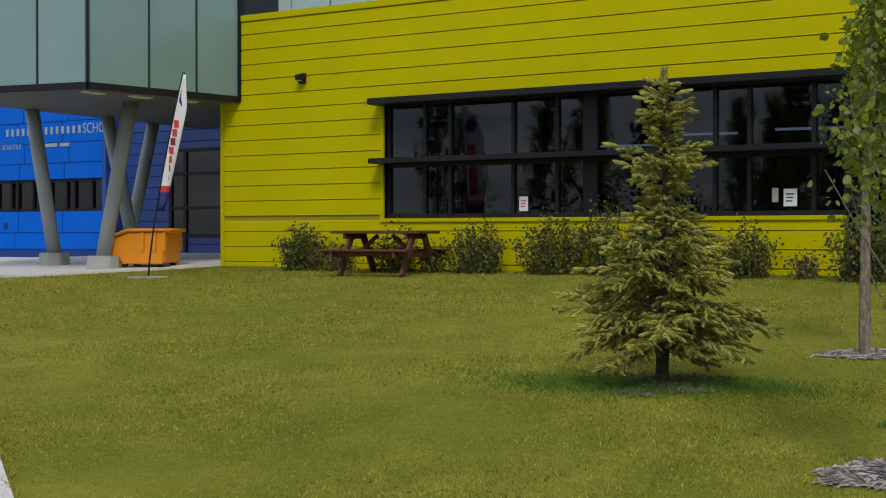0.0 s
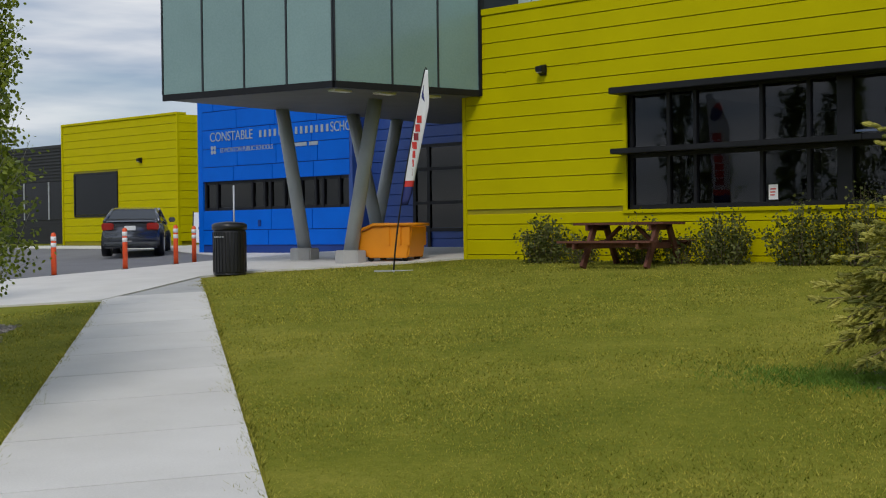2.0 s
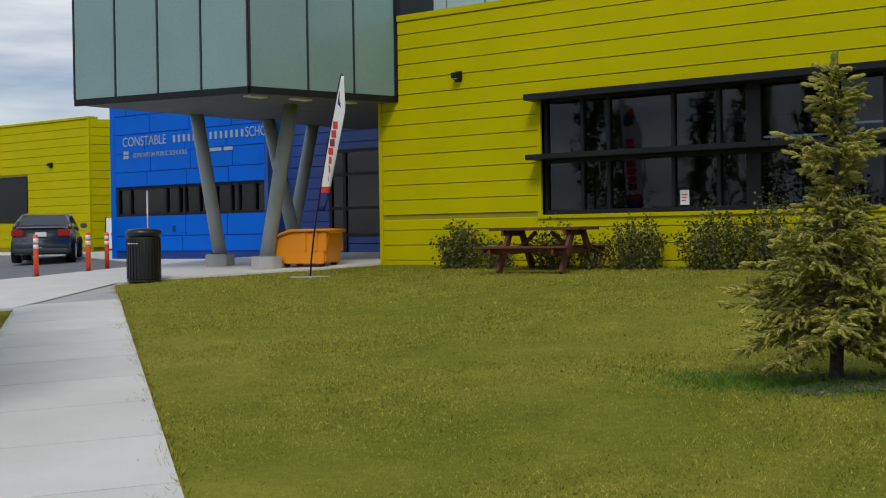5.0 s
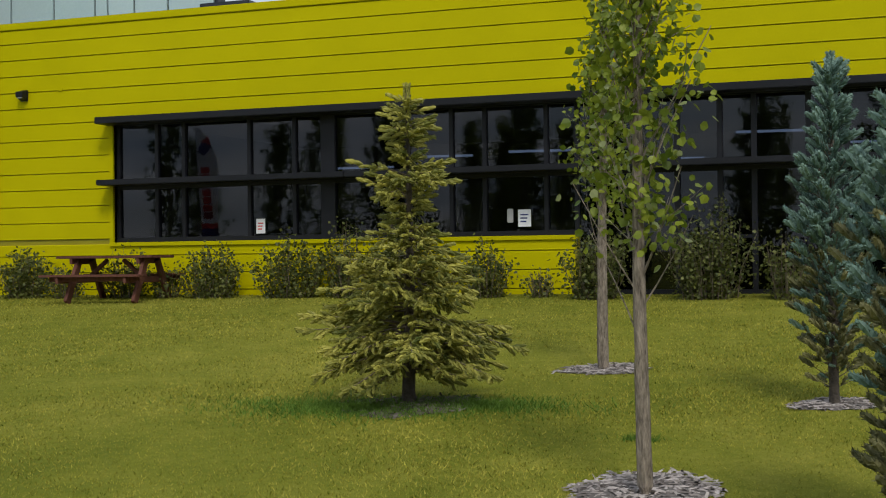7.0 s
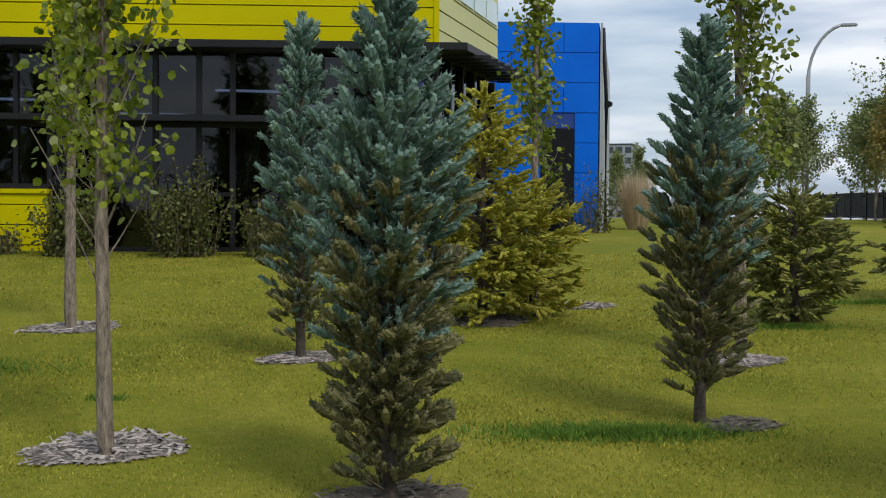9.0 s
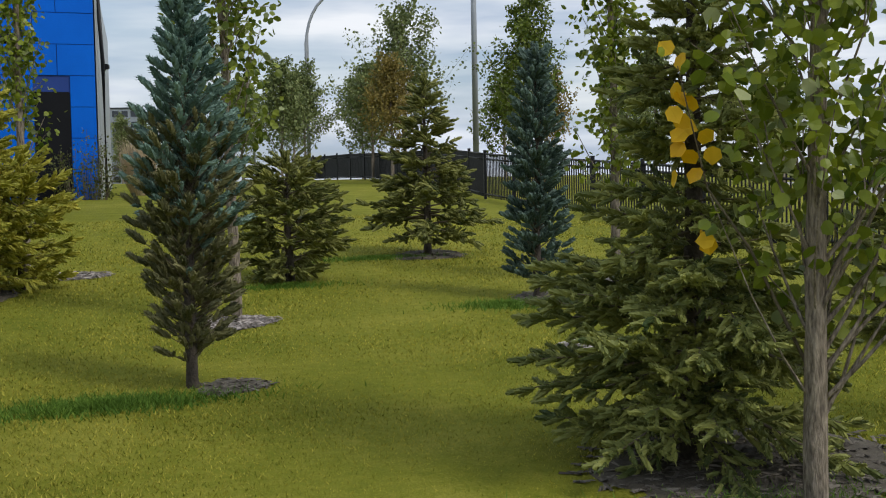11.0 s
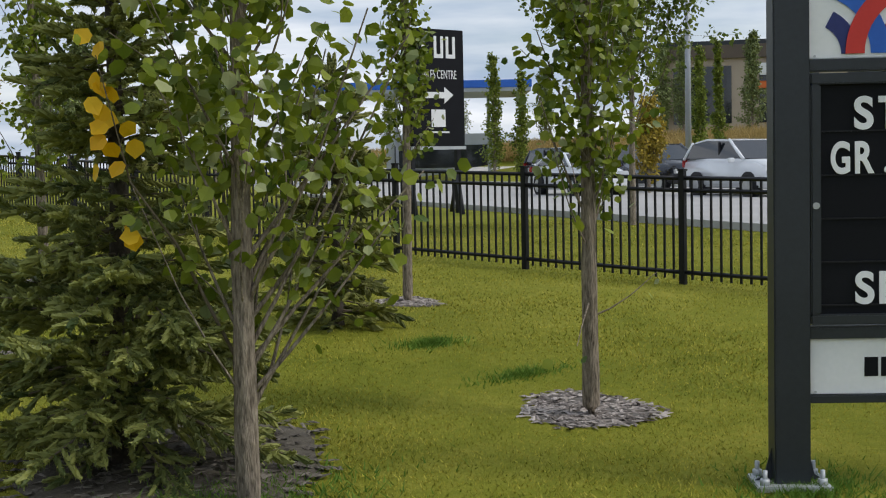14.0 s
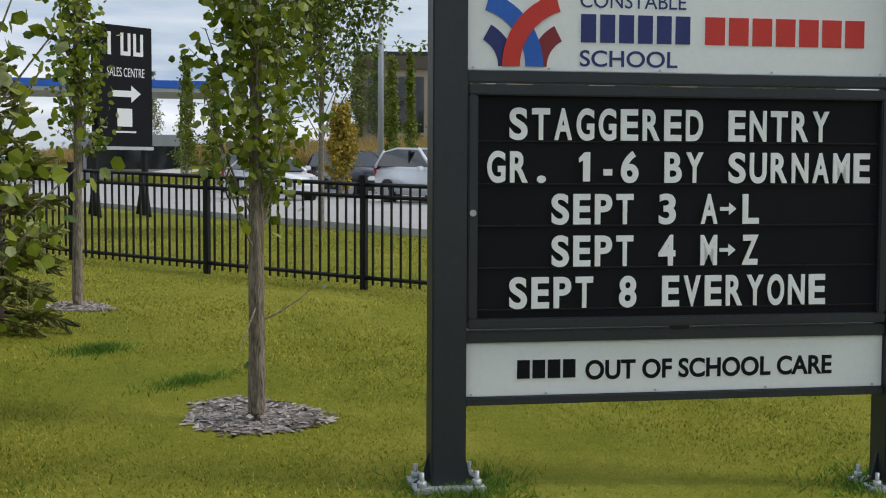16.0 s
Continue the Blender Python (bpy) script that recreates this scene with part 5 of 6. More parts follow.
conifer("young_spruce", "olive-brown spruce standing behind the near poplar", 6.42, 6.98, 1.85, [(0, 0.30), (0.10, 0.48), (0.22, 0.54), (0.38, 0.42), (0.55, 0.34), (0.72, 0.22), (0.88, 0.12), (1, 0.03)], NEEDLE_DARK, 31, 0.04, 0.05, 0.125, 0.085, 18, 7, (0.0, 0.5), 0.18, 10, fat=1.1)
conifer("young_spruce", "green spruce with level tiers and a short bare stem", 5.55, 13.35, 1.92, [(0, 0.3), (0.14, 0.62), (0.20, 0.76), (0.34, 0.58), (0.50, 0.46), (0.66, 0.30), (0.82, 0.15), (1, 0.03)], NEEDLE_DARK, 26, 0.13, 0.05, 0.125, 0.080, 20, 7, (-0.05, 0.5), 0.20, 10, None, 0.3, 1.0)
conifer("young_spruce", "low broad dark spruce half hidden behind others", 3.45, 11.7, 1.12, [(0, 0.3), (0.2, 0.55), (0.5, 0.48), (0.75, 0.38), (1, 0.05)], NEEDLE_DARK, 27, 0.05, 0.05, 0.125, 0.085, 13, 8, (0.1, 0.7), 0.15, 10, None, 0.3, 1.0)
conifer("yellow_spruce", "golden-yellow spruce with a ragged open crown", 0.65, 11.74, 2.05, [(0, 0.35), (0.10, 0.58), (0.28, 0.66), (0.45, 0.56), (0.62, 0.42), (0.80, 0.26), (0.92, 0.12), (1, 0.03)], NEEDLE_YELLOW, 28, 0.06, 0.05, 0.120, 0.085, 22, 7, (0.05, 0.7), 0.16, 10, None, 0.3, 1.0)
tagged(conifer("yellow_spruce", "low golden-yellow evergreen shrub beside the spruce", 1.15, 12.1, 1.15, [(0, 0.3), (0.3, 0.5), (0.7, 0.35), (1, 0.08)], NEEDLE_YELLOW, 29, 0.05, 0.04, 0.120, 0.085, 13, 7, (0.2, 0.9), 0.1, 10, None, 0.3, 1.0), "", "shrub")

# poplars
poplar("poplar", "slender poplar with a bare trunk and sparse bright leaves", -1.58, 6.51, 3.9, 0.27, 0.30, LEAF_POPLAR, 41, 0.034, 0.045, 40, 36, None, 0.07, 2.4, ((0.20, 2.6, 0.55, 2.0, 3), (0.24, 0.4, 0.5, 1.4, 2), (0.26, 3.6, 0.55, 1.5, 5)))
poplar("poplar", "slender poplar with sparse leaves in a ring of mulch", -2.83, 11.18, 4.2, 0.27, 0.30, LEAF_POPLAR, 42, 0.044, 0.052, 36, 34, None, 0.07, 2.4, ((0.24, 2.6, 0.7, 1.6, 4),))
poplar("poplar", "poplar with a clear grey stem in a wide mulch ring", 5.32, 4.01, 4.2, 0.20, 0.36, LEAF_POPLAR, 43, 0.038, 0.050, 50, 44, None, 0.10, 2.4, ((0.15, 0.6, 0.9, 0.75, 4), (0.14, 3.6, 0.6, -0.35, 2), (0.2, 3.2, 0.5, 1.0, 4), (0.12, 5.5, 0.35, 0.3, 2)))
poplar("poplar", "thin poplar with light foliage by the fence", 7.75, 7.53, 4.4, 0.24, 0.22, LEAF_POPLAR, 44, 0.036, 0.050, 46, 36, None, 0.08, 2.4)
poplar("poplar", "thin poplar with light foliage near the spruces", 6.16, 10.45, 4.4, 0.14, 0.34, LEAF_POPLAR, 45, 0.040, 0.055, 44, 40, None, 0.08, 2.2)
poplar("poplar", "tall poplar standing behind a blue spruce", 2.34, 9.49, 4.6, 0.20, 0.36, LEAF_DEEP, 46, 0.038, 0.052, 42, 38, None, 0.08, 2.2)
poplar("poplar", "young poplar near the blue end block", 1.35, 13.6, 4.4, 0.22, 0.34, LEAF_POPLAR, 47, 0.040, 0.055, 38, 34, None, 0.08, 2.4)
poplar("poplar", "poplar by the path with furrowed bark and large leaves", 3.18, 4.10, 4.0, 0.13, 0.44, LEAF_POPLAR, 48, 0.041, 0.058, 46, 36, None, 0.10, 1.8,
       ((0.075, 0.1, 0.85, 1.15, 20), (0.085, -0.4, 0.80, 1.4, 24), (0.10, 2.9, 0.75, 1.35, 6), (0.14, 5.6, 0.8, 1.6, 24), (0.16, 1.2, 0.8, 1.8, 14), (0.12, -0.9, 0.9, 1.5, 26), (0.18, 3.9, 0.8, 1.7, 12), (0.20, -0.2, 0.9, 1.5, 24), (0.13, -0.66, 0.95, 1.2, 34), (0.19, -1.1, 0.95, 1.4, 32), (0.23, -0.6, 0.9, 1.2, 32), (0.10, -0.75, 0.8, 1.0, 20), (0.17, -0.4, 0.95, 1.0, 30)))
for i, (px, py) in enumerate(((-9.35, 4.18), (-10.82, 5.02), (-11.6, 5.52), (-13.29, 6.73), (-14.74, 7.83), (-8.3, 3.25))):
    poplar("aspen", "pale-barked aspen in a dense leafy row beside the path", px, py, 4.8, 0.035, 0.60, LEAF_ASPEN, 60 + i, 0.040, 0.051, 60, 80, ASPEN_BARK, 0.03, 1.9, (), "aspen row", False, "tree", 0.0, 0.5)

# golden sprig on the near poplar
sprig = thing("golden_sprig", 3.18, 4.10, gz(3.18, 4.10), 0, "sprig of golden leaves on a thin drooping branch", "branch")
bmg = bmesh.new()
PTS = [np.array(p) for p in ((0.02, 0.05, 0.50), (-0.19, 0.16, 1.00), (-0.38, 0.17, 1.24), (-0.46, 0.24, 1.70))]
add_tube_fast(bmg, PTS, [0.008, 0.006, 0.004, 0.002], 5)
part("stem", bmg, TWIG, sprig)
rg = np.random.RandomState(9)
gp = np.array([np.array([-0.45, 0.22, 1.57]) + rg.randn(3) * [0.05, 0.04, 0.10] for _ in range(9)] + [np.array([-0.42, 0.20, 1.40]) + rg.randn(3) * [0.05, 0.04, 0.04] for _ in range(6)] + [np.array([-0.35, 0.16, 1.07]) + rg.randn(3) * [0.035, 0.03, 0.012] for _ in range(3)])
gv, gf = strewn(LEAF_V, LEAF_F, turned(rg.randn(len(gp), 3) * 0.5 + [0, 0, -0.6], np.tile([-0.6, -0.7, 0.2], (len(gp), 1)) + rg.randn(len(gp), 3) * 0.3), gp, np.full(len(gp), 0.072))
array_part("golden_leaves", gv, gf, LEAF_GOLD, sprig)

# beds
for i, (px, py, ra, rb, n) in enumerate(((-1.62, 6.72, 0.50, 0.46, 700), (-2.83, 11.18, 0.52, 0.45, 600), (5.42, 4.11, 0.52, 0.48, 800), (7.75, 7.53, 0.36, 0.34, 350), (6.16, 10.45, 0.36, 0.34, 250), (2.34, 9.49, 0.42, 0.40, 450), (1.75, 12.9, 0.40, 0.35, 250), (-0.83, 9.57, 0.40, 0.34, 400), (4.3, 7.6, 0.36, 0.34, 300))):
    bed("mulch_bed", "ring of grey wood-chip mulch in the lawn", px, py, ra * 0.82, rb * 0.74, 0.7, n, 80 + i, MULCH, None, 0.052)
for i, (px, py, ra, rb, n) in enumerate(((-3.80, 9.0, 0.62, 0.52, 500), (3.30, 4.70, 0.95, 0.75, 1200), (1.74, 7.25, 0.26, 0.20, 160), (5.1, 9.7, 0.50, 0.40, 250), (5.55, 13.35, 0.62, 0.45, 150), (0.65, 11.7, 0.55, 0.45, 200), (-0.2, 5.7, 0.4, 0.35, 200))):
    bed("mulch_bed", "patch of dark soil and old chips under a spruce", px, py, ra * 0.92, rb * 0.9, 0.7, n, 90 + i, SOIL, DARK_CHIPS)
for i in range(6):
    px, py = ((-9.3, 3.95), (-10.1, 4.5), (-11.1, 5.15), (-12.3, 5.95), (-13.7, 6.95), (-14.9, 7.8))[i]
    bed("mulch_bed", "strip of grey mulch under the aspen row", px, py, 0.75, 0.42, 2.5, 500, 100 + i, MULCH)


def shrub(x, y, height, wide, deep, seed, label, leaves=1500, material=None):
    """A twiggy bush: many stems from the ground with small leaves to their ends."""
    r = np.random.RandomState(seed)
    z = gz(x, y)
    b = thing("shrub", x, y, z, 0, label, "shrub", "wall shrubs")
    bm = bmesh.new()
    place = []
    stems = 42
    for s in range(stems):
        a = r.rand() * 6.283
        k = math.sqrt(r.rand())
        tip = np.array([math.cos(a) * k * wide * 0.5, math.sin(a) * k * deep * 0.5, height * (1.12 - 0.45 * k * k) * r.uniform(0.7, 1.12)])
        base = np.array([tip[0] * 0.55, tip[1] * 0.55, -0.03])
        mid = (base + tip) / 2 + r.randn(3) * 0.05
        add_tube_fast(bm, [base, mid, tip], [0.008, 0.005, 0.002], 4)
        for _ in range(leaves // stems):
            u = 0.06 + 0.97 * r.rand()
            place.append(base + (tip - base) * u + r.randn(3) * np.array([0.07, 0.07, 0.05]))
    tagged(part("stem_work", bm, TWIG, b), "", "", "", "stuff")
    place = np.array(place)
    place[:, 2] = np.maximum(place[:, 2], 0.02)
    n = len(place)
    v, f = strewn(SMALL_V, SMALL_F, turned(r.randn(n, 3), r.randn(n, 3) + [0, 0, 1.0]), place, 0.056 * r.uniform(0.55, 1.35, n))
    array_part("foliage", v, f, material or LEAF_SHRUB, b)
    return b


for i, (sx, sh, sw, n) in enumerate(((-14.95, 0.74, 1.0, 2600), (-14.1, 0.50, 0.6, 700), (-12.9, 0.72, 1.0, 1100), (-12.1, 0.45, 0.6, 600), (-11.25, 0.76, 1.1, 2400), (-9.75, 0.84, 1.45, 2900), (-8.75, 1.0, 0.95, 1700), (-7.8, 1.25, 1.0, 2000), (-6.5, 0.74, 0.85, 1700), (-5.6, 0.40, 0.4, 300), (-4.65, 0.95, 1.1, 2400), (-3.0, 1.15, 1.45, 3000), (-1.95, 0.8, 0.7, 1000))):
    shrub(sx, S - 0.60 - (0.25 if sx > -5 else 0), sh, sw * 1.05, 0.85, 120 + i, "leafy shrub with fine twigs against the school wall", n)
shrub(4.35, YE - 0.6, 1.3, 1.6, 0.9, 140, "leafy shrub at the foot of the blue end block", 1500)


# grass: blades on the near lawn, darker tufts round the trunks
def blades(name, label, px, py, h, w, material, seed, lay=0.35):
    r = np.random.RandomState(seed)
    n = len(px)
    a = r.rand(n) * 6.283
    s = np.stack([np.cos(a), np.sin(a), 0 * a], -1) * (w * r.uniform(0.7, 1.3, n))[:, None]
    base = np.stack([px, py, ground(px, py) - 0.004], -1)
    tip = base + np.stack([r.randn(n) * lay, r.randn(n) * lay, np.ones(n)], -1) * (h * r.uniform(0.5, 1.25, n))[:, None]
    v = np.stack([base - s, base + s, tip], 1).reshape(-1, 3)
    ob = array_part(name, v, np.arange(3 * n).reshape(-1, 3), material)
    return tagged(ob, label, "grass", "", "stuff")


rb = np.random.RandomState(77)
n = 520000
ang_b, dist = rb.uniform(radians(-80), radians(68), n), 4.2 * (26 / 4.2) ** (rb.rand(n) ** 0.85)
px, py = -np.sin(ang_b) * dist, np.cos(ang_b) * dist
rel = (np.stack([px, py], -1) - np.array(WALK_R)) @ np.array(WALK_N)
ok = ((rel < -0.0) | (rel > WALK_W + 0.0)) & (py < S - 0.05) & ~((px < -16.0) & (py - 15.75 > (px + 19.6) * 1.75)) & ~((px < -16.8) & (rel > 0)) & (px < 21) & ~((px < -19.3) & (py < 15.8))
for bx, by, ra, rb_, turn in BED_SPOTS:
    c, s_ = math.cos(turn), math.sin(turn)
    ok &= (((px - bx) * c + (py - by) * s_) / ra) ** 2 + (((py - by) * c - (px - bx) * s_) / rb_) ** 2 > rb.uniform(0.75, 1.1, len(px))
px, py, dist = px[ok], py[ok], dist[ok]
blades("grass", "short olive-green blades of the mown lawn", px, py, 0.014 + 0.0007 * dist, 0.0019 + 0.00034 * dist, BLADES, 78, 0.6)
tx, ty = [], []
for cx, cy, rx, ry, n in ((-4.2, 8.8, 1.0, 0.50, 7000), (-3.3, 9.1, 0.8, 0.45, 3500), (1.0, 7.05, 0.75, 0.22, 5000), (4.9, 13.2, 0.9, 0.2, 2500), (2.9, 4.1, 0.8, 0.4, 4000), (4.6, 9.5, 0.6, 0.3, 2500), (3.3, 11.3, 0.6, 0.2, 1500), (6.3, 6.0, 0.3, 0.16, 1200), (-1.9, 8.0, 0.15, 0.08, 300), (5.9, 4.9, 0.5, 0.14, 900), (4.86, 2.62, 0.36, 0.30, 1800), (6.1, 1.15, 0.4, 0.3, 1500)):
    k, a = np.abs(rb.randn(n)) * 0.55, rb.rand(n) * 6.283
    tx.append(cx + rx * k * np.cos(a))
    ty.append(cy + ry * k * np.sin(a))
tx, ty = np.concatenate(tx), np.concatenate(ty)
blades("lush_grass", "darker longer grass tufts round the tree feet", tx, ty, np.full(len(tx), 0.045), np.full(len(tx), 0.005), LUSH, 79, 0.7)
n = 5000
ea = rb.uniform(-4, 17.4, n)
eb = np.abs(rb.randn(n)) * 0.05 * np.maximum(0.1, np.sin(ea * 2.1) + np.sin(ea * 5.3 + 1) + 0.5 * np.sin(ea * 13) + 0.4) - 0.03
ex, ey = WALK_R.x + WALK_DIR.x * ea + WALK_N.x * eb, WALK_R.y + WALK_DIR.y * ea + WALK_N.y * eb
fx, fy = WALK_R.x + WALK_DIR.x * ea + WALK_N.x * (WALK_W - eb * 0.6), WALK_R.y + WALK_DIR.y * ea + WALK_N.y * (WALK_W - eb * 0.6)
ex, ey = np.concatenate([ex, fx[ea < 13.2]]), np.concatenate([ey, fy[ea < 13.2]])
blades("edge_grass", "ragged grass creeping over the path edges", ex, ey, np.full(len(ex), 0.045), np.full(len(ex), 0.005), BLADES, 81, 0.9)


# ---- things on the lawn and forecourt ----
def picnic_table(x, y, turn):
    z = gz(x, y)
    t = thing("picnic_table", x, y, z, turn, "weathered red-brown timber picnic table with attached benches", "table")
    L = 0.86
    for k in range(5):
        o = -0.32 + 0.16 * k
        part("table_board", box((-L, o - 0.074, 0.70), (L, o + 0.074, 0.74), 0.006), RED_WOOD, t)
    for s in (-1, 1):
        for k in range(2):
            o = s * (0.62 + 0.15 * k)
            part("bench_board", box((-L * 1.06, o - 0.07, 0.40), (L, o + 0.07, 0.44), 0.006), RED_WOOD, t)
        part("bench_apron", box((-0.80, s * 0.69 - 0.02, 0.33), (0.80, s * 0.69 + 0.02, 0.40), 0.005), RED_WOOD, t)
    for ex in (-0.60, 0.60):
        part("top_cleat", box((ex - 0.025, -0.38, 0.61), (ex + 0.025, 0.38, 0.70), 0.005), RED_WOOD, t)
        part("bench_beam", box((ex - 0.025, -0.82, 0.30), (ex + 0.025, 0.82, 0.40), 0.005), RED_WOOD, t)
        for s in (-1, 1):
            m = Matrix.Translation((ex + 0.05, s * 0.40, 0.33)) @ Matrix.Rotation(s * radians(30), 4, "X")
            part("leg", box((-0.03, -0.065, -0.40), (0.03, 0.065, 0.40), 0.005, m), RED_WOOD, t)
        m = Matrix.Translation((ex * 0.55, 0, 0.52)) @ Matrix.Rotation(radians(-50 if ex > 0 else 50), 4, "Y")
        part("brace", box((-0.03, -0.03, -0.24), (0.03, 0.03, 0.24), 0.004, m), RED_WOOD, t)


picnic_table(-12.65, 18.35, 5)


def tilt_cart(x, y, turn):
    """A moulded tub with a sloping nose, a rolled rim, side ribs and castors."""
    t = thing("tilt_cart", x, y, gz(x, y) + 0.012, turn, "orange plastic tilt cart parked on the forecourt", "cart")
    t.scale = (0.9, 0.9, 0.95)
    out = [(-0.62, 0.10), (0.52, 0.10), (0.60, 0.62), (0.60, 0.76), (-0.30, 0.76), (-0.86, 0.56), (-0.86, 0.46)]
    bm = prism(out, -0.40, 0.40, "y")
    bmesh.ops.bevel(bm, geom=bm.edges[:], offset=0.035, segments=3, affect="EDGES")
    part("tub", bm, ORANGE, t)
    bm = bmesh.new()
    for s in (-1, 1):
        add_tube(bm, [(-0.90, s * 0.43, 0.58), (-0.32, s * 0.43, 0.78), (0.64, s * 0.43, 0.78)], 0.035, 8)
    add_tube(bm, [(0.64, -0.43, 0.78), (0.64, 0.43, 0.78)], 0.035, 8)
    add_tube(bm, [(-0.90, -0.43, 0.58), (-0.90, 0.43, 0.58)], 0.035, 8)
    part("rim", bm, ORANGE, t)
    for s in (-1, 1):
        for k in (0.02, 0.30, 0.52):
            part("rib", box((k - 0.05, s * 0.40 - 0.035, 0.34), (k + 0.06, s * 0.40 + 0.035, 0.74), 0.015), ORANGE, t)
        part("skirt", box((-0.45, s * 0.40 - 0.03, 0.08), (0.50, s * 0.40 + 0.03, 0.20), 0.015), ORANGE, t)
    for ex in (-0.45, 0.40):
        for s in (-0.3, 0.3):
            part("castor", tube([(ex, s - 0.025, 0.07), (ex, s + 0.025, 0.07)], 0.07, 14), TYRE, t)


tilt_cart(-18.55, 18.75, 18)

litter = thing("litter_bin", -19.5, 15.30, gz(-19.5, 15.30) + 0.012, 20, "black slatted metal litter bin with a domed lid", "bin")
part("body", tube([(0, 0, 0.02), (0, 0, 0.06), (0, 0, 0.82), (0, 0, 0.84)], [0.29, 0.30, 0.30, 0.29], 32), BIN_BLACK, litter)
for k in range(28):
    a = 2 * math.pi * k / 28
    part("slat", box((0.30, -0.022, 0.05), (0.312, 0.022, 0.80), 0.003, Matrix.Rotation(a, 4, "Z")), BIN_BLACK, litter)
part("lid", tube([(0, 0, 0.84), (0, 0, 0.93), (0, 0, 0.97), (0, 0, 0.995)], [0.325, 0.33, 0.27, 0.06], 32), BIN_BLACK, litter)
part("plinth", tube([(0, 0, 0.0), (0, 0, 0.03)], 0.31, 24), BIN_BLACK, litter)
for k in range(5):
    a = radians(-128 + 9 * k)
    part("label_block", box((0.313, -0.016, 0.70), (0.317, 0.016, 0.715), 0, Matrix.Rotation(a + radians(10), 4, "Z")), WHITE, litter)

for i, (x, y) in enumerate(((-24.1, 14.40), (-23.95, 16.02), (-24.30, 17.60), (-25.92, 19.33))):
    b = thing("bollard", x, y, gz(x, y) + 0.012, 20 * i, "orange plastic bollard with white reflective bands", "bollard", "drive bollards")
    part("base", tube([(0, 0, 0), (0, 0, 0.03)], [0.11, 0.09], 14), BIN_BLACK, b)
    part("post", tube([(0, 0, 0.03), (0, 0, 0.86), (0, 0, 0.90)], [0.055, 0.052, 0.03], 14), SAFETY, b)
    for zz in (0.60, 0.73):
        part("band", tube([(0, 0, zz), (0, 0, zz + 0.09)], 0.0565, 14), WHITE, b)

ab = thing("sandwich_board", -34.8, 26.5, gz(-34.8, 26.5) + 0.02, 45, "white folding sandwich board with red printing on the forecourt", "sign")
for s in (-1, 1):
    m = Matrix.Rotation(s * radians(14), 4, "X") @ Matrix.Translation((0, s * 0.0, -1.15))
    m = Matrix.Translation((0, 0, 1.13)) @ m
    part("board", box((-0.36, -0.015, 0.10), (0.36, 0.015, 1.12), 0.006, m), WHITE, ab)
    for ex in (-0.38, 0.38):
        part("leg", box((ex - 0.02, -0.02, 0.0), (ex + 0.02, 0.02, 1.15), 0.004, m), BLACK_METAL, ab)
    if s < 0:
        for k, (w, mm) in enumerate(((0.14, SIGN_RED), (0.10, SIGN_RED), (0.2, SIGN_NAVY), (0.16, SIGN_NAVY))):
            part("print_block", box((-w, -0.022, 0.85 - 0.16 * k), (w, -0.017, 0.94 - 0.16 * k), 0, m), mm, ab)
wp = thing("flag_pole", -27.2, 21.6, gz(-27.2, 21.6) + 0.012, 0, "thin pale metal pole by the entrance", "pole")
part("pole", tube([(0, 0, 0), (0, 0, 1.95)], 0.025, 10), GALV, wp)
part("foot", tube([(0, 0, 0), (0, 0, 0.05)], [0.14, 0.10], 14), KERB, wp)


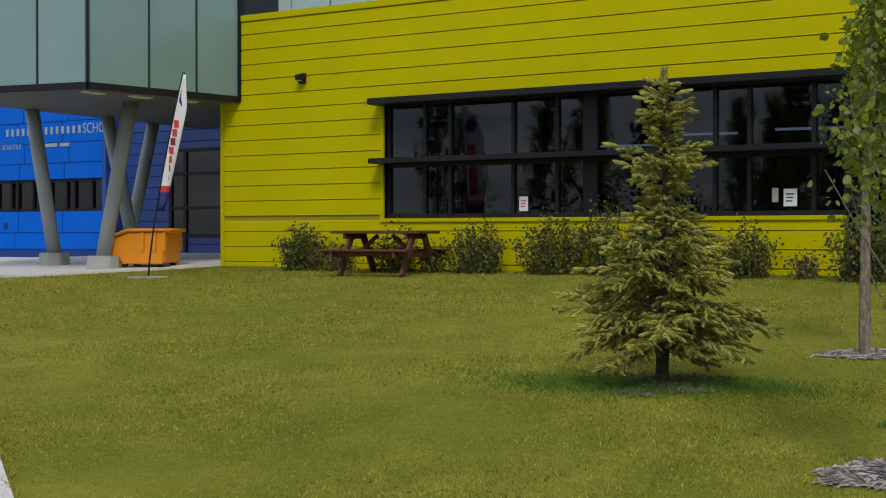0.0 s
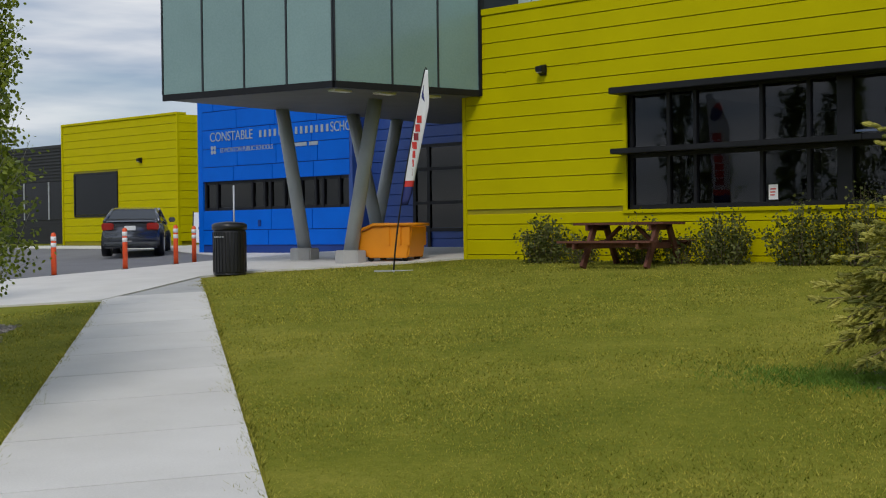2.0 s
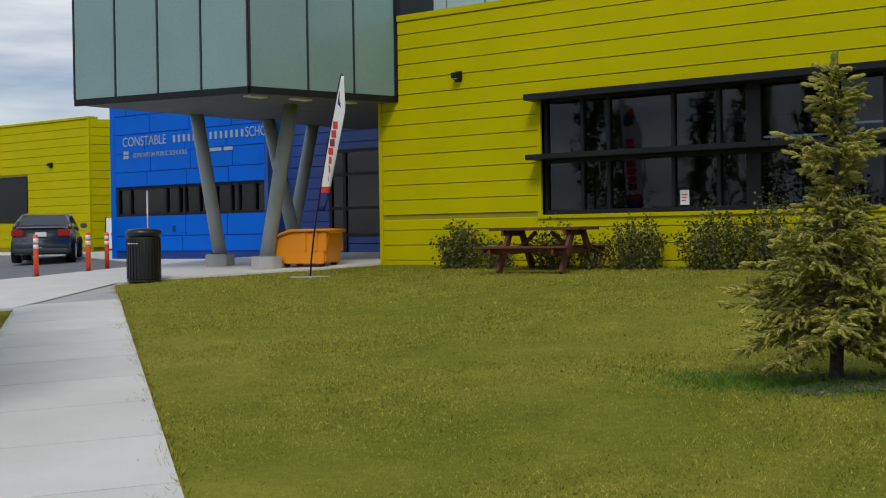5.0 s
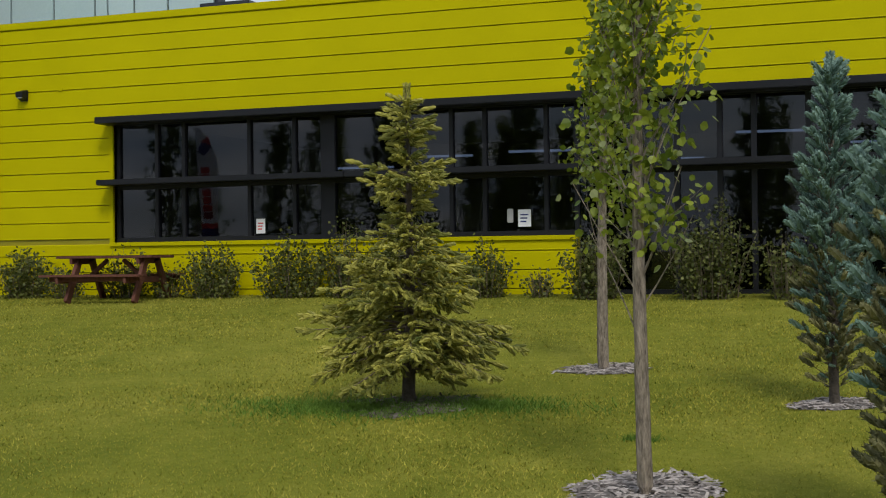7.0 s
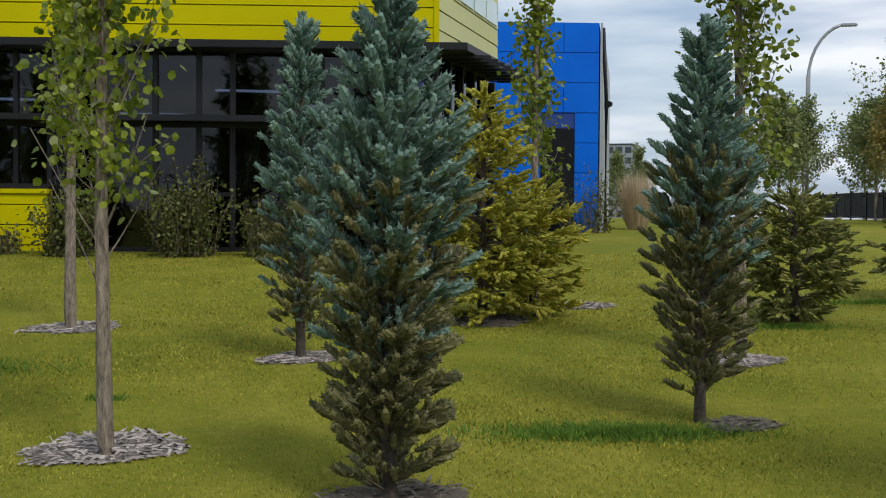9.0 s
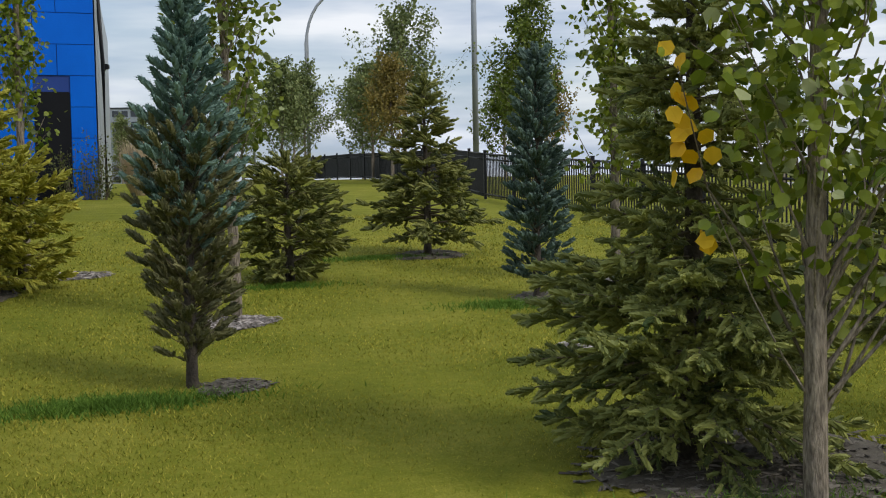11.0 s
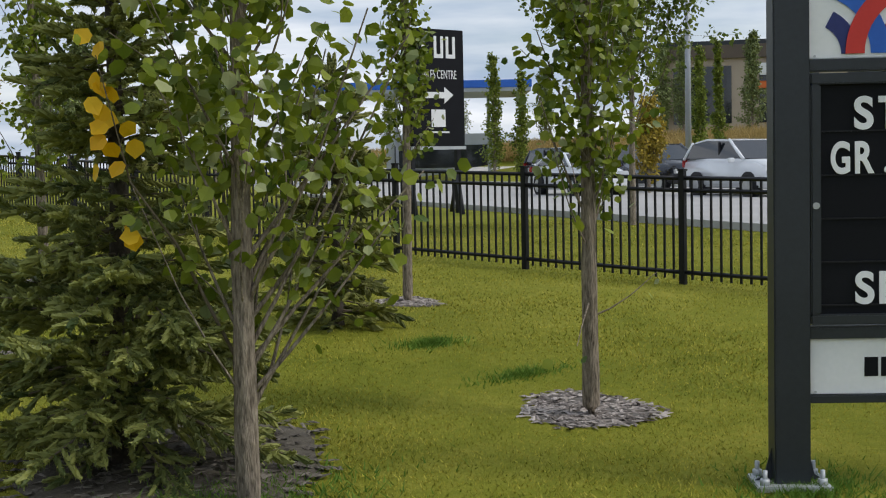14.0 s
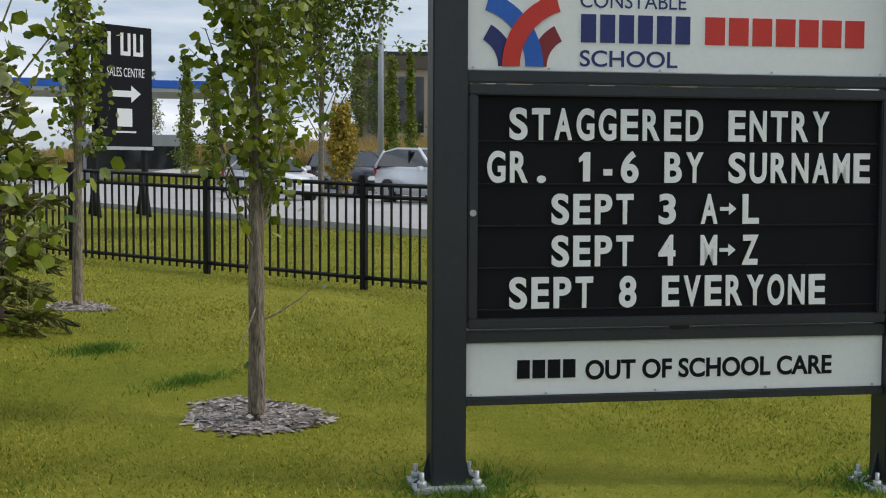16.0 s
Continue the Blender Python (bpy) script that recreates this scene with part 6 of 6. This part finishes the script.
def feather_flag(x, y, turn, lean, height, wide, label):
    """A feather banner: a bowed pole, a tapering cloth and printed shapes."""
    z = gz(x, y)
    f = thing("feather_flag", x, y, z, turn, label, "flag", "feather flags")
    pole = [(lean * k ** 1.3, 0, k * height) for k in np.linspace(0, 1, 12)]
    tip = [(pole[-1][0] + 0.05 * wide / 0.5, 0, height + 0.05), (pole[-1][0] + 0.14 * wide / 0.5, 0, height - 0.02)]
    part("pole", tube(pole + tip, [0.016] * 4 + [0.011] * 10, 8), BLACK_METAL, f)
    part("ground_cross", box((-0.35, -0.02, 0.0), (0.35, 0.02, 0.03), 0.005), GALV, f)
    part("ground_cross", box((-0.02, -0.35, 0.0), (0.02, 0.35, 0.03), 0.005), GALV, f)
    n, k0 = 22, 0.33
    v, fc = [], []
    for i in range(n + 1):
        k = k0 + (1 - k0) * i / n
        x0 = lean * k ** 1.3 + 0.012
        w = wide * (0.82 + 0.18 * math.sin(3.1 * (k - k0))) * min(1.0, 4.5 * (1.0 - k) + 0.25)
        if i < 2:
            w *= 0.75 + 0.12 * i
        for j in range(5):
            u = j / 4
            v.append((x0 + w * u, 0.03 * math.sin(9 * k + 3 * u) * u, k * height))
    for i in range(n):
        for j in range(4):
            a = i * 5 + j
            fc.append((a, a + 1, a + 6, a + 5))
    slots = [1 if i < 3 else (2 if i == 3 else 0) for i in range(n) for j in range(4)]
    ob = array_part("cloth", v, fc, [CLOTH, SIGN_NAVY, SIGN_RED], f, "white banner cloth with a navy foot", True, slots)
    md = ob.modifiers.new("thickness", "SOLIDIFY")
    md.thickness = 0.006
    for k in range(7):
        kk = k0 + (1 - k0) * (0.22 + 0.065 * k)
        xx = lean * kk ** 1.3 + 0.012
        for s in (-0.018, 0.018):
            part("print_block", box((xx + wide * 0.18, s - 0.002 + 0.02, kk * height), (xx + wide * 0.62, s + 0.002 + 0.02, (kk + 0.036) * height)), SIGN_RED if k % 4 else SIGN_MAROON, f)
    kk = k0 + (1 - k0) * 0.80
    xx = lean * kk ** 1.3 + 0.02
    for s in (0.002, 0.045):
        part("emblem", prism([(xx + wide * 0.1, kk * height), (xx + wide * 0.45, (kk - 0.03) * height), (xx + wide * 0.75, (kk + 0.03) * height), (xx + wide * 0.3, (kk + 0.06) * height)], s, s + 0.004), SIGN_NAVY, f)
        part("emblem", prism([(xx + wide * 0.3, (kk + 0.055) * height), (xx + wide * 0.75, (kk + 0.035) * height), (xx + wide * 0.6, (kk + 0.085) * height)], s, s + 0.004), SIGN_RED, f)
    return f


feather_flag(-16.5, 16.6, 45, 0.60, 3.60, 0.19, "white feather banner with red printing on a black bowed pole")
feather_flag(-18.4, 8.3, 14, -0.35, 4.75, 0.72, "white feather banner with red printing behind the aspen row")


def car(x, y, turn, z, paint, label, kind="sedan"):
    """A car that heads along its own x: lofted body, cabin, glass, wheels, lamps."""
    c = thing("car", x, y, z, turn, label, "car", "cars")
    if kind == "sedan":
        L, W, H = 4.5, 1.78, 1.43
        low = [(-2.22, 0.30), (-2.25, 0.62), (-2.18, 0.98), (-1.55, 1.04), (-0.9, 1.00), (0.75, 0.98), (1.65, 0.86), (2.18, 0.70), (2.25, 0.42), (2.15, 0.22), (-2.1, 0.22)]
        cab = [(-1.72, 1.00), (-0.95, 1.37), (-0.35, 1.43), (0.30, 1.40), (1.10, 0.96)]
    else:
        L, W, H = 4.75, 1.92, 1.72
        low = [(-2.32, 0.36), (-2.37, 0.70), (-2.30, 1.10), (-0.9, 1.14), (0.85, 1.12), (1.75, 1.05), (2.28, 0.88), (2.37, 0.52), (2.25, 0.28), (-2.2, 0.28)]
        cab = [(-2.26, 1.10), (-1.98, 1.62), (-1.2, 1.72), (0.10, 1.68), (1.12, 1.10)]
    bm = prism(low, -W / 2, W / 2, "y")
    for v in bm.verts:
        v.co.y *= 1 - 0.10 * (abs(v.co.x) / (L / 2)) ** 3 - (0.06 if v.co.z > 0.9 else 0)
    bmesh.ops.bevel(bm, geom=bm.edges[:], offset=0.07, segments=3, affect="EDGES")
    for f in bm.faces:
        f.smooth = True
    part("body", bm, paint, c)
    bm = prism(cab, -W / 2 * 0.90, W / 2 * 0.90, "y")
    for v in bm.verts:
        v.co.y *= 1 - 0.30 * max(0, v.co.z - 1.0) / (H - 1.0) * 0.75
    bmesh.ops.bevel(bm, geom=bm.edges[:], offset=0.05, segments=3, affect="EDGES")
    part("cabin_glass", bm, CAR_GLASS, c)
    roof = [(p[0] * 0.96 - 0.02, p[1] + 0.012) for p in cab[1:4]]
    bm = prism(roof + [(p[0], p[1] - 0.07) for p in roof[::-1]], -W / 2 * 0.71, W / 2 * 0.71, "y", 0.02)
    part("roof", bm, paint, c)
    for s in (-1, 1):
        for a, b in ((cab[0], cab[1]), (cab[3], cab[4])):
            part("pillar", tube([(a[0], s * W / 2 * 0.885, a[1]), (b[0], s * W / 2 * (0.885 if b[1] < 1.2 else 0.70), b[1])] if a[1] < b[1] else [(a[0], s * W / 2 * 0.70, a[1]), (b[0], s * W / 2 * 0.885, b[1])], 0.05, 8), paint, c)
        part("pillar", box((-0.35, s * W / 2 * 0.80 - 0.03, 1.0), (-0.25, s * W / 2 * 0.80 + 0.03, H - 0.1), 0.01), BLACK_METAL, c)
        part("mirror", box((0.72, s * (W / 2 + 0.10) - 0.10, 1.0), (0.88, s * (W / 2 + 0.10) + 0.10, 1.15), 0.03), paint, c)
        part("tail_lamp", box((-L / 2 - 0.005, s * W * 0.36 - 0.17, 0.74 if kind == "sedan" else 0.86), (-L / 2 + 0.16, s * W * 0.36 + 0.17, 0.96 if kind == "sedan" else 1.12), 0.03), LAMP_RED, c)
        part("headlight", box((L / 2 - 0.24, s * W * 0.34 - 0.18, 0.62), (L / 2 - 0.03, s * W * 0.34 + 0.18, 0.80), 0.03), LAMP_CLEAR, c)
        for ex in (-L * 0.30, L * 0.305):
            w = part("wheel", tube([(ex, s * (W / 2 - 0.20), 0.33), (ex, s * (W / 2 + 0.005), 0.33)], 0.33, 22), TYRE, c)
            part("rim", tube([(ex, s * (W / 2 - 0.02), 0.33), (ex, s * (W / 2 + 0.014), 0.33)], 0.215, 14), RIM, w)
            part("arch", tube([(ex, s * (W / 2 - 0.26), 0.36), (ex, s * (W / 2 - 0.015), 0.36)], 0.385, 22), BLACK_METAL, c)
    part("bumper", box((-L / 2 - 0.03, -W * 0.42, 0.30), (-L / 2 + 0.2, W * 0.42, 0.46), 0.05), BLACK_METAL if kind != "sedan" else paint, c)
    part("rear_plate", box((-L / 2 - 0.035, -0.16, 0.74), (-L / 2 - 0.0, 0.16, 0.87), 0.008), WHITE, c)
    if kind == "sedan":
        part("spoiler", box((-L / 2 + 0.03, -0.72, 1.04), (-L / 2 + 0.22, 0.72, 1.085), 0.015), paint, c)
    return c


car(-34.0, 23.3, 140, gz(-34.0, 23.3) + 0.03, CAR_GREY, "graphite saloon car parked on the school drive")
road_turn = math.degrees(math.atan2(-UD.y, -UD.x))
for a, b, paint, kind, flip, label in ((15.2, 9.9, CAR_WHITE, "suv", 0, "white sport utility car waiting in the street"), (21.3, 7.2, CAR_WHITE, "sedan", 0, "white saloon car waiting in the street"), (23.4, 11.6, CAR_BLACK, "suv", 0, "dark sport utility car in the far lane"), (31.0, 11.2, CAR_BLACK, "suv", 0, "dark blue sport utility car in the far lane")):
    x, y = on_road(a, b)
    car(x, y, road_turn + flip, gz(x, y) + 0.01, paint, label, kind)


# ---- fence ----
fence = thing("fence", 11.2, 7.0, 0, 0, "black steel picket fence along the school lawn", "fence")
LINE = [Vector((10.75, -6.0)), Vector((11.15, 7.0)), Vector((11.45, 12.5)), Vector((13.0, 27.0)), Vector((18.2, 46.5)), Vector((19.3, 63.0))]


def line_point(s):
    for a, b in zip(LINE, LINE[1:]):
        d = (b - a).length
        if s <= d:
            return a + (b - a) * (s / d)
        s -= d
    return LINE[-1]


total = sum((b - a).length for a, b in zip(LINE, LINE[1:]))
picket_me = None
first = (LINE[1] - LINE[0]).length
s, far_rods = first - 10.3, []
org = Vector((11.2, 7.0, 0))
while s < total - 2.06:
    a, b = line_point(s), line_point(s + 2.06)
    za, zb_ = gz(a.x, a.y), gz(b.x, b.y)
    near = s < first + 21.5
    d = (b - a).normalized()
    tang = math.degrees(math.atan2(d.y, d.x))
    part("post", box((-0.032, -0.032, -0.1), (0.032, 0.032, 1.12), 0.006, Matrix.Translation((a.x - org.x, a.y - org.y, za)) @ Matrix.Rotation(radians(tang), 4, "Z")), BLACK_METAL, fence)
    part("post_cap", box((-0.040, -0.040, 1.12), (0.040, 0.040, 1.14), 0.006, Matrix.Translation((a.x - org.x, a.y - org.y, za)) @ Matrix.Rotation(radians(tang), 4, "Z")), BLACK_METAL, fence)
    for h in (1.05, 0.93, 0.12):
        part("rail", tube([(a.x - org.x, a.y - org.y, za + h), (b.x - org.x, b.y - org.y, zb_ + h)], 0.021, 4), BLACK_METAL, fence)
    for k in range(1, 19):
        p = a + (b - a) * (k / 19)
        zz = za + (zb_ - za) * k / 19
        if near:
            if picket_me is None:
                ob = part("picket", box((-0.0095, -0.0095, 0.05), (0.0095, 0.0095, 1.055)), BLACK_METAL, fence)
                picket_me = ob.data
            else:
                ob = new("picket", picket_me)
                ob.parent = fence
            ob.location = (p.x - org.x, p.y - org.y, zz)
        else:
            far_rods.append((p.x - org.x, p.y - org.y, zz))
    if a.y > 36:
        part("panel", prism([(a.x - org.x, a.y - org.y), (b.x - org.x, b.y - org.y), (b.x - org.x + 0.02, b.y - org.y), (a.x - org.x + 0.02, a.y - org.y)], min(za, zb_) + 0.1, min(za, zb_) + 1.05, "z"), BLACK_METAL, fence)
    s += 2.06
tv = np.array([(sx * 0.0095, sy * 0.0095, z) for z in (0.05, 1.055) for sx, sy in ((-1, -1), (1, -1), (1, 1), (-1, 1))])
tf = np.array([(0, 1, 5, 4), (1, 2, 6, 5), (2, 3, 7, 6), (3, 0, 4, 7)])
n = len(far_rods)
vv, ff = strewn(tv, tf, np.tile(np.eye(3), (n, 1, 1)), np.array(far_rods), np.ones(n))
tagged(array_part("far_picket_run", vv, ff, BLACK_METAL, fence), "", "", "", "stuff")

# ---- beyond the street ----
def lamp_post(x, y, height, arm, turn, r, label):
    z = gz(x, y)
    p = thing("street_lamp", x, y, z, turn, label, "street lamp", "street lamps")
    if arm:
        bend = [(0, 0, -0.2), (0, 0, height * 0.72)] + [(arm * (1 - math.cos(a)), 0, height * 0.72 + height * 0.28 * math.sin(a)) for a in np.linspace(0.2, 1.4, 7)]
        part("pole", tube(bend, [r] * 2 + [r * 0.7] * 7, 10), POLE_GREY, p)
        e = bend[-1]
        part("lamp_head", box((e[0] - 0.05, -0.12, e[2] - 0.09), (e[0] + 0.65, 0.12, e[2] + 0.05), 0.04), POLE_GREY, p)
    else:
        part("pole", tube([(0, 0, -0.2), (0, 0, height)], [r, r * 0.75], 10), POLE_GREY, p)
    part("base", tube([(0, 0, -0.1), (0, 0, 0.5)], r * 1.35, 10), POLE_GREY, p)
    return p


lamp_post(18.6, 57.2, 8.6, 1.7, -20, 0.10, "grey street lamp with a bowed arm")
lamp_post(27.0, 96.0, 9.2, 1.7, -20, 0.11, "distant grey street lamp with a bowed arm")
lamp_post(19.3, 40.9, 11.0, 0, 0, 0.11, "tall plain grey street pole")
lamp_post(*on_road(30, 16.5), 9.5, 0, 0, 0.14, "grey pole across the street")


def building(name, x, y, turn, w, d, h, material, label, floors, bays, glass):
    z = gz(x, y) - 0.3
    b = thing(name, x, y, z, turn, label, "building", "far buildings")
    part("wall", box((-w / 2, 0, 0), (w / 2, d, h), 0.02), material, b)
    part("roof", box((-w / 2 - 0.15, -0.15, h), (w / 2 + 0.15, d + 0.15, h + 0.3)), CHARCOAL, b)
    for i in range(floors):
        for j in range(bays):
            u = -w / 2 + w * (j + 0.5) / bays
            zz = h * (i + 0.25) / floors
            part("window", box((u - w / bays * 0.34, -0.06, zz), (u + w / bays * 0.34, 0.0, zz + h / floors * 0.55)), glass, b)
    return b


store = building("store", 84.6, 33.2, -62, 34, 14, 7.0, STORE, "tan single-storey store with a lettered front across the street", 1, 6, CAR_GLASS)
part("fascia_band", box((-17, -0.3, 6.1), (17, -0.05, 7.0)), mat("brown fascia", (0.10, 0.075, 0.06), (0.14, 0.11, 0.085), 0.8, 0, 1, 20, 0.0), store)
part("sign_shape", box((-10.5, -0.42, 4.9), (-7.3, -0.3, 5.7), 0.1), PAPER, store)
part("sign_shape", box((-10.8, -0.40, 4.0), (-7.0, -0.3, 4.5), 0.05), mat("orange sign", (0.62, 0.13, 0.02), (0.7, 0.17, 0.03), 0.5, 0, 1, 20, 0.0), store)
station = thing("petrol_station", 63, 56, gz(63, 56), -48, "petrol station canopy with a blue edge and pale shop", "building", "far buildings")
part("canopy", box((-8.5, -3, 5.50), (5.5, 5, 5.75), 0.02), GREY_METAL, station)
part("blue_edge", box((-8.55, -3.06, 5.75), (5.55, 5.06, 6.22), 0.02), SIGN_BLUE, station)
for u in (-3, 3):
    part("column", box((u - 0.1, 0.9, 0), (u + 0.1, 1.1, 5.35)), POLE_GREY, station)
part("shop", box((-4, 9, 0), (4, 16, 3.2), 0.02), GREY_METAL, station)
part("shop_window", box((-3.4, 8.95, 0.8), (3.4, 9.0, 2.4)), CAR_GLASS, station)
for x, y, w, h, f, b in ((59, 330, 9, 19, 7, 4), (66, 345, 8, 15, 6, 4), (92, 380, 14, 17, 6, 4)):
    building("tower_block", x, y, -14, w, 12, h, TOWER, "distant grey apartment tower", f, b, CAR_GLASS)

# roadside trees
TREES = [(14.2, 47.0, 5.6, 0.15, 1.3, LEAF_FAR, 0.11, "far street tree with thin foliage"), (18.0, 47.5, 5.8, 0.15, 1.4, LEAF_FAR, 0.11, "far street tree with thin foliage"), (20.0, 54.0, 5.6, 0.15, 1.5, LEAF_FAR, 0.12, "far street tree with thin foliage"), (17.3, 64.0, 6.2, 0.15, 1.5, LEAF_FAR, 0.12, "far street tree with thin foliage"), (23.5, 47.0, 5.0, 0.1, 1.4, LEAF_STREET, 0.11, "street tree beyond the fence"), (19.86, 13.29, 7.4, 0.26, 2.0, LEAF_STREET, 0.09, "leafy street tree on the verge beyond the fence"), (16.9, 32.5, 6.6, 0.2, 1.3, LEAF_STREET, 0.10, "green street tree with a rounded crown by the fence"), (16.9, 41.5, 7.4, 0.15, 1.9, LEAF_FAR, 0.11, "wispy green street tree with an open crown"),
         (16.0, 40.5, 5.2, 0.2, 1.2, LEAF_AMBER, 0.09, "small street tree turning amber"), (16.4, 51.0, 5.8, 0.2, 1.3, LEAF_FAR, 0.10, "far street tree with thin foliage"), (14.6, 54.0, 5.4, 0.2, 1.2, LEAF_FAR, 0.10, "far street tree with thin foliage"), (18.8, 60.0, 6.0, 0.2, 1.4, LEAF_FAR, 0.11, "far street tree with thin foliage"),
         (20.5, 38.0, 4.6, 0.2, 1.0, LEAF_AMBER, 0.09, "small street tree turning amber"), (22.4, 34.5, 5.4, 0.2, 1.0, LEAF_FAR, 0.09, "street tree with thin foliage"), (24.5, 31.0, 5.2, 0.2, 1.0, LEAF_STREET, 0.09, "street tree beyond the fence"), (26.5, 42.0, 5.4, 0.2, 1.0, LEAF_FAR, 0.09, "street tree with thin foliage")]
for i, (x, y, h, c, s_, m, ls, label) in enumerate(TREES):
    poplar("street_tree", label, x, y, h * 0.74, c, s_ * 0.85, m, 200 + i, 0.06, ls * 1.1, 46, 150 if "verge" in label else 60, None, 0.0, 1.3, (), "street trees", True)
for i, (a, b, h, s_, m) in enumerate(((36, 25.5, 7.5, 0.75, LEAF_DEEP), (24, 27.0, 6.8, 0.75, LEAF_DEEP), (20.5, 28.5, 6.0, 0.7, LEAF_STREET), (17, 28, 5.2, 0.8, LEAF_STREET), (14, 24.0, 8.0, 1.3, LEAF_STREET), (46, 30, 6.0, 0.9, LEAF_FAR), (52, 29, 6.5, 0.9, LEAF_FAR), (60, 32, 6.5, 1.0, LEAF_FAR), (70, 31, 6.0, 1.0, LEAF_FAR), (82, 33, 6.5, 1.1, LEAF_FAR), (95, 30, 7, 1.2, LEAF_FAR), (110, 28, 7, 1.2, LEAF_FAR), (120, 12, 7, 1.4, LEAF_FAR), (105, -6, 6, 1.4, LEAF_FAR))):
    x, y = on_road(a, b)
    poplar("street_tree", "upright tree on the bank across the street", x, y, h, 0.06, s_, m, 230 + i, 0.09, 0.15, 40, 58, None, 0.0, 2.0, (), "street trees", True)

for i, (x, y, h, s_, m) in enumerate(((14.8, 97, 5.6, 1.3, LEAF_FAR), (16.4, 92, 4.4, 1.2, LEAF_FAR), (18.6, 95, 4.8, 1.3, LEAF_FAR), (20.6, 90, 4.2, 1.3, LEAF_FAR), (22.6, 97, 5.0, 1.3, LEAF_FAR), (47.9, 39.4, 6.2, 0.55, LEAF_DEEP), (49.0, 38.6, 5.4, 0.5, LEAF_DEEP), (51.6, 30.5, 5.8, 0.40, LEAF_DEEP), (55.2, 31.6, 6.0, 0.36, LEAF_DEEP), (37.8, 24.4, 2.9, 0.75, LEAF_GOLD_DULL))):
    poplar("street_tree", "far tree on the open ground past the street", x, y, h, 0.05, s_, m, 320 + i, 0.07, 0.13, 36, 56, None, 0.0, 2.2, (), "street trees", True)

# tree row across the way behind the walk, mirrored in the long window
for i in range(17):
    poplar("street_tree", "leafy tree in the row facing the school windows", -50 + 4.4 * i + 2.2 * math.sin(i * 2.3), -31 + 3 * math.cos(i * 1.7), 10.6 + 1.9 * math.sin(i * 1.9), 0.08, 1.8, LEAF_STREET, 260 + i, 0.10, 0.27, 30, 40, None, 0.0, 1.4, (), "facing trees", True)

# tall dry grass on the bank, and one feather-grass clump
rr = np.random.RandomState(300)
n = 90000
q = rr.rand(n) * 150 - 30, 23.5 + rr.rand(n) ** 1.5 * 9
bx, by = U0.x + UD.x * q[0] + UN.x * q[1], U0.y + UD.y * q[0] + UN.y * q[1]
blades("tall_grass", "tall dry ochre grass on the bank across the street", bx, by, np.full(n, 0.95), np.full(n, 0.035), REED, 301)
n = 1800
a = rr.rand(n) * 6.283
k = np.sqrt(rr.rand(n)) * 0.42
clump = thing("feather_grass", 6.15, 32.6, gz(6.15, 32.6), 0, "buff clump of feathery ornamental grass", "plant")
tipz = rr.uniform(0.7, 1.55, n)
base = np.stack([np.cos(a) * k * 0.5, np.sin(a) * k * 0.5, 0 * a], -1)
tip = np.stack([np.cos(a) * k * 1.5, np.sin(a) * k * 1.5, tipz], -1)
side_v = np.stack([-np.sin(a), np.cos(a), 0 * a], -1) * 0.012
array_part("plumes", np.stack([base - side_v, base + side_v, tip], 1).reshape(-1, 3), np.arange(3 * n).reshape(-1, 3), PLUME, clump)
